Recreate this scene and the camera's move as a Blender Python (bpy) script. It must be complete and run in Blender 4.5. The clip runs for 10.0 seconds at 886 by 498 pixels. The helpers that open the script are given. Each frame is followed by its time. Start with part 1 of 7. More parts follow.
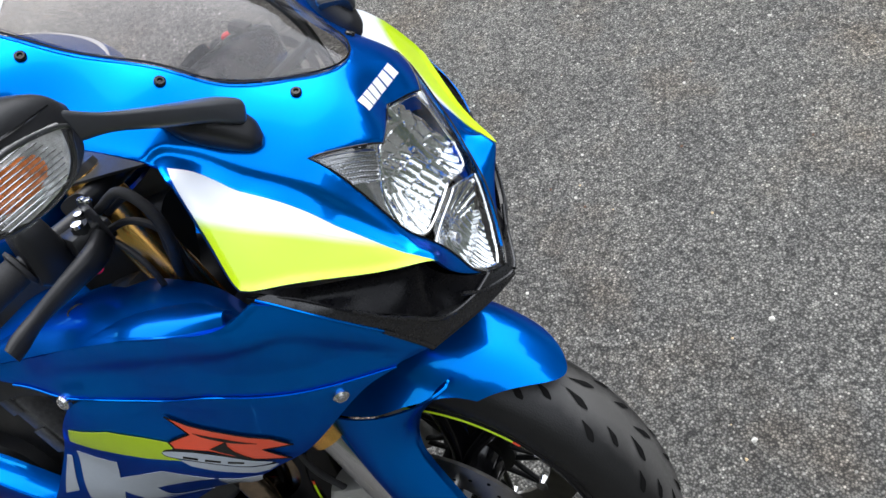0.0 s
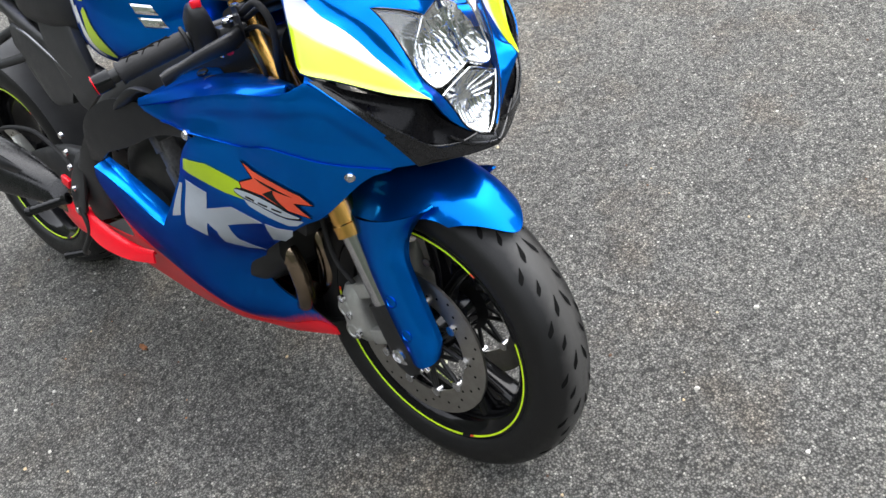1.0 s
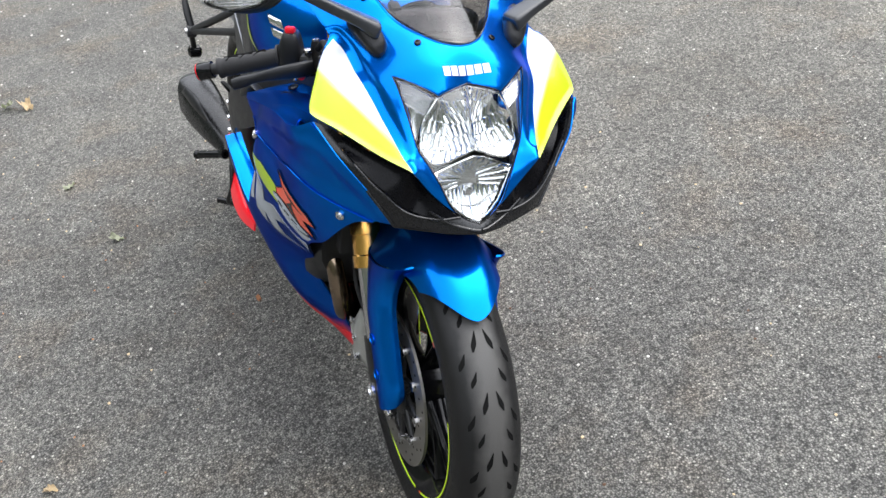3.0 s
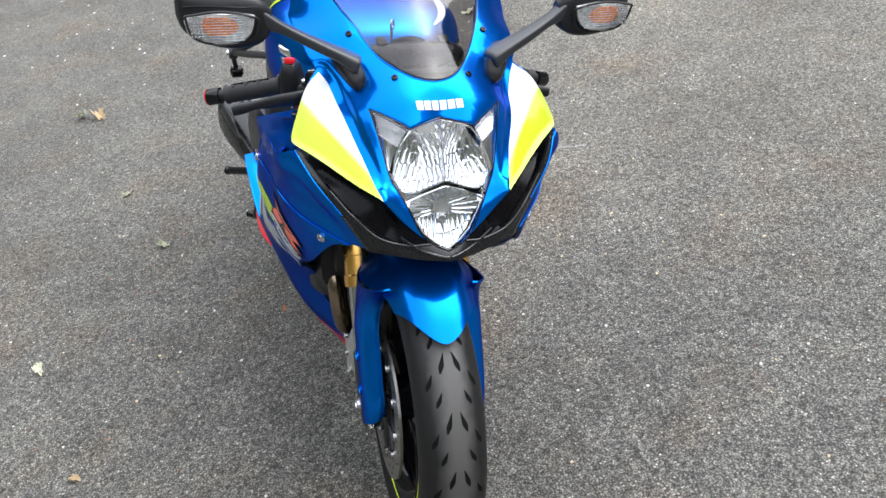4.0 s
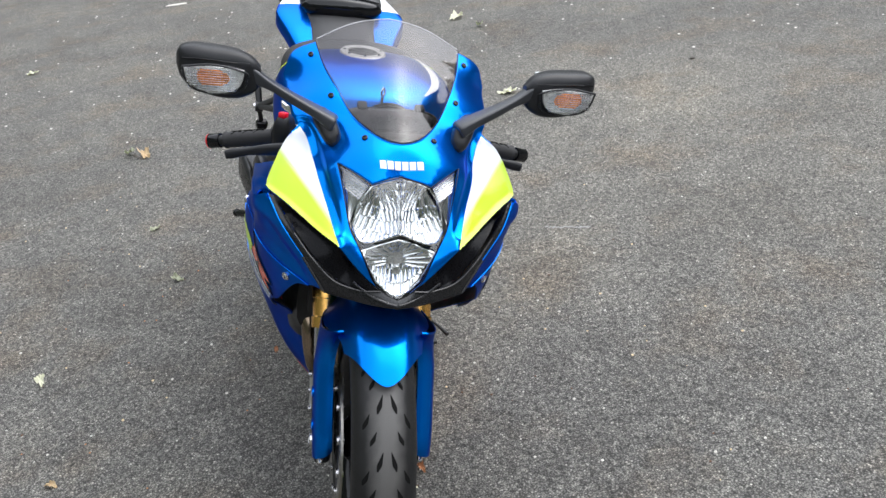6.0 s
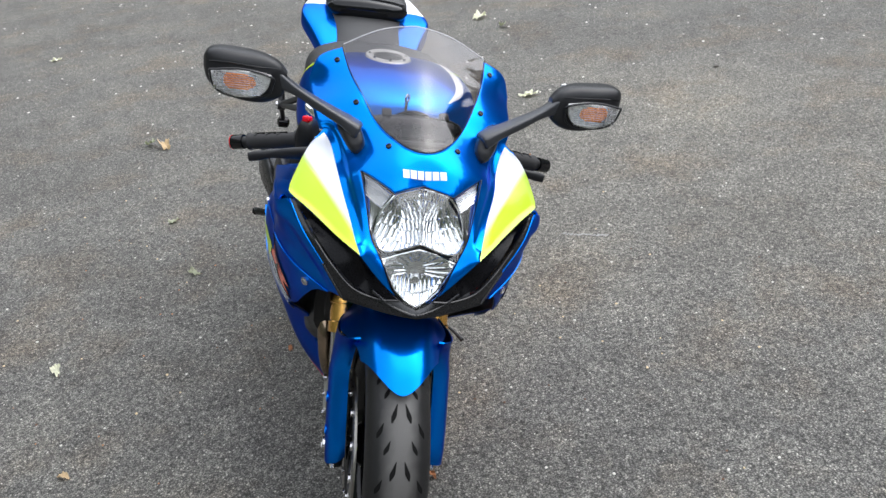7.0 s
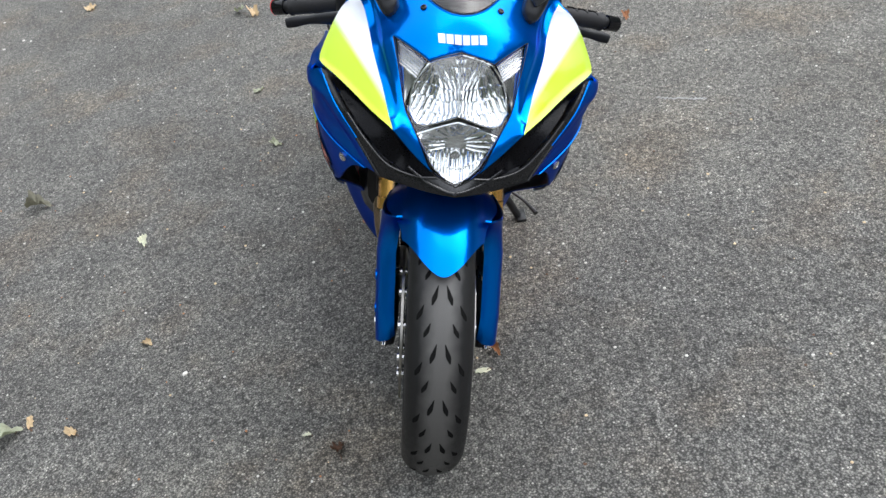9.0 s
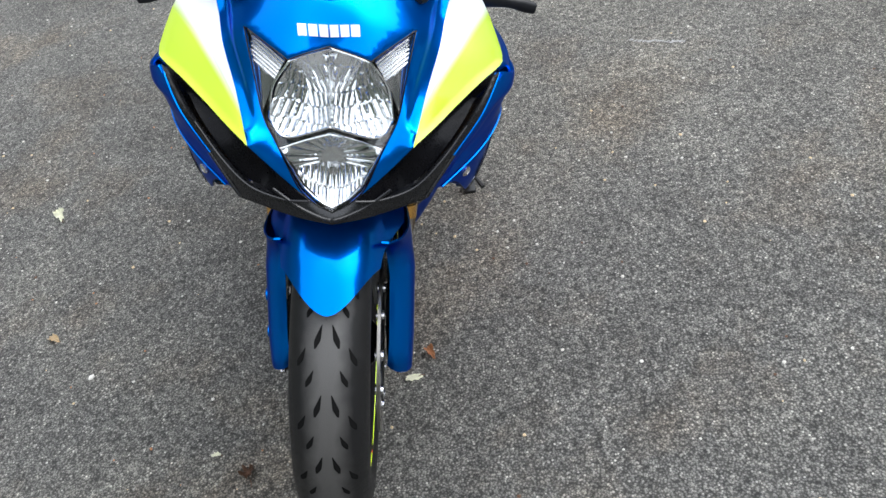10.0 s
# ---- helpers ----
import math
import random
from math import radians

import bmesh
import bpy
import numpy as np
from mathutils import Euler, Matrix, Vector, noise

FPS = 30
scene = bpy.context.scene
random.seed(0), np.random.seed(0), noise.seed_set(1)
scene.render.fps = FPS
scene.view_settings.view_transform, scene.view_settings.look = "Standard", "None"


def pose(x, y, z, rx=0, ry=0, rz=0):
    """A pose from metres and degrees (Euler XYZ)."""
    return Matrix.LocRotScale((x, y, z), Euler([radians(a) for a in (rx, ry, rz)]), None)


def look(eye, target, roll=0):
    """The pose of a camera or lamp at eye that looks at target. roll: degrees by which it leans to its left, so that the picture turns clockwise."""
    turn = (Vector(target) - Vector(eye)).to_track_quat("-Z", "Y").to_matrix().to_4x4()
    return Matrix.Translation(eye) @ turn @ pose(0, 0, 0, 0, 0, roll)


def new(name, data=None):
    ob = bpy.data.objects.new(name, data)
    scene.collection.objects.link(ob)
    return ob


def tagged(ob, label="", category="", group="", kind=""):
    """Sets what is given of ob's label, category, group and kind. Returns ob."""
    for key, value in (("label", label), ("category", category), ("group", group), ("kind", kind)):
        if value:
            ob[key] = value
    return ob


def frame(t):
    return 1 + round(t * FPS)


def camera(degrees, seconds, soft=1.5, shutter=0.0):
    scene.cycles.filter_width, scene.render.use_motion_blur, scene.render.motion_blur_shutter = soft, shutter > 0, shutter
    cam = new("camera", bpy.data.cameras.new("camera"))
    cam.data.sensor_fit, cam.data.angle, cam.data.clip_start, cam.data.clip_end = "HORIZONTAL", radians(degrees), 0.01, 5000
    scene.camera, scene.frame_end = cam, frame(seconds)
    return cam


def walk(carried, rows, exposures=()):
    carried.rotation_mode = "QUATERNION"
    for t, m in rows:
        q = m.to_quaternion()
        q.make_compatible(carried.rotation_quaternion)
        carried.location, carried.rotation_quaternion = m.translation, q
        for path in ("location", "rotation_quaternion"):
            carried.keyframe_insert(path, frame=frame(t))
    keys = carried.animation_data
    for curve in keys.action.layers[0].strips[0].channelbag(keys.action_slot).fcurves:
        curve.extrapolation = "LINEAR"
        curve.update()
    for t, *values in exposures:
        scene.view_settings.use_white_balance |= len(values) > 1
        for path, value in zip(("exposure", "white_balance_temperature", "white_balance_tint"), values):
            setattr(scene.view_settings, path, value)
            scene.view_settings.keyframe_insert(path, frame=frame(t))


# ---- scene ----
# the camera's path: seconds, place, yaw, pitch and roll
cam = camera(55.78, 10.0, soft=1.5)
ROWS = [
    (0.0, 0.432, -0.348, 1.382, 34.64, -46.60, -25.61),
    (0.5, 0.638, -0.438, 1.403, 42.07, -43.58, -23.51),
    (1.0, 0.839, -0.604, 1.427, 49.02, -41.75, -17.82),
    (1.5, 1.094, -0.572, 1.444, 60.04, -38.40, -16.57),
    (2.0, 1.168, -0.509, 1.455, 63.64, -36.27, -15.35),
    (2.2, 1.141, -0.473, 1.450, 63.15, -35.73, -14.26),
    (3.3, 1.187, -0.102, 1.403, 78.38, -35.37, -11.95),
    (3.5, 1.208, -0.061, 1.399, 80.40, -35.77, -12.95),
    (4.0, 1.262, -0.045, 1.436, 79.68, -32.80, -12.49),
    (4.5, 1.364, -0.083, 1.445, 80.10, -29.41, -11.27),
    (5.0, 1.452, -0.044, 1.441, 81.25, -28.86, -11.68),
    (5.5, 1.436, 0.041, 1.434, 81.58, -27.88, -10.95),
    (5.7, 1.420, 0.087, 1.437, 81.49, -27.25, -9.18),
    (6.8, 1.403, 0.084, 1.441, 83.18, -27.59, -5.97),
    (7.0, 1.395, 0.080, 1.461, 83.28, -27.48, -6.06),
    (7.5, 1.394, 0.061, 1.497, 83.39, -24.04, -5.46),
    (8.0, 1.372, 0.068, 1.490, 84.28, -25.24, -6.16),
    (8.5, 1.351, 0.120, 1.445, 89.19, -30.20, -8.88),
    (9.0, 1.315, 0.215, 1.412, 94.21, -35.40, -11.87),
    (9.5, 1.217, 0.299, 1.391, 95.63, -38.74, -14.33),
    (10.0, 1.016, 0.400, 1.365, 96.45, -41.15, -14.27),
]
walk(cam, [(t, pose(x, y, z, 0, 0, yaw) @ pose(0, 0, 0, 90 + pitch) @ pose(0, 0, 0, 0, 0, roll)) for t, x, y, z, yaw, pitch, roll in ROWS],
     exposures=[(0.0, 2.36, 6350, 10), (1.0, 2.71, 6500, 10), (2.0, 2.71, 6500, 10), (3.5, 2.69, 6470, 10), (4.0, 2.63, 6460, 10), (4.8, 2.42, 6420, 10), (7.5, 2.38, 6400, 10), (10.0, 2.35, 6320, 9)])

# ---- light: a bright overcast sky over an open yard ----
world = bpy.data.worlds.new("sky")
scene.world = world
world.use_nodes = True
sky = world.node_tree.nodes.new("ShaderNodeTexSky")
sky.sky_type = "NISHITA"
sky.sun_disc = False
sky.sun_elevation, sky.sun_rotation = radians(59), radians(-10)
sky.air_density, sky.dust_density, sky.ozone_density = 1.0, 1.2, 0.6
world.node_tree.nodes["Background"].inputs["Strength"].default_value = 0.15
grey = world.node_tree.nodes.new("ShaderNodeHueSaturation")  # cloud takes most of the blue out of the sky
grey.inputs["Saturation"].default_value = 0.19
world.node_tree.links.new(sky.outputs[0], grey.inputs["Color"])
world.node_tree.links.new(grey.outputs[0], world.node_tree.nodes["Background"].inputs["Color"])
sun = new("sun", bpy.data.lights.new("sun", "SUN"))
sun.data.energy, sun.data.angle, sun.data.color = 0.18, radians(65), (1.0, 0.98, 0.96)
sun.matrix_world = look((-0.5, 2.6, 4.4), (0, 0, 0))

# ---- tools ----
from mathutils.geometry import delaunay_2d_cdt


def material(name, color=(0.5, 0.5, 0.5), rough=0.5, metal=0.0, coat=0.0, vary=0.0, scale=40.0, bump=0.0, bump_scale=300.0, rough_vary=0.0, **more):
    """A principled surface with two scales of variation in colour and gloss and a fine relief."""
    m = bpy.data.materials.new(name)
    m.use_nodes = True
    nt = m.node_tree
    b = nt.nodes["Principled BSDF"]
    b.inputs["Base Color"].default_value = (*color, 1)
    b.inputs["Roughness"].default_value = rough
    b.inputs["Metallic"].default_value = metal
    b.inputs["Coat Weight"].default_value = coat
    b.inputs["Coat Roughness"].default_value = 0.03
    for key, value in more.items():
        b.inputs[key.replace("_", " ")].default_value = value
    co = nt.nodes.new("ShaderNodeTexCoord")
    if vary or rough_vary:
        n1, n2 = nt.nodes.new("ShaderNodeTexNoise"), nt.nodes.new("ShaderNodeTexNoise")
        n1.inputs["Scale"].default_value, n1.inputs["Detail"].default_value = scale, 5
        n2.inputs["Scale"].default_value, n2.inputs["Detail"].default_value = scale * 9, 3
        mix = nt.nodes.new("ShaderNodeMath")
        mix.operation = "ADD"
        for n in (n1, n2):
            nt.links.new(co.outputs["Object"], n.inputs["Vector"])
        nt.links.new(n1.outputs["Fac"], mix.inputs[0])
        nt.links.new(n2.outputs["Fac"], mix.inputs[1])
        if vary:
            ramp = nt.nodes.new("ShaderNodeMapRange")
            ramp.inputs["From Min"].default_value, ramp.inputs["From Max"].default_value = 0.65, 1.35
            ramp.inputs["To Min"].default_value, ramp.inputs["To Max"].default_value = 1 - vary, 1 + vary
            nt.links.new(mix.outputs[0], ramp.inputs["Value"])
            sc = nt.nodes.new("ShaderNodeVectorMath")
            sc.operation = "SCALE"
            sc.inputs[0].default_value = color
            nt.links.new(ramp.outputs[0], sc.inputs["Scale"])
            nt.links.new(sc.outputs[0], b.inputs["Base Color"])
        if rough_vary:
            r2 = nt.nodes.new("ShaderNodeMapRange")
            r2.inputs["From Min"].default_value, r2.inputs["From Max"].default_value = 0.65, 1.35
            r2.inputs["To Min"].default_value, r2.inputs["To Max"].default_value = max(0.02, rough - rough_vary), min(1, rough + rough_vary)
            nt.links.new(mix.outputs[0], r2.inputs["Value"])
            nt.links.new(r2.outputs[0], b.inputs["Roughness"])
    if bump:
        n3 = nt.nodes.new("ShaderNodeTexNoise")
        n3.inputs["Scale"].default_value, n3.inputs["Detail"].default_value = bump_scale, 3
        bu = nt.nodes.new("ShaderNodeBump")
        bu.inputs["Strength"].default_value, bu.inputs["Distance"].default_value = bump, 0.001
        nt.links.new(co.outputs["Object"], n3.inputs["Vector"])
        nt.links.new(n3.outputs["Fac"], bu.inputs["Height"])
        nt.links.new(bu.outputs[0], b.inputs["Normal"])
    return m


def part(name, bm, mat, parent, label="", smooth=True):
    """Links a bmesh as one mesh object under a thing or a part."""
    me = bpy.data.meshes.new(name)
    bmesh.ops.recalc_face_normals(bm, faces=bm.faces)
    bm.to_mesh(me)
    bm.free()
    me.materials.append(mat)
    if smooth:
        me.polygons.foreach_set("use_smooth", [True] * len(me.polygons))
        me.set_sharp_from_angle(angle=radians(38))
    ob = new(name, me)
    ob.parent = parent
    if label:
        tagged(ob, label)
    return ob


def curve(pts, n=8):
    """Catmull-Rom samples through the points, ends included."""
    p = [np.array(q, float) for q in pts]
    if len(p) == 2:
        return [p[0] + (p[1] - p[0]) * k / n for k in range(n + 1)]
    e = [2 * p[0] - p[1], *p, 2 * p[-1] - p[-2]]
    out = []
    for i in range(1, len(e) - 2):
        a, b, c, d = e[i - 1:i + 3]
        for k in range(n):
            t = k / n
            out.append(0.5 * (2 * b + (c - a) * t + (2 * a - 5 * b + 4 * c - d) * t * t + (3 * b - a - 3 * c + d) * t ** 3))
    return [*out, p[-1]]


def glide(x, xs, ys):
    """A smooth reading between the given places."""
    fine = np.array(curve(list(zip(xs, ys)), 8))
    return np.interp(x, fine[:, 0], fine[:, 1])


def grid(rows, closed_u=False, caps=False):
    """A bmesh skinned over rows of points; closed_u joins each row's end to its start."""
    bm = bmesh.new()
    v = [[bm.verts.new(tuple(q)) for q in r] for r in rows]
    n = len(v[0])
    for i in range(len(v) - 1):
        for j in range(n if closed_u else n - 1):
            k = (j + 1) % n
            bm.faces.new((v[i][j], v[i][k], v[i + 1][k], v[i + 1][j]))
    if caps:
        bm.faces.new(v[0])
        bm.faces.new(list(reversed(v[-1])))
    return bm


def shell(rows, thick):
    """A skinned sheet with thickness towards its inner side (thick may be negative)."""
    bm = grid(rows)
    bm.normal_update()
    bmesh.ops.solidify(bm, geom=bm.faces[:], thickness=thick)
    return bm


def loft(sections, n=6, around=28, power=2.4):
    """A closed skin over (centre, half width vector, half height vector) sections, superelliptic, smoothed along its length."""
    c = curve([s[0] for s in sections], n)
    a = curve([s[1] for s in sections], n)
    b = curve([s[2] for s in sections], n)
    rows = []
    for cc, aa, bb in zip(c, a, b):
        ring = []
        for k in range(around):
            t = 2 * math.pi * k / around
            co, si = math.cos(t), math.sin(t)
            ring.append(cc + aa * math.copysign(abs(co) ** (2 / power), co) + bb * math.copysign(abs(si) ** (2 / power), si))
        rows.append(ring)
    return grid(rows, True, True)


def tube(pts, radius, n=6, around=12, taper=None):
    """A round rod along a smooth path; radius is a number or one per point."""
    path = curve(pts, n) if len(pts) > 2 else [np.array(p, float) for p in pts]
    rad = curve([(r, 0, 0) for r in radius], n) if isinstance(radius, (list, tuple)) and len(pts) > 2 else None
    rows, side = [], None
    for i, p in enumerate(path):
        d = path[min(i + 1, len(path) - 1)] - path[max(i - 1, 0)]
        d = d / (np.linalg.norm(d) + 1e-12)
        if side is None:
            side = np.cross(d, (0, 0, 1) if abs(d[2]) < 0.9 else (1, 0, 0))
        side = side - d * (side @ d)
        side = side / np.linalg.norm(side)
        up = np.cross(side, d)
        r = rad[i][0] if rad else (radius[min(i, len(radius) - 1)] if isinstance(radius, (list, tuple)) else radius)
        rows.append([p + r * (math.cos(2 * math.pi * k / around) * side + math.sin(2 * math.pi * k / around) * up) for k in range(around)])
    return grid(rows, True, True)


def spin(profile, centre, axis=(0, 1, 0), n=64, start=0.0, end=360.0, caps=False):
    """A profile of (along, radius) turned about an axis through the centre."""
    ax = np.array(axis, float) / np.linalg.norm(axis)
    u = np.cross(ax, (0, 0, 1) if abs(ax[2]) < 0.9 else (1, 0, 0))
    u = u / np.linalg.norm(u)
    w = np.cross(ax, u)
    full = abs(end - start) > 359.9
    rows = []
    for along, r in profile:
        ring = []
        for k in range(n if full else n + 1):
            t = radians(start + (end - start) * k / n)
            ring.append(np.array(centre) + ax * along + r * (math.cos(t) * u + math.sin(t) * w))
        rows.append(ring)
    bm = grid(rows, full)
    if caps and full:
        for ring in (bm.verts[:n], bm.verts[-n:]):
            bm.verts.ensure_lookup_table()
            bm.faces.new(ring)
    bmesh.ops.remove_doubles(bm, verts=bm.verts, dist=1e-6)
    return bm


def block(centre, size, turn=(0, 0, 0), bevel=0.004, segments=2):
    """A bevelled block."""
    bm = bmesh.new()
    bmesh.ops.create_cube(bm, size=1, matrix=Matrix.LocRotScale(None, None, size))
    bmesh.ops.bevel(bm, geom=bm.edges[:], offset=min(bevel, min(size) * 0.45), segments=segments, profile=0.5, affect="EDGES")
    bm.transform(pose(*centre, *turn))
    return bm


def join(*many):
    """Several bmeshes in one."""
    out = bmesh.new()
    for bm in many:
        me = bpy.data.meshes.new("join")
        bm.to_mesh(me)
        bm.free()
        out.from_mesh(me)
        bpy.data.meshes.remove(me)
    return out


def plate(outline, centre, normal, up, thick, bevel=0.002):
    """A flat polygon of (right, up) points, given thickness and a bevelled rim."""
    nrm = Vector(normal).normalized()
    upv = (Vector(up) - nrm * nrm.dot(Vector(up))).normalized()
    rgt = upv.cross(nrm)
    bm = bmesh.new()
    vs = [bm.verts.new(Vector(centre) + rgt * a + upv * b) for a, b in outline]
    f = bm.faces.new(vs)
    r = bmesh.ops.extrude_face_region(bm, geom=[f])
    bmesh.ops.translate(bm, verts=[g for g in r["geom"] if isinstance(g, bmesh.types.BMVert)], vec=-nrm * thick)
    if bevel:
        bmesh.ops.bevel(bm, geom=bm.edges[:], offset=bevel, segments=2, profile=0.5, affect="EDGES", clamp_overlap=True)
    return bm


def mirrored(bm):
    """The same on the bike's other side."""
    bm.transform(Matrix.Diagonal((1, -1, 1, 1)))
    bmesh.ops.reverse_faces(bm, faces=bm.faces[:])
    return bm


class Form:
    """A smooth skin through control points: the height along one direction over the plane across it."""

    def __init__(self, points, out, along, across, both=False, stiff=1e-5):
        self.out, self.along, self.across = (np.array(v, float) / np.linalg.norm(v) for v in (out, along, across))
        p = np.array(points, float)
        if both:
            p = np.concatenate([p, p[np.abs(p[:, 1]) > 1e-6] * (1, -1, 1)])
        self.c = np.stack([p @ self.along, p @ self.across], -1)
        n = len(p)
        k = self.kernel(self.c, self.c) + stiff * np.eye(n)
        q = np.concatenate([np.ones((n, 1)), self.c], 1)
        self.w = np.linalg.solve(np.block([[k, q], [q.T, np.zeros((3, 3))]]), np.r_[p @ self.out, 0, 0, 0])

    @staticmethod
    def kernel(a, b):
        d = np.linalg.norm(a[:, None] - b[None], axis=-1)
        return d * d * np.log(d + 1e-9)

    def flat(self, pts):
        p = np.array(pts, float)
        return np.stack([p @ self.along, p @ self.across], -1)

    def height(self, ab):
        ab = np.atleast_2d(ab)
        return self.kernel(ab, self.c) @ self.w[:-3] + self.w[-3] + ab @ self.w[-2:]

    def place(self, ab, lift=0.0):
        ab = np.atleast_2d(ab)
        h, e = self.height(ab), 1e-4
        ga = (self.height(ab + (e, 0)) - h) / e
        gb = (self.height(ab + (0, e)) - h) / e
        nrm = self.out - ga[:, None] * self.along - gb[:, None] * self.across
        nrm /= np.linalg.norm(nrm, axis=1)[:, None]
        lift = np.broadcast_to(lift, h.shape)
        return h[:, None] * self.out + ab[:, :1] * self.along + ab[:, 1:] * self.across + lift[:, None] * nrm, nrm


def panel(form, outline, step=0.012, thick=0.003, lift=0.0, edge=0.0008, smooth=6, lifts=None):
    """A piece of a form's skin inside an outline (curves that meet at corners), with thickness and softened rims.
    lifts: a function of the flat place that raises or sinks the skin there."""
    line = []
    for seg in outline:
        s = curve(seg, smooth) if len(seg) > 2 else [np.array(seg[0], float), np.array(seg[-1], float)]
        ab = form.flat(s)
        for a, b in zip(ab[:-1], ab[1:]):
            k = max(1, int(np.linalg.norm(b - a) / step))
            line += [a + (b - a) * j / k for j in range(k)]
    line = np.array(line)
    keep = [0]
    for i in range(1, len(line)):
        if np.linalg.norm(line[i] - line[keep[-1]]) > step * 0.12:
            keep.append(i)
    if np.linalg.norm(line[keep[-1]] - line[0]) < step * 0.12:
        keep.pop()
    line = line[keep]
    n = len(line)
    lo, hi = line.min(0), line.max(0)
    gx, gy = np.meshgrid(np.arange(lo[0], hi[0], step), np.arange(lo[1], hi[1], step * 0.87))
    gx = gx + (np.arange(gx.shape[0]) % 2)[:, None] * step * 0.5
    pts = np.stack([gx.ravel(), gy.ravel()], -1)
    a, b = line, np.roll(line, -1, 0)
    inside = np.zeros(len(pts), bool)
    near = np.full(len(pts), 1e9)
    for p, q in zip(a, b):
        cross = (p[1] > pts[:, 1]) != (q[1] > pts[:, 1])
        with np.errstate(divide="ignore", invalid="ignore"):
            inside ^= cross & (pts[:, 0] < (q[0] - p[0]) * (pts[:, 1] - p[1]) / (q[1] - p[1]) + p[0])
        d = q - p
        t = np.clip(((pts - p) @ d) / (d @ d + 1e-12), 0, 1)
        near = np.minimum(near, np.linalg.norm(pts - p - t[:, None] * d, axis=1))
    pts = pts[inside & (near > step * 0.45)]
    allp = np.concatenate([line, pts])
    v2, _, faces, *_ = delaunay_2d_cdt([Vector(p) for p in allp], [(i, (i + 1) % n) for i in range(n)], [], 1, 1e-7)
    ab = np.array([tuple(v) for v in v2])
    rim = np.zeros(len(ab))
    rim[:n] = -edge
    up = lift + rim + (0 if lifts is None else lifts(ab))
    pos, nrm = form.place(ab, up)
    bm = bmesh.new()
    top = [bm.verts.new(p) for p in pos]
    low = [bm.verts.new(p) for p in pos - nrm * thick]
    for f in faces:
        bm.faces.new([top[i] for i in f])
        bm.faces.new([low[i] for i in reversed(f)])
    for i in range(n):
        j = (i + 1) % n
        try:
            bm.faces.new((top[i], low[i], low[j], top[j]))
        except ValueError:
            pass
    return bm

# ---- materials ----


def candy_paint(name="metallic_blue_paint", fade=()):
    """Deep metallic blue: a broad lobe from the flakes with a sharper one in the same colour over it, under lacquer.
    fade: a line of (x, z) above which sprayed red mist thins out over the blue."""
    m = material(name, (0.0, 0.120, 0.59), 0.28, 0.87, coat=0.08, vary=0.06, scale=900)
    nt = m.node_tree
    flake = nt.nodes["Principled BSDF"]
    flake.inputs["Specular Tint"].default_value = (0.0, 0.10, 0.42, 1)
    clear, mix = nt.nodes.new("ShaderNodeBsdfPrincipled"), nt.nodes.new("ShaderNodeMixShader")
    clear.inputs["Base Color"].default_value = (0.0, 0.40, 0.92, 1)
    clear.inputs["Specular Tint"].default_value = (0.0, 0.20, 0.65, 1)
    clear.inputs["Metallic"].default_value, clear.inputs["Roughness"].default_value = 1.0, 0.05
    mix.inputs[0].default_value = 0.16
    nt.links.new(flake.outputs[0], mix.inputs[1])
    nt.links.new(clear.outputs[0], mix.inputs[2])
    out = mix.outputs[0]
    if fade:
        co, sp, mr, ramp, sub, soft, no, ad, red, mx = (nt.nodes.new(k) for k in ("ShaderNodeTexCoord", "ShaderNodeSeparateXYZ", "ShaderNodeMapRange", "ShaderNodeValToRGB", "ShaderNodeMath", "ShaderNodeMapRange", "ShaderNodeTexNoise", "ShaderNodeMath", "ShaderNodeBsdfPrincipled", "ShaderNodeMixShader"))
        x0, x1 = fade[0][0], fade[-1][0]
        mr.inputs["From Min"].default_value, mr.inputs["From Max"].default_value = x0, x1
        while len(ramp.color_ramp.elements) < len(fade):
            ramp.color_ramp.elements.new(0.5)
        for e, (x, z) in zip(ramp.color_ramp.elements, fade):
            e.position, e.color = (x - x0) / (x1 - x0), (z, z, z, 1)
        sub.operation, ad.operation = "SUBTRACT", "MULTIPLY_ADD"
        no.inputs["Scale"].default_value, no.inputs["Detail"].default_value = 160, 4
        ad.inputs[1].default_value = 0.03
        soft.interpolation_type = "SMOOTHSTEP"
        soft.inputs["From Min"].default_value, soft.inputs["From Max"].default_value = 0.042, 0.010
        red.inputs["Base Color"].default_value, red.inputs["Roughness"].default_value = (0.62, 0.008, 0.020, 1), 0.3
        for a, b in ((co.outputs["Object"], sp.inputs[0]), (sp.outputs[0], mr.inputs["Value"]), (mr.outputs[0], ramp.inputs[0]), (sp.outputs[2], sub.inputs[0]), (ramp.outputs[0], sub.inputs[1]), (co.outputs["Object"], no.inputs["Vector"]), (no.outputs["Fac"], ad.inputs[0]), (sub.outputs[0], ad.inputs[2]), (ad.outputs[0], soft.inputs["Value"]), (soft.outputs[0], mx.inputs[0]), (out, mx.inputs[1]), (red.outputs[0], mx.inputs[2])):
            nt.links.new(a, b)
        out = mx.outputs[0]
    nt.links.new(out, nt.nodes["Material Output"].inputs[0])
    return m


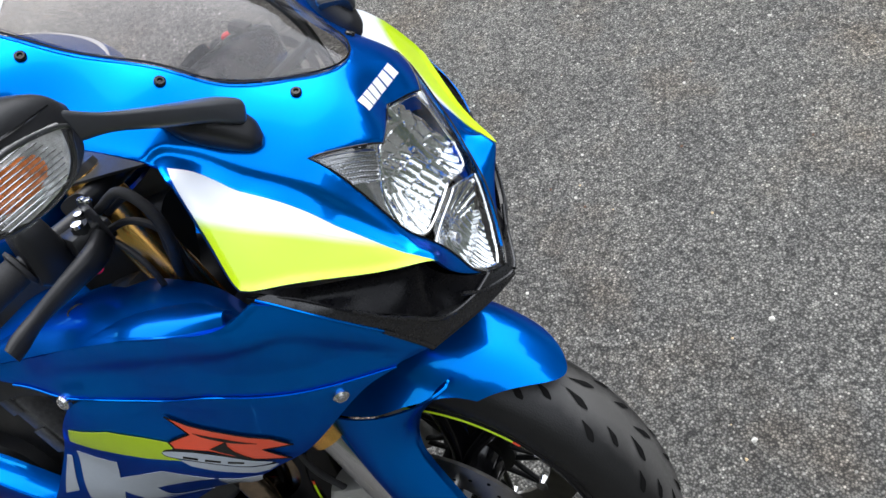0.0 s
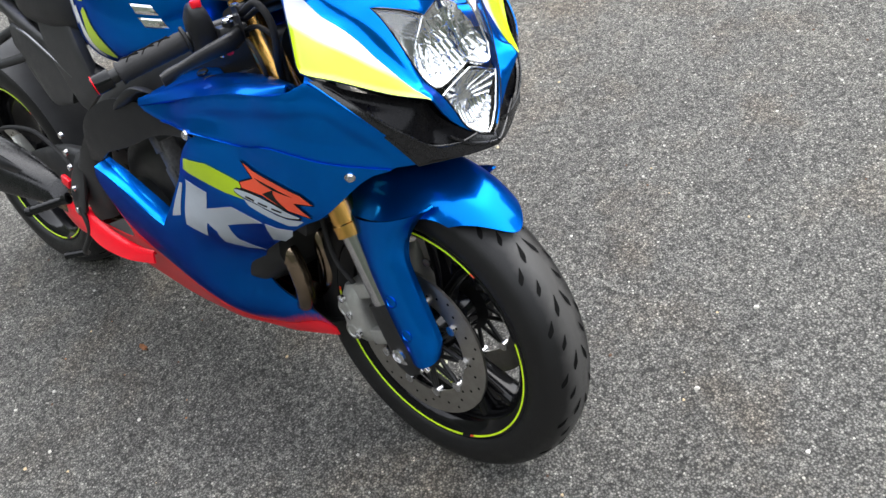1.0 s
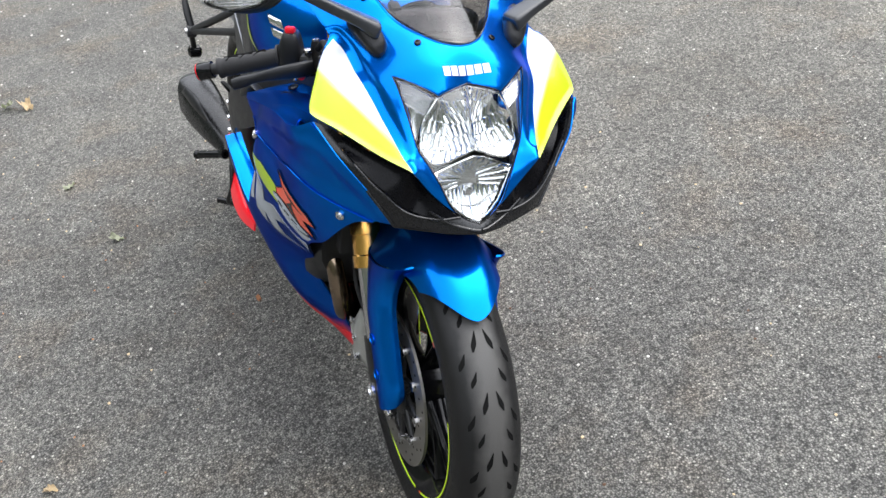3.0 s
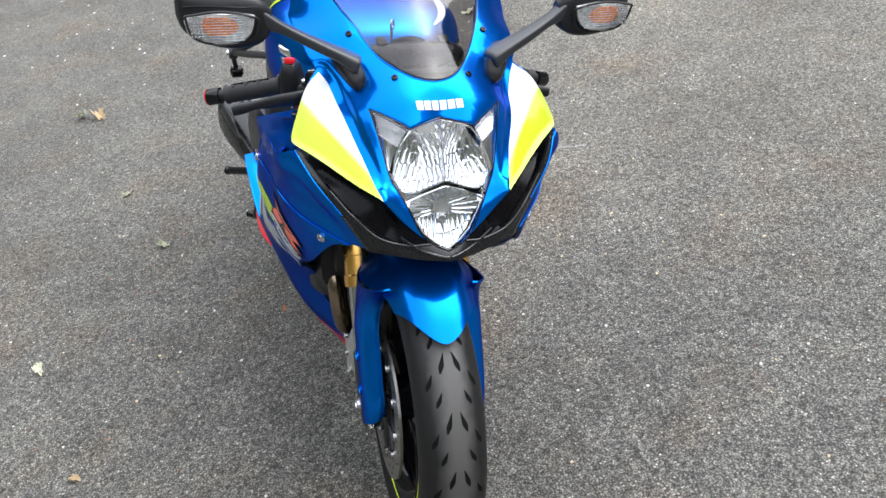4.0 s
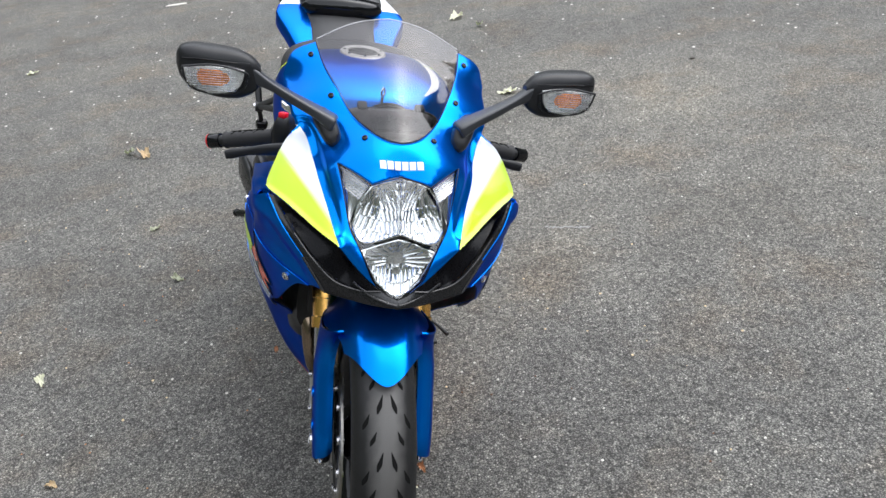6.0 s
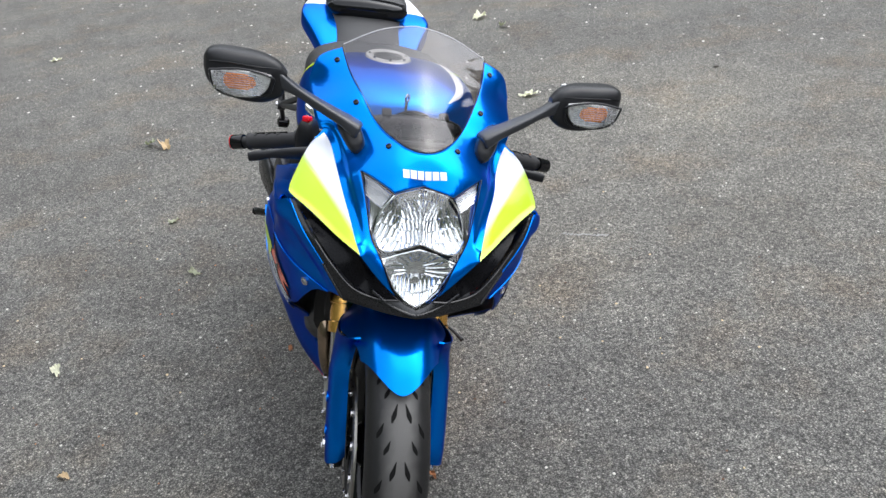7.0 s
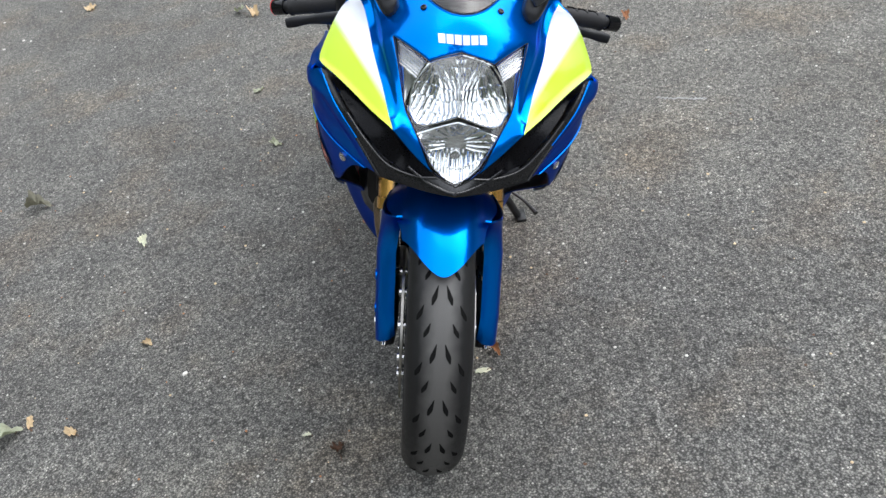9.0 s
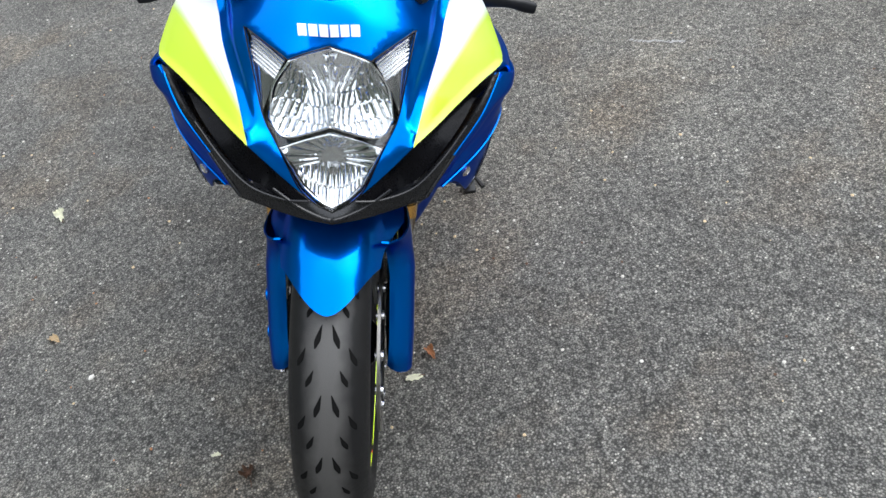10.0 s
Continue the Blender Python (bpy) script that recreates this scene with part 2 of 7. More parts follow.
PAINT = candy_paint()
FADE = candy_paint("blue_paint_misted_red", [(-0.606, 0.500), (-0.600, 0.432), (-0.570, 0.374), (-0.520, 0.342), (-0.470, 0.300), (-0.429, 0.248), (-0.396, 0.222), (-0.340, 0.221), (-0.274, 0.250), (-0.200, 0.262)])
LIME = material("lime_paint", (0.42, 0.60, 0.0), 0.35, coat=0.4, vary=0.03)
WHITE = material("white_paint", (0.74, 0.76, 0.80), 0.35, coat=0.6, vary=0.03)
RED = material("red_paint", (0.80, 0.006, 0.020), 0.3, 0.0, coat=0.15, Specular_IOR_Level=0.3, vary=0.05)
def sprayed(name, low, high, at, across, span):
    """Two paints, one sprayed softly into the other across a line, alike on both sides."""
    m = material(name, low, 0.35, coat=0.35)
    nt = m.node_tree
    co, ab, sub, dot, mr, mix = (nt.nodes.new(k) for k in ("ShaderNodeTexCoord", "ShaderNodeVectorMath", "ShaderNodeVectorMath", "ShaderNodeVectorMath", "ShaderNodeMapRange", "ShaderNodeMix"))
    ab.operation, sub.operation, dot.operation = "ABSOLUTE", "SUBTRACT", "DOT_PRODUCT"
    flip_x = nt.nodes.new("ShaderNodeSeparateXYZ")
    join_x = nt.nodes.new("ShaderNodeCombineXYZ")
    nt.links.new(co.outputs["Object"], flip_x.inputs[0])
    nt.links.new(co.outputs["Object"], ab.inputs[0])
    side = nt.nodes.new("ShaderNodeSeparateXYZ")
    nt.links.new(ab.outputs[0], side.inputs[0])
    nt.links.new(flip_x.outputs[0], join_x.inputs[0])
    nt.links.new(side.outputs[1], join_x.inputs[1])
    nt.links.new(flip_x.outputs[2], join_x.inputs[2])
    sub.inputs[1].default_value, dot.inputs[1].default_value = at, across
    nt.links.new(join_x.outputs[0], sub.inputs[0])
    nt.links.new(sub.outputs[0], dot.inputs[0])
    mr.interpolation_type = "SMOOTHSTEP"
    mr.inputs["From Min"].default_value, mr.inputs["From Max"].default_value = span
    mix.data_type = "RGBA"
    mix.inputs[6].default_value, mix.inputs[7].default_value = (*low, 1), (*high, 1)
    nt.links.new(dot.outputs["Value"], mr.inputs["Value"])
    nt.links.new(mr.outputs[0], mix.inputs[0])
    nt.links.new(mix.outputs[2], nt.nodes["Principled BSDF"].inputs["Base Color"])
    return m


ORANGE = material("orange_red_film", (0.85, 0.075, 0.02), 0.35, coat=0.8, vary=0.04)
GREY = material("grey_film", (0.42, 0.47, 0.54), 0.35, coat=0.8, vary=0.05)
MOUTH = material("dark_duct_plastic", (0.003, 0.003, 0.004), 0.28, vary=0.2, rough_vary=0.1, Specular_IOR_Level=0.12)
ARM = material("satin_black_arm", (0.020, 0.022, 0.026), 0.4, vary=0.1, Specular_IOR_Level=0.5, bump=0.1, bump_scale=900)
GLOSS = material("gloss_black_plastic", (0.004, 0.0042, 0.005), 0.10, vary=0.15, rough_vary=0.06, Specular_IOR_Level=0.32)
BLACK = material("black_plastic", (0.011, 0.0115, 0.013), 0.42, vary=0.2, rough_vary=0.1, bump=0.15, bump_scale=900, Specular_IOR_Level=0.26)
MATT = material("matt_black_metal", (0.015, 0.0153, 0.016), 0.40, 0.1, vary=0.25, rough_vary=0.1, Specular_IOR_Level=0.36)
RIM = material("black_enamel", (0.004, 0.004, 0.005), 0.12, vary=0.15, Specular_IOR_Level=0.28)
SLIDER = material("hard_chrome", (0.50, 0.50, 0.52), 0.09, 1.0, vary=0.05, scale=30)
# near-black for painted shade in grooves and holes, and for the grip pattern
SHADE_RUBBER = material("groove_shade_rubber", (0.004, 0.004, 0.004), 0.8, Specular_IOR_Level=0.1)
GRIP = material("grip_rubber", (0.016, 0.016, 0.017), 0.65, vary=0.2, Specular_IOR_Level=0.3, bump=0.4, bump_scale=400)
SEATS = material("seat_vinyl", (0.023, 0.0235, 0.025), 0.50, Specular_IOR_Level=0.30, vary=0.2, scale=20, bump=0.35, bump_scale=900)
GOLD = material("gold_anodised", (0.82, 0.46, 0.125), 0.24, 1.0, vary=0.03, scale=12, rough_vary=0.03)
STEEL = material("bright_steel", (0.62, 0.62, 0.63), 0.22, 1.0, vary=0.04, scale=12, rough_vary=0.04)
DISC = material("brushed_disc_steel", (0.36, 0.345, 0.32), 0.40, 1.0, vary=0.2, scale=60, rough_vary=0.1)
CAST = material("cast_alloy", (0.42, 0.42, 0.40), 0.42, 0.7, vary=0.12, scale=60, bump=0.3, bump_scale=500)
HEADER = material("heat_stained_pipe", (0.26, 0.20, 0.145), 0.2, 1.0, vary=0.3, scale=18)
FIN = material("silvered_fin", (0.46, 0.46, 0.47), 0.14, 0.92)
REFLECTOR = material("bright_reflector", (0.70, 0.705, 0.71), 0.05, 0.97)
SIGNAL = material("silvered_plastic", (0.55, 0.545, 0.54), 0.22, 0.55, vary=0.5, scale=170, bump=0.6, bump_scale=200)
SATIN = material("satin_dark_grey_metal", (0.030, 0.0305, 0.032), 0.46, 0.1, vary=0.25, rough_vary=0.12, bump=0.1, bump_scale=700, Specular_IOR_Level=0.4)
SHEEN = material("satin_black_lip", (0.006, 0.0063, 0.0075), 0.28, vary=0.15, rough_vary=0.06, Specular_IOR_Level=0.5)
CAP = material("brushed_dark_steel", (0.20, 0.205, 0.215), 0.38, 1.0, vary=0.1, scale=40, rough_vary=0.08)
EDGE_CLEAR = material("clear_plastic_edge", (0.62, 0.62, 0.64), 0.2, coat=0.6)
CHROME = material("chrome_reflector", (0.90, 0.91, 0.92), 0.12, 1.0, bump=0.5, bump_scale=190)
AMBER = material("amber_bulb", (0.85, 0.22, 0.04), 0.2, coat=0.5, Transmission_Weight=0.2, vary=0.7, scale=260, bump=0.8, bump_scale=260)
LIMELINE = material("lime_rim_tape", (0.66, 0.9, 0.02), 0.4, vary=0.05)
FILTER = material("radiator_mesh", (0.07, 0.07, 0.07), 0.55, 0.4, vary=0.5, scale=150)
FINS = material("dark_radiator_fins", (0.010, 0.010, 0.011), 0.6, vary=0.3)


def tyre_material():
    """Black rubber, scrubbed grey and dusty along the middle of the tread."""
    m = material("tyre_rubber", (0.0075, 0.0075, 0.0078), 0.46, Specular_IOR_Level=0.32, vary=0.25, scale=25, rough_vary=0.12, bump=0.3, bump_scale=500)
    nt = m.node_tree
    b = nt.nodes["Principled BSDF"]
    old = b.inputs["Base Color"].links[0].from_socket
    co, sp, ab, no, ad, mr, mx = (nt.nodes.new(k) for k in ("ShaderNodeTexCoord", "ShaderNodeSeparateXYZ", "ShaderNodeMath", "ShaderNodeTexNoise", "ShaderNodeMath", "ShaderNodeMapRange", "ShaderNodeMix"))
    ab.operation = "ABSOLUTE"
    ad.operation = "MULTIPLY_ADD"
    ad.inputs[1].default_value = 0.024
    no.inputs["Scale"].default_value, no.inputs["Detail"].default_value = 30, 5
    mr.inputs["From Min"].default_value, mr.inputs["From Max"].default_value = 0.050, 0.024
    mx.data_type = "RGBA"
    mx.inputs[7].default_value = (0.066, 0.064, 0.061, 1)
    for a, c in ((co.outputs["Object"], sp.inputs[0]), (sp.outputs[1], ab.inputs[0]), (co.outputs["Object"], no.inputs["Vector"]), (no.outputs["Fac"], ad.inputs[0]), (ab.outputs[0], ad.inputs[2]), (ad.outputs[0], mr.inputs["Value"]), (mr.outputs[0], mx.inputs[0]), (old, mx.inputs[6]), (mx.outputs[2], b.inputs["Base Color"])):
        nt.links.new(a, c)
    return m


RUBBER = tyre_material()


def glass(name, color, rough=0.0, ior=1.45, top=1.0):
    m = bpy.data.materials.new(name)
    m.use_nodes = True
    nt = m.node_tree
    nt.nodes.remove(nt.nodes["Principled BSDF"])
    tr, gl, lw, pw, fr, mx = (nt.nodes.new(k) for k in ("ShaderNodeBsdfTransparent", "ShaderNodeBsdfGlossy", "ShaderNodeLayerWeight", "ShaderNodeMath", "ShaderNodeMapRange", "ShaderNodeMixShader"))
    tr.inputs["Color"].default_value = (*color, 1)
    gl.inputs["Roughness"].default_value = rough
    lw.inputs["Blend"].default_value = 0.5
    pw.operation = "POWER"
    pw.inputs[1].default_value = 5.0
    fr.inputs["To Min"].default_value, fr.inputs["To Max"].default_value = ((ior - 1) / (ior + 1)) ** 2, top
    for a, b in ((lw.outputs["Facing"], pw.inputs[0]), (pw.outputs[0], fr.inputs["Value"]), (fr.outputs[0], mx.inputs[0]), (tr.outputs[0], mx.inputs[1]), (gl.outputs[0], mx.inputs[2]), (mx.outputs[0], nt.nodes["Material Output"].inputs[0])):
        nt.links.new(a, b)
    return m


LENS = glass("clear_lens", (0.97, 0.98, 0.98), 0.01, 1.5, 0.6)
SCREEN = glass("smoked_screen", (0.71, 0.695, 0.70), 0.0, 1.5, 0.9)


def asphalt_material(name="worn_asphalt", size=235, warm=(1, 1, 1), chip=0.955):
    """Worn asphalt: grey bitumen and painted pit shade between stones of mixed tone, with pale chips, stains and a
    coarse relief.
    """
    m = bpy.data.materials.new(name)
    m.use_nodes = True
    nt = m.node_tree
    b = nt.nodes["Principled BSDF"]
    co = nt.nodes.new("ShaderNodeTexCoord")

    def tex(kind, scale, **kw):
        n = nt.nodes.new(kind)
        n.inputs["Scale"].default_value = scale
        for k, v in kw.items():
            n.inputs[k].default_value = v
        nt.links.new(co.outputs["Object"], n.inputs["Vector"])
        return n

    def ramp(src, stops):
        r = nt.nodes.new("ShaderNodeValToRGB")
        while len(r.color_ramp.elements) < len(stops):
            r.color_ramp.elements.new(0.5)
        for e, (p, c) in zip(r.color_ramp.elements, stops):
            e.position, e.color = p, (*c, 1)
        nt.links.new(src, r.inputs[0])
        return r

    def mixc(mode, fac, a, bb):
        x = nt.nodes.new("ShaderNodeMix")
        x.data_type, x.blend_type = "RGBA", mode
        if isinstance(fac, (int, float)):
            x.inputs[0].default_value = fac
        else:
            nt.links.new(fac, x.inputs[0])
        nt.links.new(a, x.inputs[6])
        nt.links.new(bb, x.inputs[7])
        return x.outputs[2]

    stones = tex("ShaderNodeTexVoronoi", size)
    sep = nt.nodes.new("ShaderNodeSeparateColor")
    nt.links.new(stones.outputs["Color"], sep.inputs[0])
    tone = ramp(sep.outputs[0], [(0.0, (0.135, 0.1345, 0.134)), (0.50, (0.180, 0.179, 0.177)), (0.84, (0.222, 0.220, 0.216)), (0.965, (0.295, 0.291, 0.283)), (1.0, (0.52, 0.51, 0.50))])
    # shade in the pits between stones, multiplied into the colour
    pit_shade = ramp(stones.outputs["Distance"], [(0.34, (1.08, 1.08, 1.08)), (0.64, (0.34, 0.34, 0.34))])
    col = mixc("MULTIPLY", 1.0, tone.outputs[0], pit_shade.outputs[0])
    grit = tex("ShaderNodeTexNoise", 900, Detail=4)
    gr = ramp(grit.outputs["Fac"], [(0.3, (0.82, 0.82, 0.82)), (0.7, (1.18, 1.17, 1.16))])
    col = mixc("MULTIPLY", 1.0, col, gr.outputs[0])
    clump = tex("ShaderNodeTexNoise", 62, Detail=3, Roughness=0.6)
    cl = ramp(clump.outputs["Fac"], [(0.34, (0.74, 0.74, 0.74)), (0.50, (1.0, 1.0, 1.0)), (0.66, (1.18, 1.18, 1.17))])
    col = mixc("MULTIPLY", 1.0, col, cl.outputs[0])
    lumps = tex("ShaderNodeTexVoronoi", 88)
    sep3 = nt.nodes.new("ShaderNodeSeparateColor")
    nt.links.new(lumps.outputs["Color"], sep3.inputs[0])
    lu = ramp(sep3.outputs[2], [(0.0, (0.66, 0.66, 0.66)), (0.35, (0.97, 0.97, 0.97)), (0.85, (1.16, 1.16, 1.15)), (1.0, (1.45, 1.44, 1.41))])
    col = mixc("MULTIPLY", 1.0, col, lu.outputs[0])
    stain = tex("ShaderNodeTexNoise", 0.9, Detail=6, Roughness=0.6)
    st = ramp(stain.outputs["Fac"], [(0.34, (0.82, 0.81, 0.80)), (0.5, (1.0, 1.0, 1.0)), (0.66, (1.20, 1.18, 1.13))])
    col = mixc("MULTIPLY", 1.0, col, st.outputs[0])
    stain2 = tex("ShaderNodeTexNoise", 7.0, Detail=5)
    st2 = ramp(stain2.outputs["Fac"], [(0.35, (0.90, 0.90, 0.90)), (0.65, (1.1, 1.1, 1.09))])
    col = mixc("MULTIPLY", 1.0, col, st2.outputs[0])
    rust = tex("ShaderNodeTexNoise", 2.3, Detail=7, Roughness=0.65)
    ru = ramp(rust.outputs["Fac"], [(0.50, (1.0, 1.0, 1.0)), (0.68, (1.10, 0.98, 0.86))])
    col = mixc("MULTIPLY", 1.0, col, ru.outputs[0])
    place, far, edge, dust = (nt.nodes.new(k) for k in ("ShaderNodeVectorMath", "ShaderNodeVectorMath", "ShaderNodeMath", "ShaderNodeMapRange"))
    place.operation, far.operation, edge.operation = "SUBTRACT", "LENGTH", "MULTIPLY_ADD"
    place.inputs[1].default_value = (-2.0, 2.0, 0)
    edge.inputs[1].default_value = 2.2
    dust.interpolation_type = "SMOOTHSTEP"
    dust.inputs["From Min"].default_value, dust.inputs["From Max"].default_value = 3.4, 1.6
    nt.links.new(co.outputs["Object"], place.inputs[0])
    nt.links.new(place.outputs[0], far.inputs[0])
    nt.links.new(rust.outputs["Fac"], edge.inputs[0])
    nt.links.new(far.outputs["Value"], edge.inputs[2])
    nt.links.new(edge.outputs[0], dust.inputs["Value"])
    du = ramp(dust.outputs[0], [(0.0, (1.0, 1.0, 1.0)), (1.0, (1.24, 1.22, 1.18))])
    col = mixc("MULTIPLY", 1.0, col, du.outputs[0])
    chips = tex("ShaderNodeTexVoronoi", 38)
    sep2 = nt.nodes.new("ShaderNodeSeparateColor")
    nt.links.new(chips.outputs["Color"], sep2.inputs[0])
    pick = ramp(sep2.outputs[1], [(chip, (0, 0, 0)), (chip + 0.01, (1, 1, 1))])
    dot = ramp(chips.outputs["Distance"], [(0.09, (1, 1, 1)), (0.14, (0, 0, 0))])
    fac = mixc("MULTIPLY", 1.0, pick.outputs[0], dot.outputs[0])
    pale = nt.nodes.new("ShaderNodeRGB")
    pale.outputs[0].default_value = (0.52, 0.50, 0.46, 1)
    col = mixc("MIX", fac, col, pale.outputs[0])
    grains = tex("ShaderNodeTexVoronoi", 105)
    sep4 = nt.nodes.new("ShaderNodeSeparateColor")
    nt.links.new(grains.outputs["Color"], sep4.inputs[0])
    some = ramp(sep4.outputs[0], [(0.80, (0, 0, 0)), (0.97, (1, 1, 1))])
    core = ramp(grains.outputs["Distance"], [(0.20, (0.85, 0.85, 0.85)), (0.36, (0, 0, 0))])
    grain = nt.nodes.new("ShaderNodeRGB")
    grain.outputs[0].default_value = (0.41, 0.40, 0.38, 1)
    col = mixc("MIX", mixc("MULTIPLY", 1.0, some.outputs[0], core.outputs[0]), col, grain.outputs[0])
    tint = nt.nodes.new("ShaderNodeRGB")
    tint.outputs[0].default_value = (*warm, 1)
    col = mixc("MULTIPLY", 1.0, col, tint.outputs[0])
    nt.links.new(col, b.inputs["Base Color"])
    b.inputs["Roughness"].default_value = 0.82
    b.inputs["Specular IOR Level"].default_value = 0.35
    hs = nt.nodes.new("ShaderNodeMath")
    hs.operation = "MULTIPLY_ADD"
    hs.inputs[1].default_value = -1.0
    nt.links.new(stones.outputs["Distance"], hs.inputs[0])
    nt.links.new(grit.outputs["Fac"], hs.inputs[2])
    bu = nt.nodes.new("ShaderNodeBump")
    bu.inputs["Strength"].default_value, bu.inputs["Distance"].default_value = 0.9, 0.005
    nt.links.new(hs.outputs[0], bu.inputs["Height"])
    nt.links.new(bu.outputs[0], b.inputs["Normal"])
    return m


ASPHALT = asphalt_material(warm=(0.960, 0.952, 0.905))
# ---- ground ----
gm = grid([[(x, y, 0) for x in np.linspace(-900, 900, 13)] for y in np.linspace(-900, 900, 13)])
ground = part("ground", gm, ASPHALT, None, smooth=False)
tagged(ground, "grey worn asphalt yard with pale chips and stains", "asphalt", kind="structure")

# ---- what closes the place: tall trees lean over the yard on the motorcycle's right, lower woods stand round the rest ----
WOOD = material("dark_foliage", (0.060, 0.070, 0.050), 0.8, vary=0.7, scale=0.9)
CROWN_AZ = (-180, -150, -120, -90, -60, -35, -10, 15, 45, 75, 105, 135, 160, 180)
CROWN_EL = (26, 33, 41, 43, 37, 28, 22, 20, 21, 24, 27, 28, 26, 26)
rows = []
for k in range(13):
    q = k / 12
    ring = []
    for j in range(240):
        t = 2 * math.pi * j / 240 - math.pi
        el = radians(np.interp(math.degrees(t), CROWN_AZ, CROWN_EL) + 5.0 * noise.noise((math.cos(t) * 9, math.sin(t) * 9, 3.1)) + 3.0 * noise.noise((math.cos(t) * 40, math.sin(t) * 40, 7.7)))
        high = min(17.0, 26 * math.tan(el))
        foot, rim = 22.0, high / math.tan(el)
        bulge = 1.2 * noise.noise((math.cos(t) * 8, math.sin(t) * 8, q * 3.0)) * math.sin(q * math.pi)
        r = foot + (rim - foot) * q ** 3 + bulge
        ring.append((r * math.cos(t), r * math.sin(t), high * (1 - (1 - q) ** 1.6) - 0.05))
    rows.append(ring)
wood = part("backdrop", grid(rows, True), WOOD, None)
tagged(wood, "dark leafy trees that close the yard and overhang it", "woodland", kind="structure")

# ---- the motorcycle: built upright, front contact point at the origin, nose along +x, then leaned on its stand ----
LEAN = 13.7
bike = new("motorcycle")
bike.matrix_world = pose(0, 0, 0, -LEAN, 0, 0)
tagged(bike, "blue, lime and white sport motorcycle leaning on its side stand", "motorcycle")

NOSE_FORM = Form([
    (0.131, 0, 0.730), (0.115, 0, 0.80), (0.092, 0, 0.865), (0.057, 0, 0.912), (0.030, 0, 0.960), (-0.06, 0, 1.0),
    (0.149, 0, 0.702), (0.129, 0.060, 0.703), (0.102, 0.070, 0.798), (0.092, 0.086, 0.814), (0.068, 0.055, 0.904), (0.053, 0.039, 0.934), (0.003, 0.062, 0.963),
    (0.117, 0.105, 0.805), (0.099, 0.127, 0.708), (0.025, 0.108, 0.921), (-0.093, 0.117, 1.009), (-0.198, 0.149, 1.058), (-0.225, 0.141, 1.078),
    (-0.078, 0.173, 0.958), (-0.003, 0.229, 0.865), (0.050, 0.166, 0.834), (0.082, 0.136, 0.818), (0.022, 0.197, 0.851), (-0.21, 0.195, 1.01), (-0.030, 0.150, 0.917), (0.044, 0.129, 0.863), (-0.033, 0.211, 0.9165), (-0.054, 0.195, 0.940), (0.010, 0.172, 0.879), (-0.205, 0.176, 1.045), (-0.115, 0.155, 1.001),
    (0.091, 0.140, 0.728), (0.075, 0.164, 0.763), (0.050, 0.199, 0.808), (0.024, 0.217, 0.836), (-0.06, 0.09, 0.985),
], (0.766, 0, 0.643), (-0.643, 0, 0.766), (0, 1, 0), both=True)

SIDE_FORM = Form([
    (-0.012, 0.247, 0.826), (0.017, 0.188, 0.695), (0.050, 0.199, 0.808), (0.075, 0.164, 0.763), (0.091, 0.140, 0.728), (0.099, 0.127, 0.708), (0.024, 0.217, 0.836), (-0.257, 0.264, 0.727), (-0.156, 0.246, 0.706), (-0.313, 0.254, 0.626),
    (-0.287, 0.265, 0.682), (-0.598, 0.266, 0.579), (-0.151, 0.230, 0.586), (-0.289, 0.230, 0.520), (-0.43, 0.255, 0.511), (-0.55, 0.206, 0.372),
    (-0.046, 0.212, 0.645), (-0.170, 0.195, 0.530), (-0.268, 0.162, 0.455), (-0.312, 0.131, 0.355), (-0.300, 0.107, 0.309), (-0.21, 0.085, 0.236), (-0.33, 0.100, 0.236), (-0.70, 0.145, 0.245),
    (-0.8, 0.192, 0.36), (-0.40, 0.250, 0.742), (-0.15, 0.255, 0.79), (-0.32, 0.240, 0.775), (-0.1, 0.252, 0.82), (-0.62, 0.240, 0.47),
    (-0.1, 0.252, 0.76), (-0.43, 0.220, 0.412), (-0.42, 0.186, 0.330), (-0.40, 0.152, 0.272), (-0.396, 0.114, 0.219), (-0.429, 0.124, 0.211), (-0.517, 0.132, 0.212), (-0.60, 0.130, 0.208), (-0.364, 0.080, 0.182),
], (0, 1, 0), (1, 0, 0), (0, 0, 1), stiff=1e-4)

def both_sides(name, make, mat, parent, label=""):
    """The part on the right and its twin on the left."""
    return [part(name, mirrored(make()), mat, parent, label), part(name, make(), mat, parent, label)]


def flip(pts):
    return [(x, -y, z) for x, y, z in pts]


def symmetric(half):
    """A closed outline over both sides from segments that run from the centre line round the left half back to it."""
    return [*half, *[flip(reversed(s)) for s in reversed(half)]]


# ---- nose ----
LAMP_TOP = [(0.057, 0, 0.913), (0.065, 0.026, 0.908), (0.070, 0.052, 0.900)]
LAMP_WING = [(0.070, 0.052, 0.900), (0.049, 0.085, 0.916), (0.025, 0.109, 0.922)]
LAMP_SIDE = [(0.025, 0.109, 0.922), (0.061, 0.097, 0.873), (0.086, 0.087, 0.829), (0.102, 0.071, 0.798), (0.114, 0.057, 0.768), (0.121, 0.043, 0.737), (0.129, 0.022, 0.718), (0.134, 0, 0.708)]
SCREEN_EDGE = [(-0.222, 0.140, 1.078), (-0.154, 0.124, 1.044), (-0.063, 0.085, 0.992), (-0.002, 0.046, 0.970), (0.020, 0.021, 0.9635), (0.026, 0, 0.962)]
CHEEK_IN = [(-0.074, 0.172, 0.956), (-0.056, 0.160, 0.940), (-0.028, 0.151, 0.917), (0.016, 0.143, 0.893), (0.056, 0.127, 0.855), (0.092, 0.115, 0.827)]
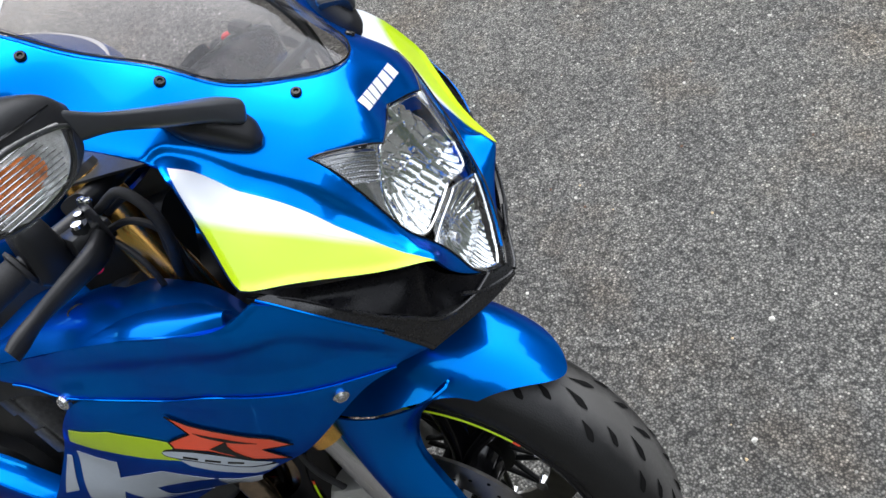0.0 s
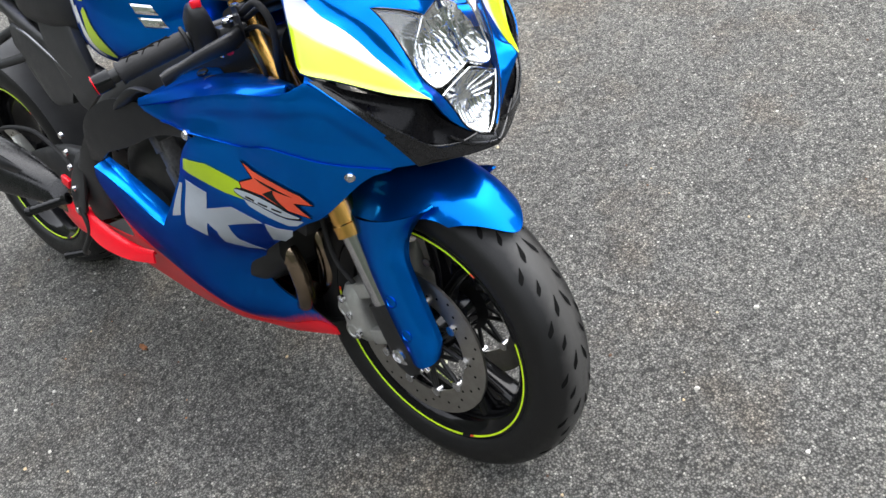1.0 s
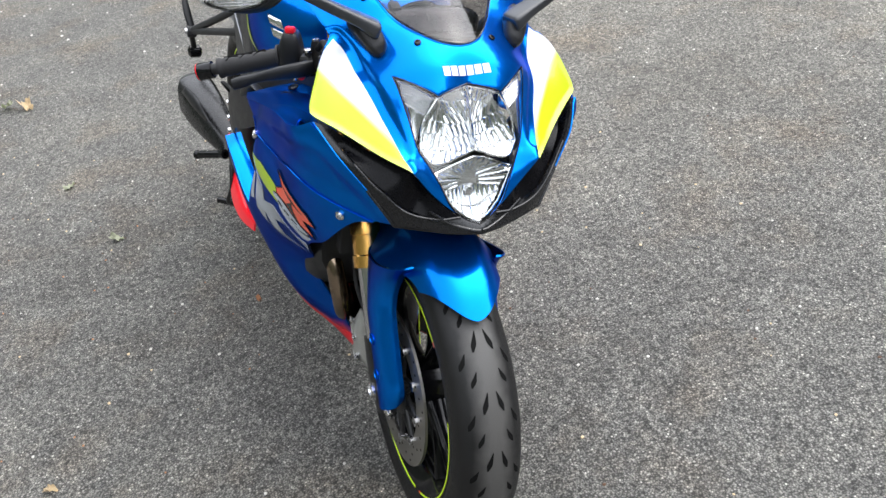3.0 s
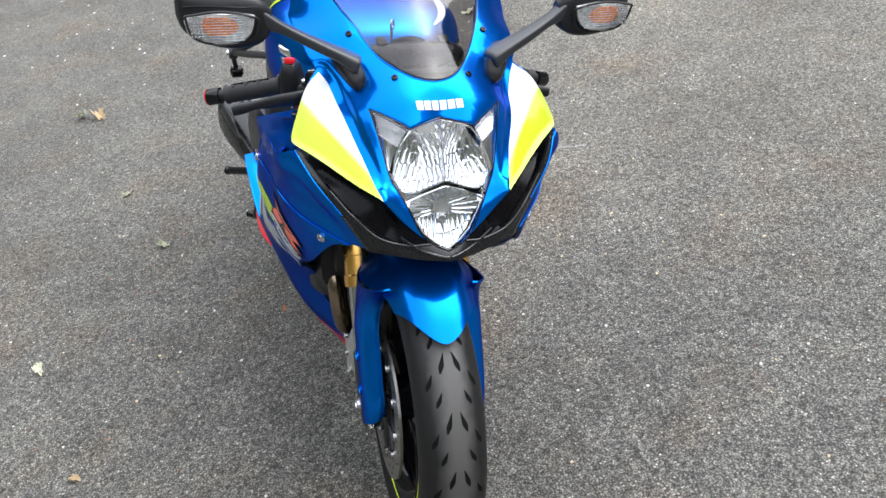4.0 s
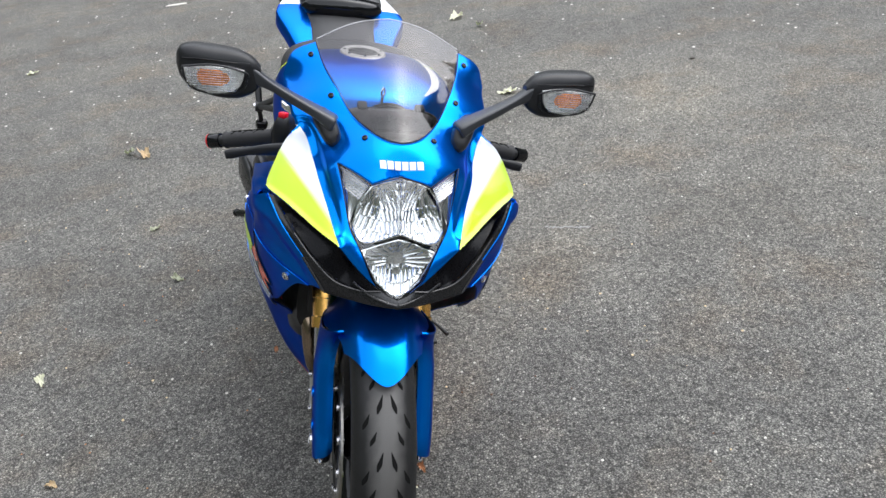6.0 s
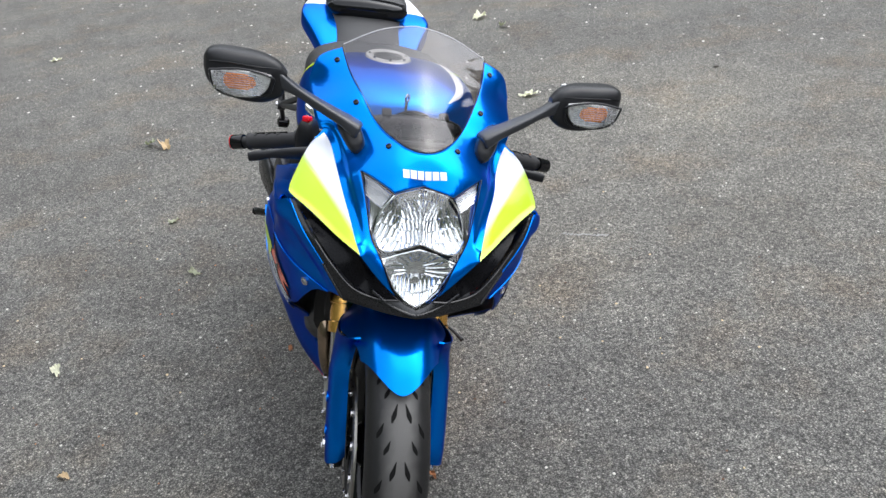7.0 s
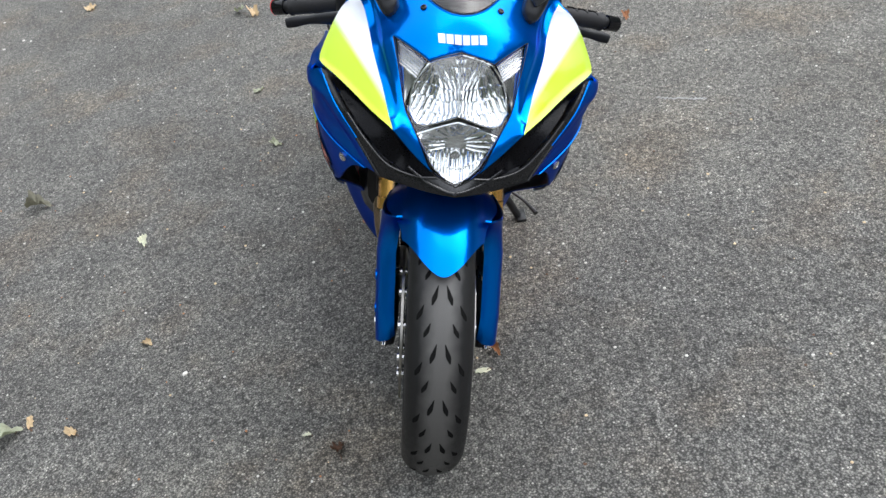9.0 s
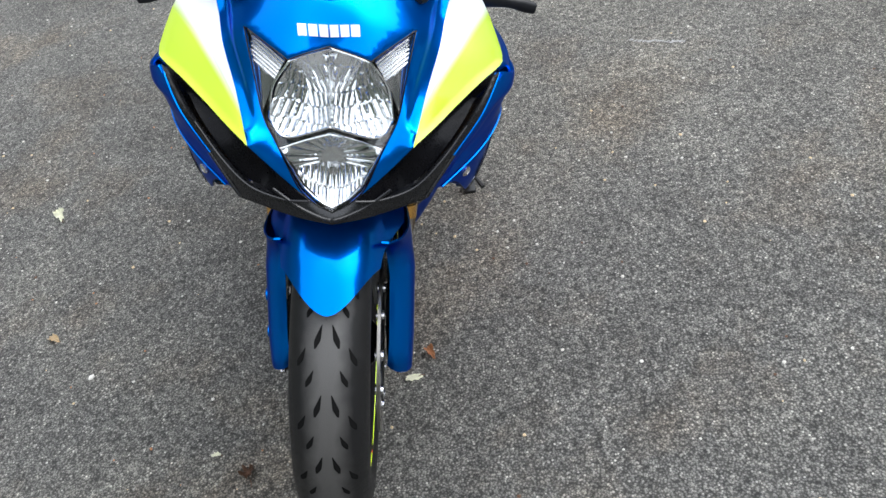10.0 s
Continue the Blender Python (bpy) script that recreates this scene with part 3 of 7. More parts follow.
CHEEK_OUT = [(0.092, 0.115, 0.827), (0.114, 0.107, 0.807), (0.081, 0.136, 0.820), (0.050, 0.165, 0.835), (0.021, 0.195, 0.852), (0.004, 0.218, 0.8625), (-0.003, 0.226, 0.8685), (-0.011, 0.2225, 0.880), (-0.035, 0.206, 0.9155), (-0.0535, 0.191, 0.937), (-0.074, 0.172, 0.956)]


def cheek_recess(ab):
    """The painted cheeks lie a little sunk, with a soft step all round and a channel along their inner edge."""
    ring = NOSE_FORM.flat([*curve(CHEEK_IN, 4)[:-1], *CHEEK_OUT])
    fold = np.stack([ab[:, 0], np.abs(ab[:, 1])], -1)
    inside, near = np.zeros(len(ab), bool), np.full(len(ab), 1e9)
    for p, q in zip(ring, np.roll(ring, -1, 0)):
        d = q - p
        if abs(d[1]) > 1e-9:
            inside ^= ((p[1] > fold[:, 1]) != (q[1] > fold[:, 1])) & (fold[:, 0] < d[0] * (fold[:, 1] - p[1]) / d[1] + p[0])
        t = np.clip(((fold - p) @ d) / (d @ d + 1e-12), 0, 1)
        near = np.minimum(near, np.linalg.norm(fold - p - t[:, None] * d, axis=1))
    k = np.clip(np.where(inside, near, -near) / 0.010 + 0.7, 0, 1)
    line, side = NOSE_FORM.flat(curve(CHEEK_IN, 6)), np.full(len(ab), 1e9)
    for p, q in zip(line[:-1], line[1:]):
        d = q - p
        t = np.clip(((fold - p) @ d) / (d @ d + 1e-12), 0, 1)
        side = np.minimum(side, np.linalg.norm(fold - p - t[:, None] * d, axis=1))
    c = np.clip((0.0210 - side) / 0.0100, 0, 1)
    return -0.0045 * np.maximum(k * k * (3 - 2 * k), c * c * (3 - 2 * c))


cowl = part("upper_cowl", panel(NOSE_FORM, symmetric([
    LAMP_TOP, LAMP_WING, LAMP_SIDE[:7],
    [(0.129, 0.022, 0.718), (0.126, 0.058, 0.752), (0.118, 0.106, 0.803)],
    [(0.118, 0.106, 0.803), (0.083, 0.137, 0.814), (0.051, 0.168, 0.830), (0.023, 0.199, 0.847), (0.005, 0.222, 0.859), (-0.0015, 0.2295, 0.866)],
    [(-0.0015, 0.2295, 0.866), (-0.010, 0.2265, 0.8795), (-0.034, 0.2095, 0.9165), (-0.055, 0.194, 0.9395), (-0.080, 0.175, 0.960)],
    [(-0.080, 0.175, 0.960), (-0.120, 0.186, 0.976), (-0.218, 0.200, 1.012)],
    [(-0.218, 0.200, 1.012), (-0.236, 0.184, 1.046), (-0.224, 0.140, 1.078)],
    SCREEN_EDGE,
]), 0.003, 0.003, 0.0, 0.0008, 6, cheek_recess), PAINT, bike, "metallic blue nose fairing round the headlight")


def cheek(outline, lift=0.0016):
    return lambda: panel(NOSE_FORM, outline, 0.004, 0.0012, lift, 0.0004, 6, cheek_recess)


lean = Vector((0.092, 0.115, 0.827)) - Vector((-0.035, 0.206, 0.9155))
FLASH = sprayed("white_paint_sprayed_lime", (0.74, 0.76, 0.80), (0.41, 0.575, 0.0), (0.022, 0.157, 0.873), tuple(Vector((0.55, 0.45, 0.70)).cross(lean).normalized()), (-0.008, 0.008))
DIVIDE = [(-0.034, 0.2093, 0.9164), (0.001, 0.171, 0.889), (0.048, 0.139, 0.856), (0.092, 0.115, 0.827)]
both_sides("white_panel", cheek([CHEEK_IN, list(reversed(DIVIDE)), [(-0.034, 0.2093, 0.9164), (-0.0545, 0.1935, 0.9390), (-0.074, 0.172, 0.956)]]), FLASH, cowl, "white painted flash that fades into lime")
both_sides("lime_panel", cheek([DIVIDE, [(0.092, 0.115, 0.827), (0.1175, 0.1062, 0.8032)], [(0.1175, 0.1062, 0.8032), (0.0829, 0.1370, 0.8142), (0.0509, 0.1680, 0.8302), (0.0229, 0.1990, 0.8472), (0.0050, 0.2218, 0.8592), (-0.0016, 0.2293, 0.8661)], [(-0.0016, 0.2293, 0.8661), (-0.0100, 0.2264, 0.8796), (-0.034, 0.2093, 0.9164)]]), FLASH, cowl, "fluorescent lime painted flash that fades into white")

# plain white bars where a maker's name stands
for i in range(6):
    y0 = 0.0385 - i * 0.0132
    ya, yb = y0, y0 - 0.0108
    slant = 0.0012
    q = [(0.0575, ya, 0.9275), (0.0575, yb, 0.9275), (0.0485, yb - slant, 0.9385), (0.0485, ya - slant, 0.9385)]
    part("name_bar", panel(NOSE_FORM, [[q[k], q[(k + 1) % 4]] for k in range(4)], 0.004, 0.0006, 0.0012, 0.0), WHITE, cowl)

# screws along the screen
for x, y, z in ((0.003, 0.062, 0.963), (-0.093, 0.117, 1.009), (-0.198, 0.150, 1.058)):
    for s in (1, -1):
        pos, nrm = NOSE_FORM.place(NOSE_FORM.flat([(x, s * y, z)]), 0.0)
        part("screw", spin([(0.0, 0.0056), (0.0022, 0.0054), (0.0034, 0.004), (0.0034, 0.0025), (0.0015, 0.0023), (0.002, 0.0)], pos[0], nrm[0], 16), GLOSS, cowl)

# intake mouth and chin below the headlight
LIP = [(0.004, 0.226, 0.852), (0.024, 0.217, 0.836), (0.050, 0.199, 0.808), (0.075, 0.164, 0.763), (0.091, 0.140, 0.728), (0.099, 0.127, 0.708)]
CHIN = [(0.149, 0, 0.702), (0.141, 0.030, 0.7025), (0.129, 0.060, 0.703), (0.099, 0.127, 0.708)]
INTAKE_TOP = [(0.003, 0.223, 0.857), (0.040, 0.180, 0.834), (0.083, 0.136, 0.811), (0.117, 0.105, 0.799), (0.125, 0.062, 0.752), (0.128, 0.030, 0.722)]


MOUTH_LOW = [(0.010, 0.217, 0.849), (0.034, 0.203, 0.834), (0.060, 0.180, 0.801), (0.086, 0.146, 0.762), (0.107, 0.110, 0.732), (0.123, 0.065, 0.722), (0.128, 0.030, 0.722)]


def mouth(ab):
    """A hollow along the middle of the intake."""
    a = NOSE_FORM.flat([(0.040, 0.193, 0.832), (0.112, 0.092, 0.750)])
    d = a[1] - a[0]
    fold = np.abs(ab * (0, 1)) + ab * (1, 0)
    t = np.clip(((fold - a[0]) @ d) / (d @ d), 0, 1)
    r = np.linalg.norm(fold - a[0] - t[:, None] * d, axis=1)
    return -0.022 * np.exp(-(r / 0.020) ** 2)


intake = part("intake_surround", panel(NOSE_FORM, symmetric([
    [(0.136, 0, 0.709), (0.132, 0.015, 0.714), (0.128, 0.030, 0.722)], list(reversed(MOUTH_LOW)),
    [MOUTH_LOW[0], LIP[0]], LIP, list(reversed(CHIN))]), 0.006, 0.004, 0.0008, 0.0012), SHEEN, bike, "satin black lip of the air intakes and chin under the headlight")
both_sides("intake_mouth", lambda: panel(NOSE_FORM, [INTAKE_TOP, list(reversed(MOUTH_LOW)), [MOUTH_LOW[0], INTAKE_TOP[0]]], 0.006, 0.003, -0.001, 0.0, 6, mouth), MOUTH, intake, "dark hollow of the air intake")
both_sides("duct_wall", lambda: shell([[np.array(p) + np.array((-0.018, -0.010, -0.024)) * k for k in np.linspace(-0.05, 1.3, 6)] for p in curve(MOUTH_LOW, 6)], 0.0015), MOUTH, intake)
# added dark panel that keeps the depth of the intake black
both_sides("duct_backing", lambda: panel(NOSE_FORM, [INTAKE_TOP, list(reversed(MOUTH_LOW)), [MOUTH_LOW[0], INTAKE_TOP[0]]], 0.010, 0.002, -0.030, 0.0), MOUTH, intake, "added dark backing that closes the air duct")
edge = [*flip(reversed(curve(CHIN, 6))), *curve(CHIN, 6)[1:]]
part("chin_spoiler", shell([[np.array(p) * (1, 1 - 0.25 * k, 1) + (-0.060 * k, 0, 0.022 * k * k - 0.004 * k) for p in edge] for k in np.linspace(0, 1.6, 7)], 0.003), BLACK, bike, "matt black chin panel")
both_sides("blue_edge", lambda: tube(LIP[:4], 0.0015, 6, 10), PAINT, intake, "bright blue leading edge of the side fairing")
both_sides("intake_lip", lambda: tube(LIP[3:], 0.0026, 5, 10), SHEEN, intake)


def chin_ridge(pts, radius):
    """A raised crease that follows the nose."""
    return lambda: tube(list(NOSE_FORM.place(NOSE_FORM.flat(curve(pts, 6)), 0.0014)[0]), radius, 1, 8)


both_sides("mouth_ridge", chin_ridge(MOUTH_LOW[2:], 0.0022), SHEEN, intake, "rolled lower edge of the air intake")
both_sides("chin_ridge", chin_ridge([(0.120, 0.078, 0.738), (0.131, 0.045, 0.716), (0.141, 0.016, 0.7055), (0.1455, 0.002, 0.704)], 0.0024), SHEEN, intake, "sharp crease running into the chin")


# ---- headlight ----
def flute(u, depth):
    """Hollow flutes with sharp arrises between them."""
    k = u % 1.0 - 0.5
    return depth * (4 * k * k - 1.0)


def bowl(cy, cb, wy, wb, depth):
    """A pair of bowls side by side, cut into upright flutes that step from row to row, with a post between them."""
    def f(ab):
        y, b = np.abs(ab[:, 1]), ab[:, 0] - cb
        q = ((y - cy) / wy) ** 2 + (b / wb) ** 2
        row = np.floor(b / 0.019 + 0.35 * np.sin(y * 60))
        u = (y - cy) / 0.0095 + 0.37 * row + 1.4 * b * np.sign(y - cy) / 0.05
        lean = 0.0022 * (np.sin(row * 5.1 + np.floor(u) * 2.3) * (b / 0.019 - row))
        post = 0.010 * np.clip(1 - y / 0.004, 0, 1)
        return -depth * np.clip(1 - q, 0, 1) - 0.008 + flute(u, 0.0024) + lean + post
    return f


def fan(cb, wy, wb, depth, count):
    """A bowl with radial flutes above its bulb and upright ones under a shelf below it."""
    def f(ab):
        dy, db = ab[:, 1], ab[:, 0] - cb
        q = (dy / wy) ** 2 + (db / wb) ** 2
        ray = flute(np.arctan2(dy, db) / (2 * math.pi) * count, 0.0022) * np.clip(q * 5, 0, 1)
        up = flute(dy / 0.0085, 0.0026) + 0.05 * np.clip(-0.004 - db, 0, 0.030)
        band = flute(dy / 0.006 + 0.5, 0.0016) + 0.006
        body = np.where(db > -0.004, ray, np.where(db + 0.030 > 9.0 * dy * dy, up, band))
        return -depth * np.clip(1 - q, 0, 1) - 0.010 + body
    return f


def bcoord(p):
    return NOSE_FORM.flat([p])[0][0]


lamp = part("headlight", panel(NOSE_FORM, symmetric([LAMP_TOP, LAMP_WING, LAMP_SIDE]), 0.012, 0.002, -0.046, 0.0), GLOSS, bike, "clear-lensed twin-stack headlight with chrome reflectors")
UP_B, LOW_B = bcoord((0.085, 0, 0.865)), bcoord((0.120, 0, 0.752))
UPPER_BOWL = symmetric([[(0.0580, 0, 0.9115), (0.0665, 0.028, 0.9060), (0.0715, 0.053, 0.8975)], [(0.0715, 0.053, 0.8975), (0.080, 0.076, 0.868), (0.090, 0.081, 0.828)], [(0.090, 0.081, 0.828), (0.099, 0.066, 0.808), (0.108, 0.045, 0.812), (0.109, 0, 0.826)]])
part("upper_reflector", panel(NOSE_FORM, UPPER_BOWL, 0.0017, 0.0015, 0, 0.0, 6, bowl(0.040, UP_B, 0.050, 0.062, 0.026)), REFLECTOR, lamp, "fluted chrome bowl")
LOWER_BOWL = symmetric([[(0.111, 0, 0.816), (0.107, 0.040, 0.802), (0.104, 0.066, 0.790)], [(0.104, 0.066, 0.790), (0.113, 0.053, 0.762), (0.120, 0.040, 0.737)], [(0.120, 0.040, 0.737), (0.128, 0.020, 0.722), (0.132, 0, 0.714)]])
part("lower_reflector", panel(NOSE_FORM, LOWER_BOWL, 0.0016, 0.0015, 0, 0.0, 6, fan(LOW_B + 0.012, 0.064, 0.056, 0.026, 30)), REFLECTOR, lamp, "fluted chrome bowl")


WING_A, WING_B = NOSE_FORM.flat([(0.070, 0.058, 0.899), (0.029, 0.106, 0.919)])


def ribs(ab):
    """Fins along the wing's upper edge, then a plain silvered foot."""
    drop = (WING_A[0] - ab[:, 0]) + (np.abs(ab[:, 1]) - WING_A[1]) * (WING_B[0] - WING_A[0]) / (WING_B[1] - WING_A[1])
    return -0.006 - np.where(drop < 0.036, 0.0026 * np.abs((drop * 190) % 1.0 - 0.5) * 2, 0.0015 * (0.5 + 0.5 * np.sin(ab[:, 1] * 260)))


both_sides("side_reflector", lambda: panel(NOSE_FORM, [[(0.070, 0.058, 0.899), (0.050, 0.085, 0.914), (0.029, 0.106, 0.919)], [(0.029, 0.106, 0.919), (0.062, 0.101, 0.886), (0.086, 0.089, 0.834)], [(0.086, 0.089, 0.834), (0.079, 0.078, 0.868), (0.070, 0.058, 0.899)]], 0.0008, 0.001, 0, 0.0, 6, ribs), FIN, lamp, "ribbed chrome wing of the headlight")


def rim_path(pts, sink):
    pos, _ = NOSE_FORM.place(NOSE_FORM.flat(curve(pts, 6)), sink)
    return list(pos)


for nm, ring in (("upper_rim", UPPER_BOWL), ("lower_rim", LOWER_BOWL)):
    pts = []
    for s in ring:
        pts += rim_path(s, -0.0075)[:-1]
    part(nm, tube([*pts, pts[0]], 0.0016, 1, 6), CHROME, lamp, "bright rim of a reflector")
for cz, dep, r in ((0.868, 0.040, 0.010), (0.768, 0.034, 0.009)):
    pos, nrm = NOSE_FORM.place(NOSE_FORM.flat([(0.0, 0, 0)]) * 0 + np.array([[UP_B if cz > 0.8 else LOW_B, 0.0]]), -dep)
    part("bulb_shade", spin([(0.0, r), (0.012, r), (0.016, r * 0.7), (0.017, 0.0)], pos[0] - nrm[0] * 0.012, nrm[0], 24), STEEL, lamp, "capped bulb")
lens = part("lens", panel(NOSE_FORM, symmetric([LAMP_TOP, LAMP_WING, LAMP_SIDE]), 0.009, 0.002, -0.0008, 0.0006), LENS, lamp, "clear plastic lens")
lens.visible_shadow = False
outline = []
for s in symmetric([LAMP_TOP, LAMP_WING, LAMP_SIDE]):
    outline += rim_path(s, 0.0)[:-1]
part("lens_seal", tube([*outline, outline[0]], 0.0010, 1, 6), GLOSS, lamp)

# ---- windscreen ----
SCREEN_FORM = Form([*SCREEN_EDGE, (-0.237, 0, 1.126), (-0.235, 0.070, 1.112), (-0.120, 0, 1.068), (-0.120, 0.055, 1.054), (-0.040, 0, 1.016), (-0.2, 0, 1.109), (-0.18, 0.075, 1.085)],
                   (0.766, 0, 0.643), (-0.643, 0, 0.766), (0, 1, 0), both=True)
wind = part("windscreen", panel(SCREEN_FORM, symmetric([[(-0.238, 0, 1.127), (-0.236, 0.070, 1.113), (-0.226, 0.138, 1.080)], [(-0.226, 0.138, 1.080), *SCREEN_EDGE[1:]]]), 0.010, 0.0025, 0.004, 0.0003), SCREEN, bike, "lightly smoked double-bubble windscreen")
wind.visible_shadow = False
rim = [*[p for p in curve(SCREEN_EDGE, 6)], *[np.array(q) for q in flip(reversed(curve(SCREEN_EDGE, 6)))][1:]]
pos, _ = NOSE_FORM.place(NOSE_FORM.flat(rim), 0.003)
top = [(-0.238, 0, 1.127), (-0.236, 0.070, 1.113), (-0.226, 0.138, 1.080)]
top = [*flip(reversed(curve(top, 8))), *curve(top, 8)[1:]]
part("screen_rim", tube(list(SCREEN_FORM.place(SCREEN_FORM.flat(top), 0.0028)[0]), 0.0010, 1, 6), EDGE_CLEAR, wind, "pale cut edge of the screen")
part("screen_trim", tube(list(pos), 0.0011, 1, 6), GLOSS, wind)

# ---- side fairing ----
SEAM = [(-0.400, 0.250, 0.742), (-0.348, 0.250, 0.732), (-0.239, 0.262, 0.736), (-0.150, 0.249, 0.731), (-0.075, 0.240, 0.741), (0.007, 0.196, 0.717), (0.066, 0.151, 0.702)]
UPPER_TOP = [(-0.405, 0.250, 0.748), (-0.253, 0.251, 0.790), (-0.150, 0.253, 0.816), (-0.080, 0.252, 0.826), (-0.024, 0.247, 0.838), (0.004, 0.226, 0.852)]
UPPER_FRONT = LIP


CREASE = [(-0.40, 0.742), (-0.218, 0.784), (-0.093, 0.806), (0.000, 0.818), (0.030, 0.806), (0.050, 0.778), (0.066, 0.752), (0.078, 0.728), (0.084, 0.712)]


def hollow(ab):
    """The upper side panel steps in below a crease and comes out again towards its lower seam."""
    c = np.array(curve(CREASE, 6))
    near = np.full(len(ab), 1e9)
    for p, q in zip(c[:-1], c[1:]):
        d = q - p
        t = np.clip(((ab - p) @ d) / (d @ d), 0, 1)
        near = np.minimum(near, np.linalg.norm(ab - p - t[:, None] * d, axis=1))
    below = ab[:, 1] < np.interp(ab[:, 0], c[:, 0], c[:, 1])
    k = np.clip(near / 0.022, 0, 1) * below
    low = np.interp(ab[:, 0], [q[0] for q in SEAM], [q[2] for q in SEAM])
    return -0.005 * k * k * (3 - 2 * k) * np.clip((ab[:, 1] - low) / 0.035, 0, 1) * np.clip((ab[:, 0] + 0.40) / 0.15, 0, 1)


uppers = both_sides("upper_side_panel", lambda: panel(SIDE_FORM, [UPPER_TOP, UPPER_FRONT, [(0.099, 0.127, 0.708), (0.066, 0.151, 0.704)], list(reversed(SEAM))], 0.006, 0.003, 0, 0.0012, 8, hollow), PAINT, bike, "metallic blue upper side fairing")
SHELF_OUT = [(-0.402, 0.2490, 0.7475), (-0.330, 0.2500, 0.7690), (-0.253, 0.2505, 0.7890), (-0.150, 0.2520, 0.8150), (-0.080, 0.2510, 0.8250), (-0.024, 0.2455, 0.8370)]
SHELF_IN = [(-0.396, 0.225, 0.758), (-0.335, 0.143, 0.797), (-0.233, 0.176, 0.788), (-0.150, 0.192, 0.812), (-0.080, 0.208, 0.828), (-0.024, 0.228, 0.840)]
for up, s in zip(uppers, (-1, 1)):
    rows = []
    for a, b in zip(curve(SHELF_OUT, 6), curve(SHELF_IN, 6)):
        rows.append([(np.array(a) + (np.array(b) - a) * k + (0, 0, 0.010 * math.sin(math.pi * k ** 0.7))) * (1, s, 1) for k in np.linspace(0, 1, 9)])
    part("cockpit_shelf", shell(rows, 0.003 * s), PAINT, up, "blue shelf turned in below the handlebar")
    part("shelf_plug", spin([(0.0, 0.0), (0.0, 0.010), (0.002, 0.009), (0.0025, 0.0)], (-0.300, s * 0.182, 0.800), (0, s * 0.25, 1), 18), GLOSS, up)
    # thin bead added to draw the highlight along the seam
    pos, _ = SIDE_FORM.place(SIDE_FORM.flat(curve(SEAM[1:], 8)), 0.0004)
    part("seam_highlight", tube(list(pos * (1, s, 1)), 0.0013, 1, 8), PAINT, up, "blue bead added along the seam as its highlight")
LOW_FRONT = [(0.066, 0.151, 0.700), (0.030, 0.178, 0.684), (-0.040, 0.201, 0.617), (-0.090, 0.210, 0.588), (-0.170, 0.195, 0.530), (-0.225, 0.178, 0.490), (-0.268, 0.162, 0.455), (-0.300, 0.146, 0.405), (-0.312, 0.131, 0.355), (-0.300, 0.107, 0.309), (-0.262, 0.088, 0.285), (-0.206, 0.080, 0.256)]
RED_LINE = [(-0.206, 0.080, 0.256), (-0.240, 0.086, 0.262), (-0.274, 0.088, 0.250), (-0.340, 0.092, 0.221), (-0.396, 0.115, 0.222), (-0.429, 0.140, 0.248), (-0.470, 0.172, 0.300), (-0.520, 0.188, 0.342), (-0.570, 0.196, 0.374), (-0.600, 0.225, 0.432), (-0.606, 0.250, 0.500)]
lowers = both_sides("lower_side_panel", lambda: panel(SIDE_FORM, [
    [(p[0], p[1], p[2] - 0.0025) for p in SEAM[2:]], LOW_FRONT, RED_LINE, [(-0.606, 0.250, 0.500), (-0.614, 0.266, 0.560), (-0.598, 0.267, 0.594)],
    [(-0.598, 0.267, 0.594), (-0.543, 0.267, 0.578), (-0.432, 0.254, 0.509)], [(-0.432, 0.254, 0.509), (-0.379, 0.254, 0.571), (-0.300, 0.263, 0.680), (-0.262, 0.264, 0.724)],
    [(-0.262, 0.264, 0.724), (-0.239, 0.262, 0.7335)]], 0.011, 0.003, 0, 0.0012), FADE, bike, "metallic blue lower side fairing with printed graphics, misted red along its foot")
both_sides("belly_pan", lambda: panel(SIDE_FORM, [
    [(p[0], p[1], p[2] - 0.002) for p in RED_LINE], [(-0.606, 0.250, 0.498), (-0.622, 0.230, 0.430), (-0.690, 0.200, 0.375), (-0.87, 0.19, 0.372)],
    [(-0.87, 0.20, 0.372), (-0.86, 0.18, 0.320), (-0.70, 0.14, 0.236), (-0.600, 0.130, 0.210), (-0.517, 0.130, 0.213), (-0.429, 0.122, 0.211), (-0.364, 0.082, 0.186), (-0.300, 0.078, 0.203), (-0.240, 0.080, 0.226), (-0.203, 0.078, 0.240)], [(-0.203, 0.078, 0.240), (-0.206, 0.080, 0.254)]], 0.012, 0.003, 0, 0.0012), RED, bike, "glossy red belly pan")


both_sides("inner_liner", lambda: panel(SIDE_FORM, [SEAM[2:], LOW_FRONT, [(-0.206, 0.080, 0.256), (-0.204, 0.080, 0.243)], [(-0.204, 0.080, 0.243), (-0.267, 0.09, 0.222), (-0.364, 0.118, 0.211), (-0.440, 0.150, 0.240), (-0.560, 0.165, 0.275)], [(-0.560, 0.165, 0.275), (-0.540, 0.262, 0.480), (-0.432, 0.254, 0.500)], [(-0.432, 0.254, 0.500), (-0.379, 0.254, 0.562), (-0.300, 0.263, 0.672), (-0.239, 0.262, 0.7300)]], 0.014, 0.002, -0.0045, 0.0), MATT, bike, "black inner face of the side fairing")


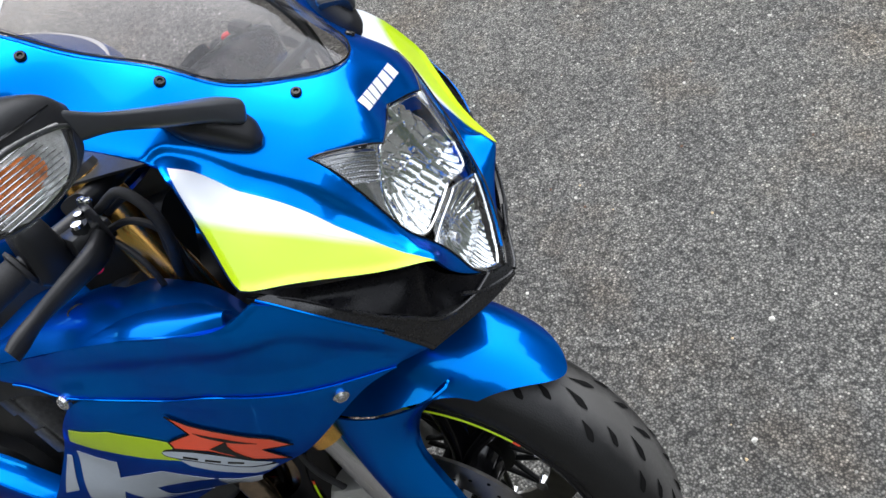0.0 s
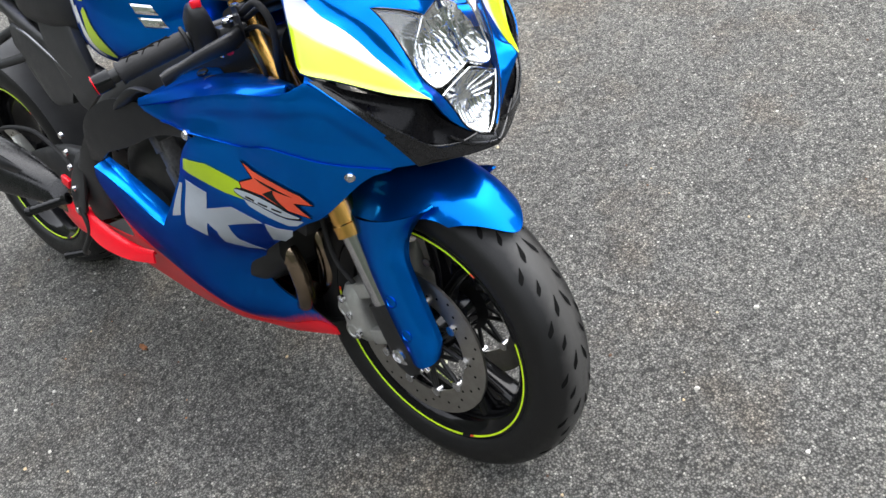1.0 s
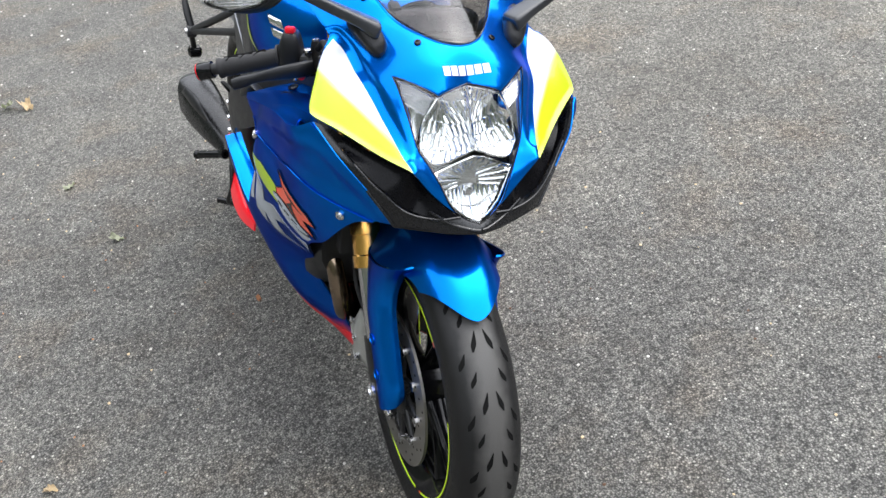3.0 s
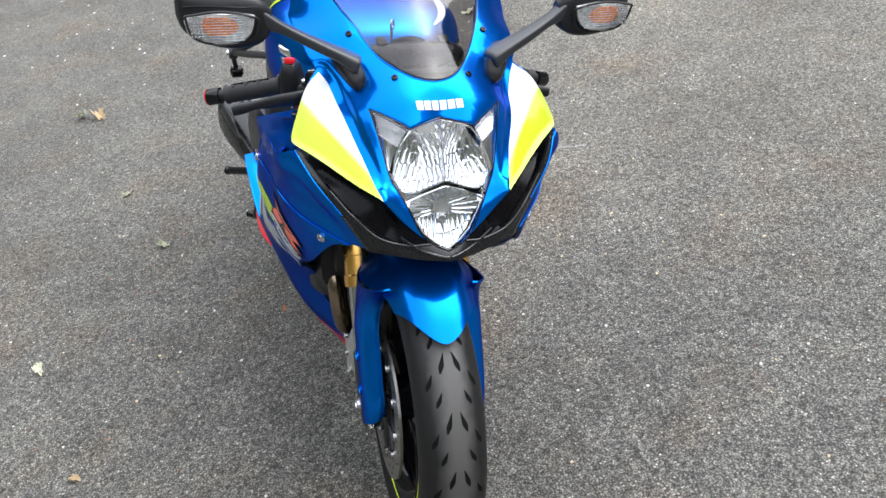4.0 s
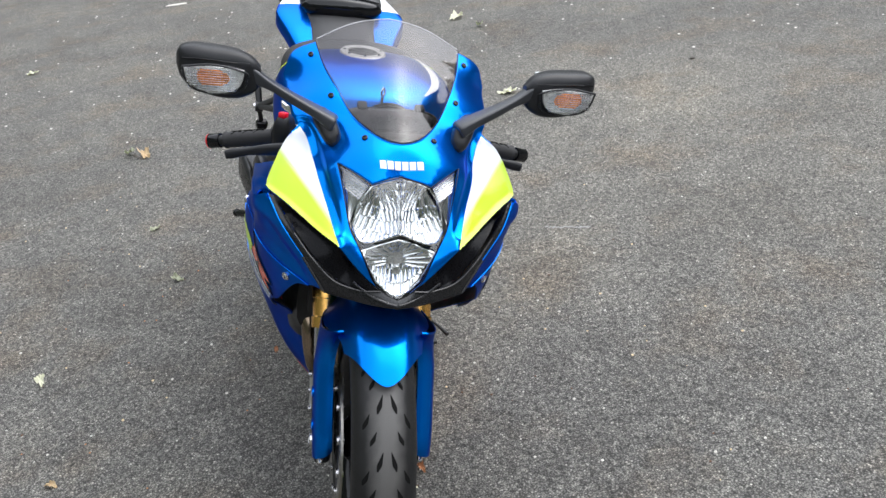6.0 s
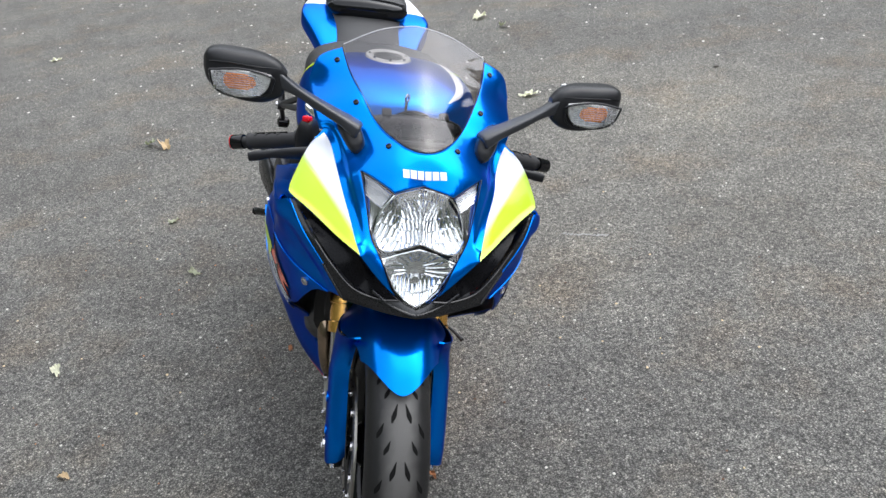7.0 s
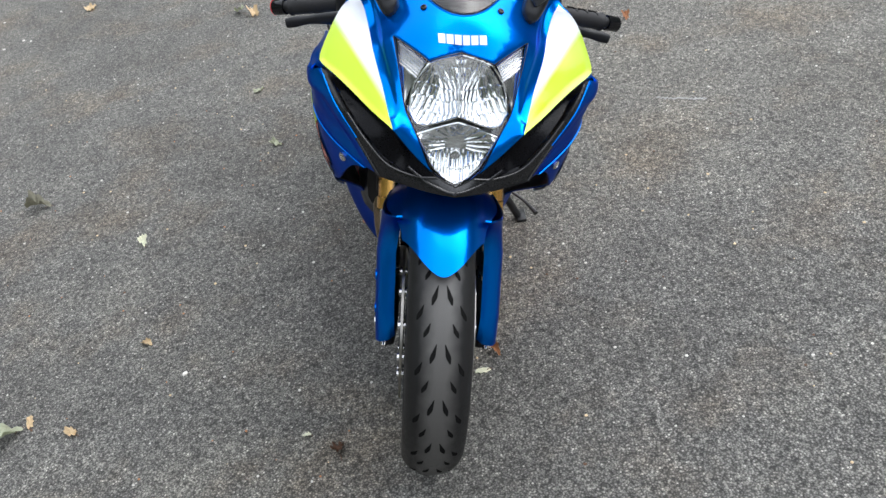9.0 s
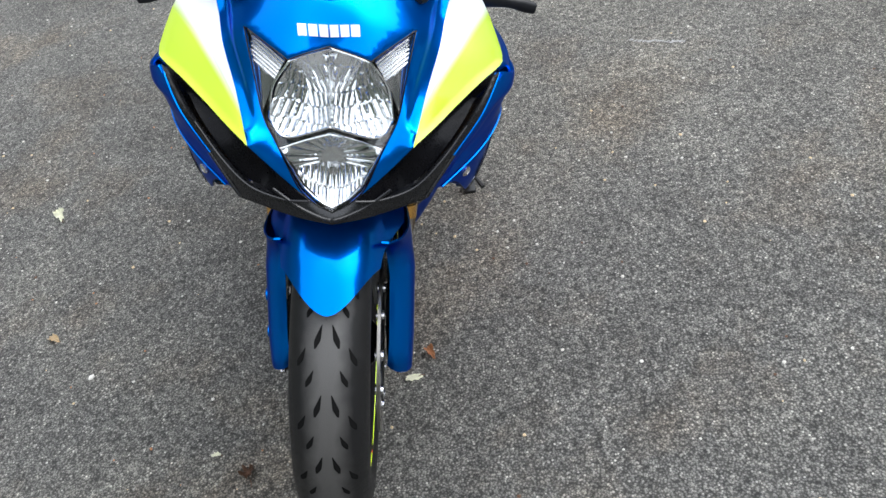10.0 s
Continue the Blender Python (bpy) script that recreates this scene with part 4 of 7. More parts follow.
def film(outline, mat, name, label="", lined=False, lift=0.0012):
    for k, low in enumerate(lowers):
        bm = panel(SIDE_FORM, outline, 0.010, 0.0005, lift, 0.0)
        ob = part(name, mirrored(bm) if k == 0 else bm, mat, low, label)
        if lined:
            ring = []
            for seg in outline:
                a, b = (np.array(q, float) for q in (seg[0], seg[-1]))
                ring += [a + (b - a) * j / 4 for j in range(4)]
            pos, _ = SIDE_FORM.place(SIDE_FORM.flat(ring), lift)
            line = tube([*pos, pos[0]], 0.0010, 1, 6)
            part("black_outline", mirrored(line) if k == 0 else line, GLOSS, ob)


def poly(*xz):
    p = [(x, 0.25, z) for x, z in xz]
    return [[p[k], p[(k + 1) % len(p)]] for k in range(len(p))]


film(poly((-0.283, 0.687), (-0.231, 0.689), (-0.196, 0.676), (-0.166, 0.663), (-0.172, 0.655), (-0.184, 0.653), (-0.186, 0.645), (-0.172, 0.634), (-0.209, 0.640), (-0.250, 0.652), (-0.300, 0.662)), LIME, "lime_flash", "lime flash", False, 0.0014)
film(poly((-0.172, 0.634), (-0.149, 0.628), (-0.130, 0.617), (-0.106, 0.604), (-0.080, 0.602), (-0.095, 0.591), (-0.111, 0.589), (-0.136, 0.604), (-0.166, 0.622)), GREY, "grey_swoosh", "light grey swoosh")
film(poly((-0.311, 0.637), (-0.258, 0.627), (-0.281, 0.587), (-0.211, 0.610), (-0.160, 0.586), (-0.254, 0.556), (-0.264, 0.513), (-0.260, 0.492), (-0.250, 0.474), (-0.280, 0.478), (-0.303, 0.497), (-0.289, 0.533), (-0.297, 0.553), (-0.326, 0.511), (-0.360, 0.532)), GREY, "grey_block", "large light grey printed shape")
film(poly((-0.333, 0.626), (-0.327, 0.625), (-0.362, 0.553), (-0.386, 0.546)), GREY, "grey_block")
film(poly((-0.155, 0.586), (-0.138, 0.578), (-0.111, 0.577), (-0.122, 0.560), (-0.158, 0.533), (-0.186, 0.530)), GREY, "grey_block")
film(poly((-0.157, 0.706), (-0.135, 0.693), (-0.099, 0.680), (-0.061, 0.660), (-0.048, 0.640), (-0.077, 0.642), (-0.062, 0.612), (-0.094, 0.625), (-0.131, 0.649), (-0.168, 0.656), (-0.170, 0.667), (-0.141, 0.678), (-0.148, 0.690)), ORANGE, "orange_flash", "orange-red jagged flash with a black outline", True, 0.0020)
film(poly((-0.136, 0.680), (-0.107, 0.670), (-0.077, 0.655), (-0.107, 0.664), (-0.128, 0.674)), GLOSS, "black_slit", "", False, 0.0027)
film(poly((-0.106, 0.664), (-0.129, 0.653), (-0.111, 0.640), (-0.100, 0.628), (-0.094, 0.626), (-0.106, 0.646), (-0.108, 0.656)), GLOSS, "black_slit", "", False, 0.0027)
BADGE = [(-0.187, 0.650), (-0.176, 0.655), (-0.145, 0.649), (-0.118, 0.638), (-0.096, 0.622), (-0.080, 0.607), (-0.104, 0.607), (-0.128, 0.619), (-0.154, 0.631), (-0.182, 0.642)]
film([[(x, 0.25, z) for x, z in [*BADGE, BADGE[0]]]], GLOSS, "outline_badge", "black-edged slim oval badge", False, 0.0018)
bx, bz = np.mean(BADGE, axis=0)
film([[(x + (bx - x) * 0.05 - (bx - x) * 0.02, 0.25, z + (bz - z) * 0.05 + (0.0022 if z < 0.655 - (x + 0.187) * 0.42 else -0.0022)) for x, z in [*BADGE, BADGE[0]]]], GREY, "badge_fill", "", False, 0.0022)
for u in (0.18, 0.40, 0.62):
    x0, z0 = -0.182 + 0.098 * u, 0.6475 - 0.036 * u
    film(poly((x0, z0 + 0.0022), (x0 + 0.015, z0 - 0.0035), (x0 + 0.013, z0 - 0.0065), (x0 - 0.002, z0 - 0.0012)), GLOSS, "badge_bar", "", False, 0.0026)

# fairing bolts
for x, y, z in ((0.017, 0.188, 0.695), (-0.262, 0.264, 0.731)):
    for low, s in zip(lowers, (-1, 1)):
        pos, nrm = SIDE_FORM.place(SIDE_FORM.flat([(x, y, z)]), 0.0)
        c, nn = pos[0] * (1, s, 1), nrm[0] * (1, s, 1)
        part("bolt", spin([(-0.002, 0.0085), (0.003, 0.0085), (0.0055, 0.006), (0.0055, 0.0035), (0.002, 0.003), (0.002, 0.0)], c, nn, 18), STEEL, low, "dome-headed steel bolt")

# turned-in top edge below the fairing opening
CUT = [(-0.598, 0.267, 0.594), (-0.543, 0.267, 0.578), (-0.432, 0.254, 0.509)]
both_sides("turned_edge", lambda: shell([[np.array(a) + np.array((0.002 * k, -0.034 * k, 0.010 * k - 0.004 * k * k)) for k in np.linspace(0, 1, 5)] for a in curve(CUT, 8)], 0.003), PAINT, bike, "turned-in blue edge of the fairing opening")

# inner top ledge of the side fairing
LEDGE_IN = [(-0.400, 0.244, 0.749), (-0.320, 0.190, 0.785), (-0.230, 0.150, 0.800), (-0.120, 0.150, 0.800), (-0.010, 0.200, 0.800)]
both_sides("inner_ledge", lambda: shell([[np.array(a) * (1 - k) + np.array(b) * k + (0, 0, 0.012 * math.sin(k * math.pi)) for k in np.linspace(0, 1, 7)] for a, b in zip(curve(UPPER_TOP, 6), curve(LEDGE_IN, 6))], 0.003), PAINT, bike, "metallic blue inner ledge of the fairing")

for s in (-1, 1):
    part("oval_slot", spin([(0.0, 0.0105), (0.003, 0.0098), (0.0035, 0.008), (0.0012, 0.0068), (0.0008, 0.0)], (-0.243, s * 0.208, 0.8065), (0, s * 0.12, 1), 24), MATT, bike, "black-edged oval slot in the fairing ledge")

# ---- wheels ----
FC, RC = (0.0, 0.0, 0.3044), (-1.385, 0.0, 0.3176)


def tyre_profile(width, outer, bead, crown):
    """A rounded tyre section as (across, radius)."""
    pts = [(-0.36 * width, bead), (-0.46 * width, bead + 0.012), (-0.50 * width, outer - crown * 0.78), (-0.455 * width, outer - crown * 0.42), (-0.30 * width, outer - crown * 0.14), (-0.12 * width, outer - crown * 0.02), (0, outer)]
    pts += [(-a, r) for a, r in reversed(pts[:-1])]
    return [(p[0], p[1]) for p in curve([(a, r, 0) for a, r in pts], 4)]


def surface_at(profile, across):
    a = np.array(profile)
    up = a[np.argsort(a[:, 0])]
    up = up[up[:, 1] > a[:, 1].max() - 0.075]
    return np.interp(across, up[:, 0], up[:, 1])


def wheel(name, c, width, outer, bead, crown, label, phase=0.0):
    prof = tyre_profile(width, outer, bead, crown)
    hw = width * 0.42
    rim = part(name, spin([(-hw, bead + 0.006), (-hw - 0.002, bead + 0.001), (-hw + 0.003, bead - 0.010), (-hw + 0.014, bead - 0.022), (-hw * 0.35, bead - 0.034), (hw * 0.35, bead - 0.034), (hw - 0.014, bead - 0.022), (hw - 0.003, bead - 0.010), (hw + 0.002, bead + 0.001), (hw, bead + 0.006), (hw * 0.4, bead - 0.020), (-hw * 0.4, bead - 0.020), (-hw, bead + 0.006)], c, (0, 1, 0), 96), RIM, bike, label)
    tyre = part("tyre", spin(prof, c, (0, 1, 0), 120), RUBBER, rim, "black road tyre")
    # near-black strips laid on the tread stand for the shade in its grooves
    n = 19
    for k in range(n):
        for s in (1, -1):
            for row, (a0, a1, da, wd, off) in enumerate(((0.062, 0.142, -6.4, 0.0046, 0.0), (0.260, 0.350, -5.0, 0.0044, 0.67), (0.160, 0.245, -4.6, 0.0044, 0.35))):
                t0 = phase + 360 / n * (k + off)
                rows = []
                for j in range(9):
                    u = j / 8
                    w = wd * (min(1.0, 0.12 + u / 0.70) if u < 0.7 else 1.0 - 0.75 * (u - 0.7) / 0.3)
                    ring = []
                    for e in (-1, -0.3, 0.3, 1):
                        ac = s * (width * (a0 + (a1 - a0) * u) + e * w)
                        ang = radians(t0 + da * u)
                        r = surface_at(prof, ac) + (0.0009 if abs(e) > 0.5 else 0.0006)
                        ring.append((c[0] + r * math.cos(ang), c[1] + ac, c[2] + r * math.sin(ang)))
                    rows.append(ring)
                part("tread_groove_shade", grid(rows), SHADE_RUBBER, tyre)
    spokes = []
    for k in range(3):
        for d in (-13, 13):
            a, b = radians(120 * k + 75), radians(120 * k + 75 + d)
            pts = [(0.035, a), (0.10, a * 0.6 + b * 0.4), (bead - 0.028, b)]
            secs = []
            for i, (r, t) in enumerate(pts):
                rad, tan = np.array((math.cos(t), 0, math.sin(t))), np.array((-math.sin(t), 0, math.cos(t)))
                secs.append((np.array(c) + rad * r, tan * (0.013, 0.011, 0.015)[i], np.array((0, (0.028, 0.02, 0.026)[i], 0))))
            spokes.append(loft(secs, 5, 14, 2.6))
    part("spokes", join(*spokes), RIM, rim, "black cast three-spoke star")
    part("hub", spin([(-0.06, 0.012), (-0.06, 0.030), (-0.045, 0.046), (0.045, 0.046), (0.06, 0.030), (0.06, 0.012)], c, (0, 1, 0), 40), RIM, rim)
    for s in (1, -1):
        y = s * (hw + 0.0015)
        for a0, a1, mat in ((-20, 64, LIMELINE), (-140, -56, LIMELINE), (72, 184, LIMELINE), (64, 66.5, ORANGE), (-56, -53.5, ORANGE), (184, 186.5, ORANGE)):
            part("rim_stripe", spin([(y - s * 0.001, bead - 0.004), (y + s * 0.0005, bead - 0.0035), (y + s * 0.0005, bead - 0.0005), (y - s * 0.001, bead)], c, (0, 1, 0), 48, a0, a1), mat, rim)
    return rim


front = wheel("front_wheel", FC, 0.120, 0.3044, 0.2230, 0.062, "black cast front wheel with lime rim stripe", 14.3)
rear = wheel("rear_wheel", RC, 0.180, 0.3176, 0.2230, 0.080, "black cast rear wheel with lime rim stripe")


def brake_disc(c, y, r0, r1, parent):
    """A floating disc with drilled holes, a black carrier and rivets."""
    d = part("brake_disc", spin([(y - 0.0025, r0), (y - 0.0025, r1), (y + 0.0025, r1), (y + 0.0025, r0), (y - 0.0025, r0)], c, (0, 1, 0), 96), DISC, parent, "drilled steel brake disc")
    s = 1 if y > 0 else -1
    # raised near-black caps stand for the shade inside the drilled holes
    holes = []
    for k in range(40):
        t = 2 * math.pi * k / 40
        r = r0 + (r1 - r0) * (0.28, 0.52, 0.76, 0.52)[k % 4]
        holes.append(spin([(s * 0.0029, 0.0), (s * 0.0029, 0.0026), (0.0, 0.0026)], (c[0] + r * math.cos(t), c[1] + y, c[2] + r * math.sin(t)), (0, 1, 0), 10))
    part("drilled_hole_shade", join(*holes), SHADE_RUBBER, d)
    core = part("disc_carrier", spin([(y - 0.004, 0.035), (y - 0.004, 0.056), (y + 0.004, 0.056), (y + 0.004, 0.035)], c, (0, 1, 0), 48), MATT, d, "black disc carrier with open arms")
    for k in range(10):
        t = radians(36 * k)
        for d2 in (-14, 14):
            b = radians(36 * k + d2)
            part("carrier_arm", tube([(c[0] + 0.052 * math.cos(b), c[1] + y, c[2] + 0.052 * math.sin(b)), (c[0] + (r0 - 0.002) * math.cos(t), c[1] + y, c[2] + (r0 - 0.002) * math.sin(t))], 0.0045, 1, 8), MATT, d)
    for k in range(10):
        t = radians(36 * k)
        part("rivet", spin([(-0.007, 0.0), (-0.007, 0.0095), (0.007, 0.0095), (0.0075, 0.005), (0.0060, 0.0)], (c[0] + r0 * math.cos(t), c[1] + y, c[2] + r0 * math.sin(t)), (0, 1, 0), 14), STEEL, d)
    return d


for y in (-0.068, 0.068):
    brake_disc(FC, y, 0.108, 0.155, front)
brake_disc(RC, -0.085, 0.075, 0.110, rear)

# ---- fork ----
FD, FF = np.array((-0.403, 0, 0.915)), np.array((0.915, 0, 0.403))


def on_fork(s, p=0.0, y=0.098):
    """A place beside the right-hand fork leg: along it, ahead of it and out from the middle."""
    q = np.array(FC) + FD * s + FF * p
    return np.array((q[0], y, q[2]))


for s in (-1, 1):
    leg = part("fork_leg", tube([on_fork(-0.02, 0, s * 0.098), on_fork(0.235, 0, s * 0.098)], 0.0215, 1, 24), SLIDER, bike, "inverted fork with steel slider and gold outer tube")
    part("gold_tube", spin([(0.0, 0.020), (0.0, 0.0285), (0.022, 0.0285), (0.024, 0.0262), (0.06, 0.0262), (0.062, 0.028), (0.10, 0.028), (0.105, 0.0265), (0.42, 0.0265), (0.42, 0.0)], on_fork(0.235, 0, s * 0.098), FD, 28), GOLD, leg, "gold anodised fork tube")
    part("axle_clamp", loft([(on_fork(-0.045, 0.0, s * 0.098), FF * 0.022, (0, 0.016, 0)), (on_fork(-0.01, 0.0, s * 0.098), FF * 0.034, (0, 0.021, 0)), (on_fork(0.05, -0.004, s * 0.098), FF * 0.030, (0, 0.023, 0)), (on_fork(0.10, -0.006, s * 0.098), FF * 0.026, (0, 0.023, 0))], 4, 20, 2.6), MATT, leg, "black axle clamp")
    part("axle_nut", spin([(0.0, 0.0), (0.0, 0.015), (s * 0.006, 0.0145), (s * 0.008, 0.011), (s * 0.004, 0.010), (s * 0.004, 0.0)], on_fork(0, 0, s * 0.118), (0, 1, 0), 24), STEEL, leg)
    for p in (0.018, 0.034):
        part("pinch_bolt", spin([(0.0, 0.006), (0.008, 0.006), (0.010, 0.004), (0.010, 0.0)], on_fork(-0.035, p, s * 0.103), FF * 0.5 - FD * 0.8, 12), STEEL, leg)
    cal = part("brake_caliper", join(
        loft([(on_fork(0.02, -0.092, s * 0.085), FF * 0.020, (0, 0.020, 0)), (on_fork(0.05, -0.098, s * 0.088), FF * 0.028, (0, 0.032, 0)), (on_fork(0.105, -0.086, s * 0.088), FF * 0.030, (0, 0.033, 0)), (on_fork(0.140, -0.070, s * 0.085), FF * 0.022, (0, 0.022, 0))], 5, 22, 3.2),
        block(on_fork(0.125, -0.045, s * 0.098), (0.05, 0.022, 0.03), (0, -24, 0)), block(on_fork(0.03, -0.050, s * 0.098), (0.05, 0.022, 0.03), (0, -24, 0))), CAST, bike, "silver radial brake caliper")
    for k, f, r in ((0.052, -0.104, 0.0185), (0.098, -0.097, 0.0185)):
        part("piston_boss", spin([(s * 0.100, r + 0.004), (s * 0.117, r + 0.002), (s * 0.1215, r - 0.002), (s * 0.1225, r - 0.006), (s * 0.1205, r - 0.008), (s * 0.1205, 0.0)], on_fork(k, f, 0.0), (0, 1, 0), 24), CAST, cal)
    part("bridge", loft([(on_fork(0.03, -0.112, s * 0.070), FF * 0.006, (0, 0.020, 0)), (on_fork(0.075, -0.122, s * 0.075), FF * 0.009, (0, 0.030, 0)), (on_fork(0.120, -0.108, s * 0.070), FF * 0.006, (0, 0.020, 0))], 5, 16, 3.0), CAST, cal)
    for k in (0.045, 0.085, 0.12):
        part("caliper_bolt", spin([(0.0, 0.008), (s * 0.006, 0.008), (s * 0.007, 0.005), (s * 0.003, 0.0045), (s * 0.003, 0.0)], on_fork(k, -0.088, s * 0.119), (0, 1, 0), 14), STEEL, cal)
    part("brake_hose", tube([on_fork(0.13, -0.06, s * 0.10), on_fork(0.20, -0.07, s * 0.11), on_fork(0.30, -0.05, s * 0.105), on_fork(0.42, -0.03, s * 0.09)], 0.0045, 8, 8), GRIP, cal)

# ---- front mudguard ----
def hood(u, s):
    """Over the tyre: u runs back from the pointed tip, s across from -1 to 1; the crown ends in a crease, the sides fall to the fork covers."""
    a = abs(s)
    lead = 15.0 * a ** 1.8
    t = 54.0 + lead + u * (79.2 - lead)
    fold = glide(t, (53, 71, 82, 94, 110, 134), (1.0, 1.0, 0.83, 0.70, 0.72, 0.80))
    y = glide(t, (53, 66, 72, 82, 134), (0.066, 0.072, 0.0745, 0.074, 0.072)) * a / fold
    top = glide(t, (53, 70, 92, 134), (0.320, 0.339, 0.348, 0.345))
    fall = glide(t, (53, 66, 80, 95, 134), (0.034, 0.042, 0.046, 0.046, 0.044))
    r = top - fall * min(1.0, a / fold) ** 3.0 - max(0.0, a / fold - 1.0) * 0.085
    return (FC[0] + r * math.cos(radians(t)), math.copysign(y, s), FC[2] + r * math.sin(radians(t)))


guard = part("front_mudguard", shell([[hood(u, s) for s in np.linspace(-1, 1, 61)] for u in np.linspace(0, 1, 34)], 0.003), PAINT, bike, "metallic blue front mudguard with fork covers")
BLADE = [(0.016, 0.108), (0.024, 0.117), (0.050, 0.122), (0.078, 0.115), (0.094, 0.098), (0.096, 0.084)]


def blade(s):
    """A long cover over the fork, wider where it runs into the mudguard."""
    rows = []
    for k in np.linspace(0, 1, 26):
        along = -0.026 + 0.335 * k
        wide = glide(k, (0, 0.12, 0.55, 0.75, 0.9, 1), (0.70, 0.92, 1.0, 1.18, 1.65, 2.3))
        tuck = np.interp(k, (0, 0.6, 1), (0, 0, 0.010))
        rows.append([on_fork(along - (0.034 + 0.026 * glide(j, (0, 16, 35), (0.0, 1.0, 1.0))) * max(0.0, k - 0.5) / 0.5 + 0.020 * (1 - min(1, k * 4)) * ((j - 18) / 18) ** 2, 0.018 + 0.012 * max(0.0, k - 0.45) * max(0.0, 1 - j / 20) / 0.55 + (p[0] - 0.018) * wide, p[1] - tuck - 0.012 * max(0, 0.2 - k)) * (1, s, 1) for j, p in enumerate(curve([(a, b, 0) for a, b in BLADE], 7))])
    return shell(rows, 0.003)


for s in (-1, 1):
    part("fork_cover", blade(s), PAINT, guard, "blue blade over the fork leg")
    for c in (on_fork(0.042, 0.049, 0.1205), on_fork(0.109, 0.050, 0.1212)):
        part("cover_bolt", spin([(-0.004 * s, 0.0), (-0.004 * s, 0.0115), (0.0015 * s, 0.0120), (0.0025 * s, 0.0100), (-0.002 * s, 0.0085), (-0.002 * s, 0.005), (0.000 * s, 0.0045), (0.000 * s, 0.0)], c * (1, s, 1), (0, 1, 0), 18), PAINT, guard)

# ---- mirrors ----
def mirror(s):
    def m(bm):
        return bm if s > 0 else mirrored(bm)
    house = part("mirror", m(loft([((-0.078, 0.243, 1.044), (0.012, 0, 0), (0, 0, 0.013)), ((-0.082, 0.256, 1.043), (0.022, 0, 0), (0, 0.004, 0.030)), ((-0.090, 0.285, 1.040), (0.031, 0, 0), (0, 0.004, 0.042)), ((-0.093, 0.325, 1.042), (0.034, 0, 0), (0, 0.002, 0.043)), ((-0.095, 0.360, 1.049), (0.031, 0, 0), (0, 0, 0.037)), ((-0.096, 0.378, 1.054), (0.022, 0, 0), (0, 0, 0.027)), ((-0.096, 0.386, 1.058), (0.006, 0, 0), (0, 0, 0.011))], 6, 44, 3.8)), BLACK, bike, "black plastic mirror with built-in indicator")
    part("mirror_glass", m(plate([(-0.055, -0.026), (0.050, -0.030), (0.057, 0.0), (0.045, 0.028), (-0.045, 0.030), (-0.056, 0.01)], (-0.121, 0.318, 1.046), (-1, 0, 0), (0, 0, 1), 0.003, 0.001)), CHROME, house, "mirror glass")
    part("stalk", m(loft([((-0.033, 0.112, 0.974), (0.017, 0.004, 0), (0, -0.004, 0.009)), ((-0.035, 0.117, 0.977), (0.020, 0.004, 0), (0, -0.005, 0.011)), ((-0.040, 0.132, 0.985), (0.021, 0.003, 0), (0, -0.002, 0.011)), ((-0.045, 0.150, 0.994), (0.020, 0.002, 0), (0, 0.002, 0.011)), ((-0.054, 0.188, 1.011), (0.018, 0, 0), (0, 0.002, 0.0105)), ((-0.065, 0.225, 1.029), (0.015, 0, 0), (0, 0.002, 0.010)), ((-0.077, 0.254, 1.043), (0.017, 0, 0), (0, 0.004, 0.017))], 6, 28, 4.4)), ARM, house, "satin black mirror arm")
    part("boot", m(loft([((-0.014, 0.112, 0.943), (0.0007, 0.0047, -0.0024), (0.0022, 0.0017, 0.0038)), ((-0.022, 0.115, 0.951), (0.002, 0.0133, -0.0068), (0.0058, 0.0045, 0.0102)), ((-0.044, 0.125, 0.967), (0.0024, 0.0165, -0.0084), (0.0086, 0.0067, 0.0154)), ((-0.068, 0.136, 0.979), (0.0021, 0.0141, -0.0072), (0.0065, 0.005, 0.0115)), ((-0.086, 0.144, 0.987), (0.0007, 0.0047, -0.0024), (0.0022, 0.0017, 0.0038))], 6, 22, 2.8)), BLACK, house, "rubber mirror boot")
    ind = [(p[0] * 1.0, p[1] * 1.06 + 0.001) for p in curve([(0.051, 0.016), (0.0, 0.021), (-0.050, 0.012), (-0.053, 0.0), (-0.046, -0.017), (-0.020, -0.026), (0.025, -0.022), (0.045, -0.008), (0.051, 0.016)], 5)[:-1]]
    ring = [(-0.0515 + 0.004 * (b / 0.02), 0.321 + a * 1.02, 1.037 + b * 1.06) for a, b in ind]
    sig = part("indicator", m(plate([(-a, b) for a, b in ind], (-0.0550, 0.321, 1.037), (1, 0.12, 0.06), (0, 0, 1), 0.006, 0.0012)), SIGNAL, house, "clear-lensed indicator")
    slats = [block((-0.0510, 0.318 + 0.0012 * k, 1.017 + 0.0040 * k), (0.003, 0.088 - 0.005 * abs(k - 5), 0.0009), (0, 0, 0), 0.0003, 1) for k in range(11)]
    slats += [block((-0.0512, 0.350 + 0.005 * j, 1.024 + 0.0055 * k), (0.003, 0.0030, 0.0034), (0, 0, 20), 0.0004, 1) for j in range(4) for k in range(6)]
    part("indicator_ribs", m(join(*slats)), STEEL, sig)
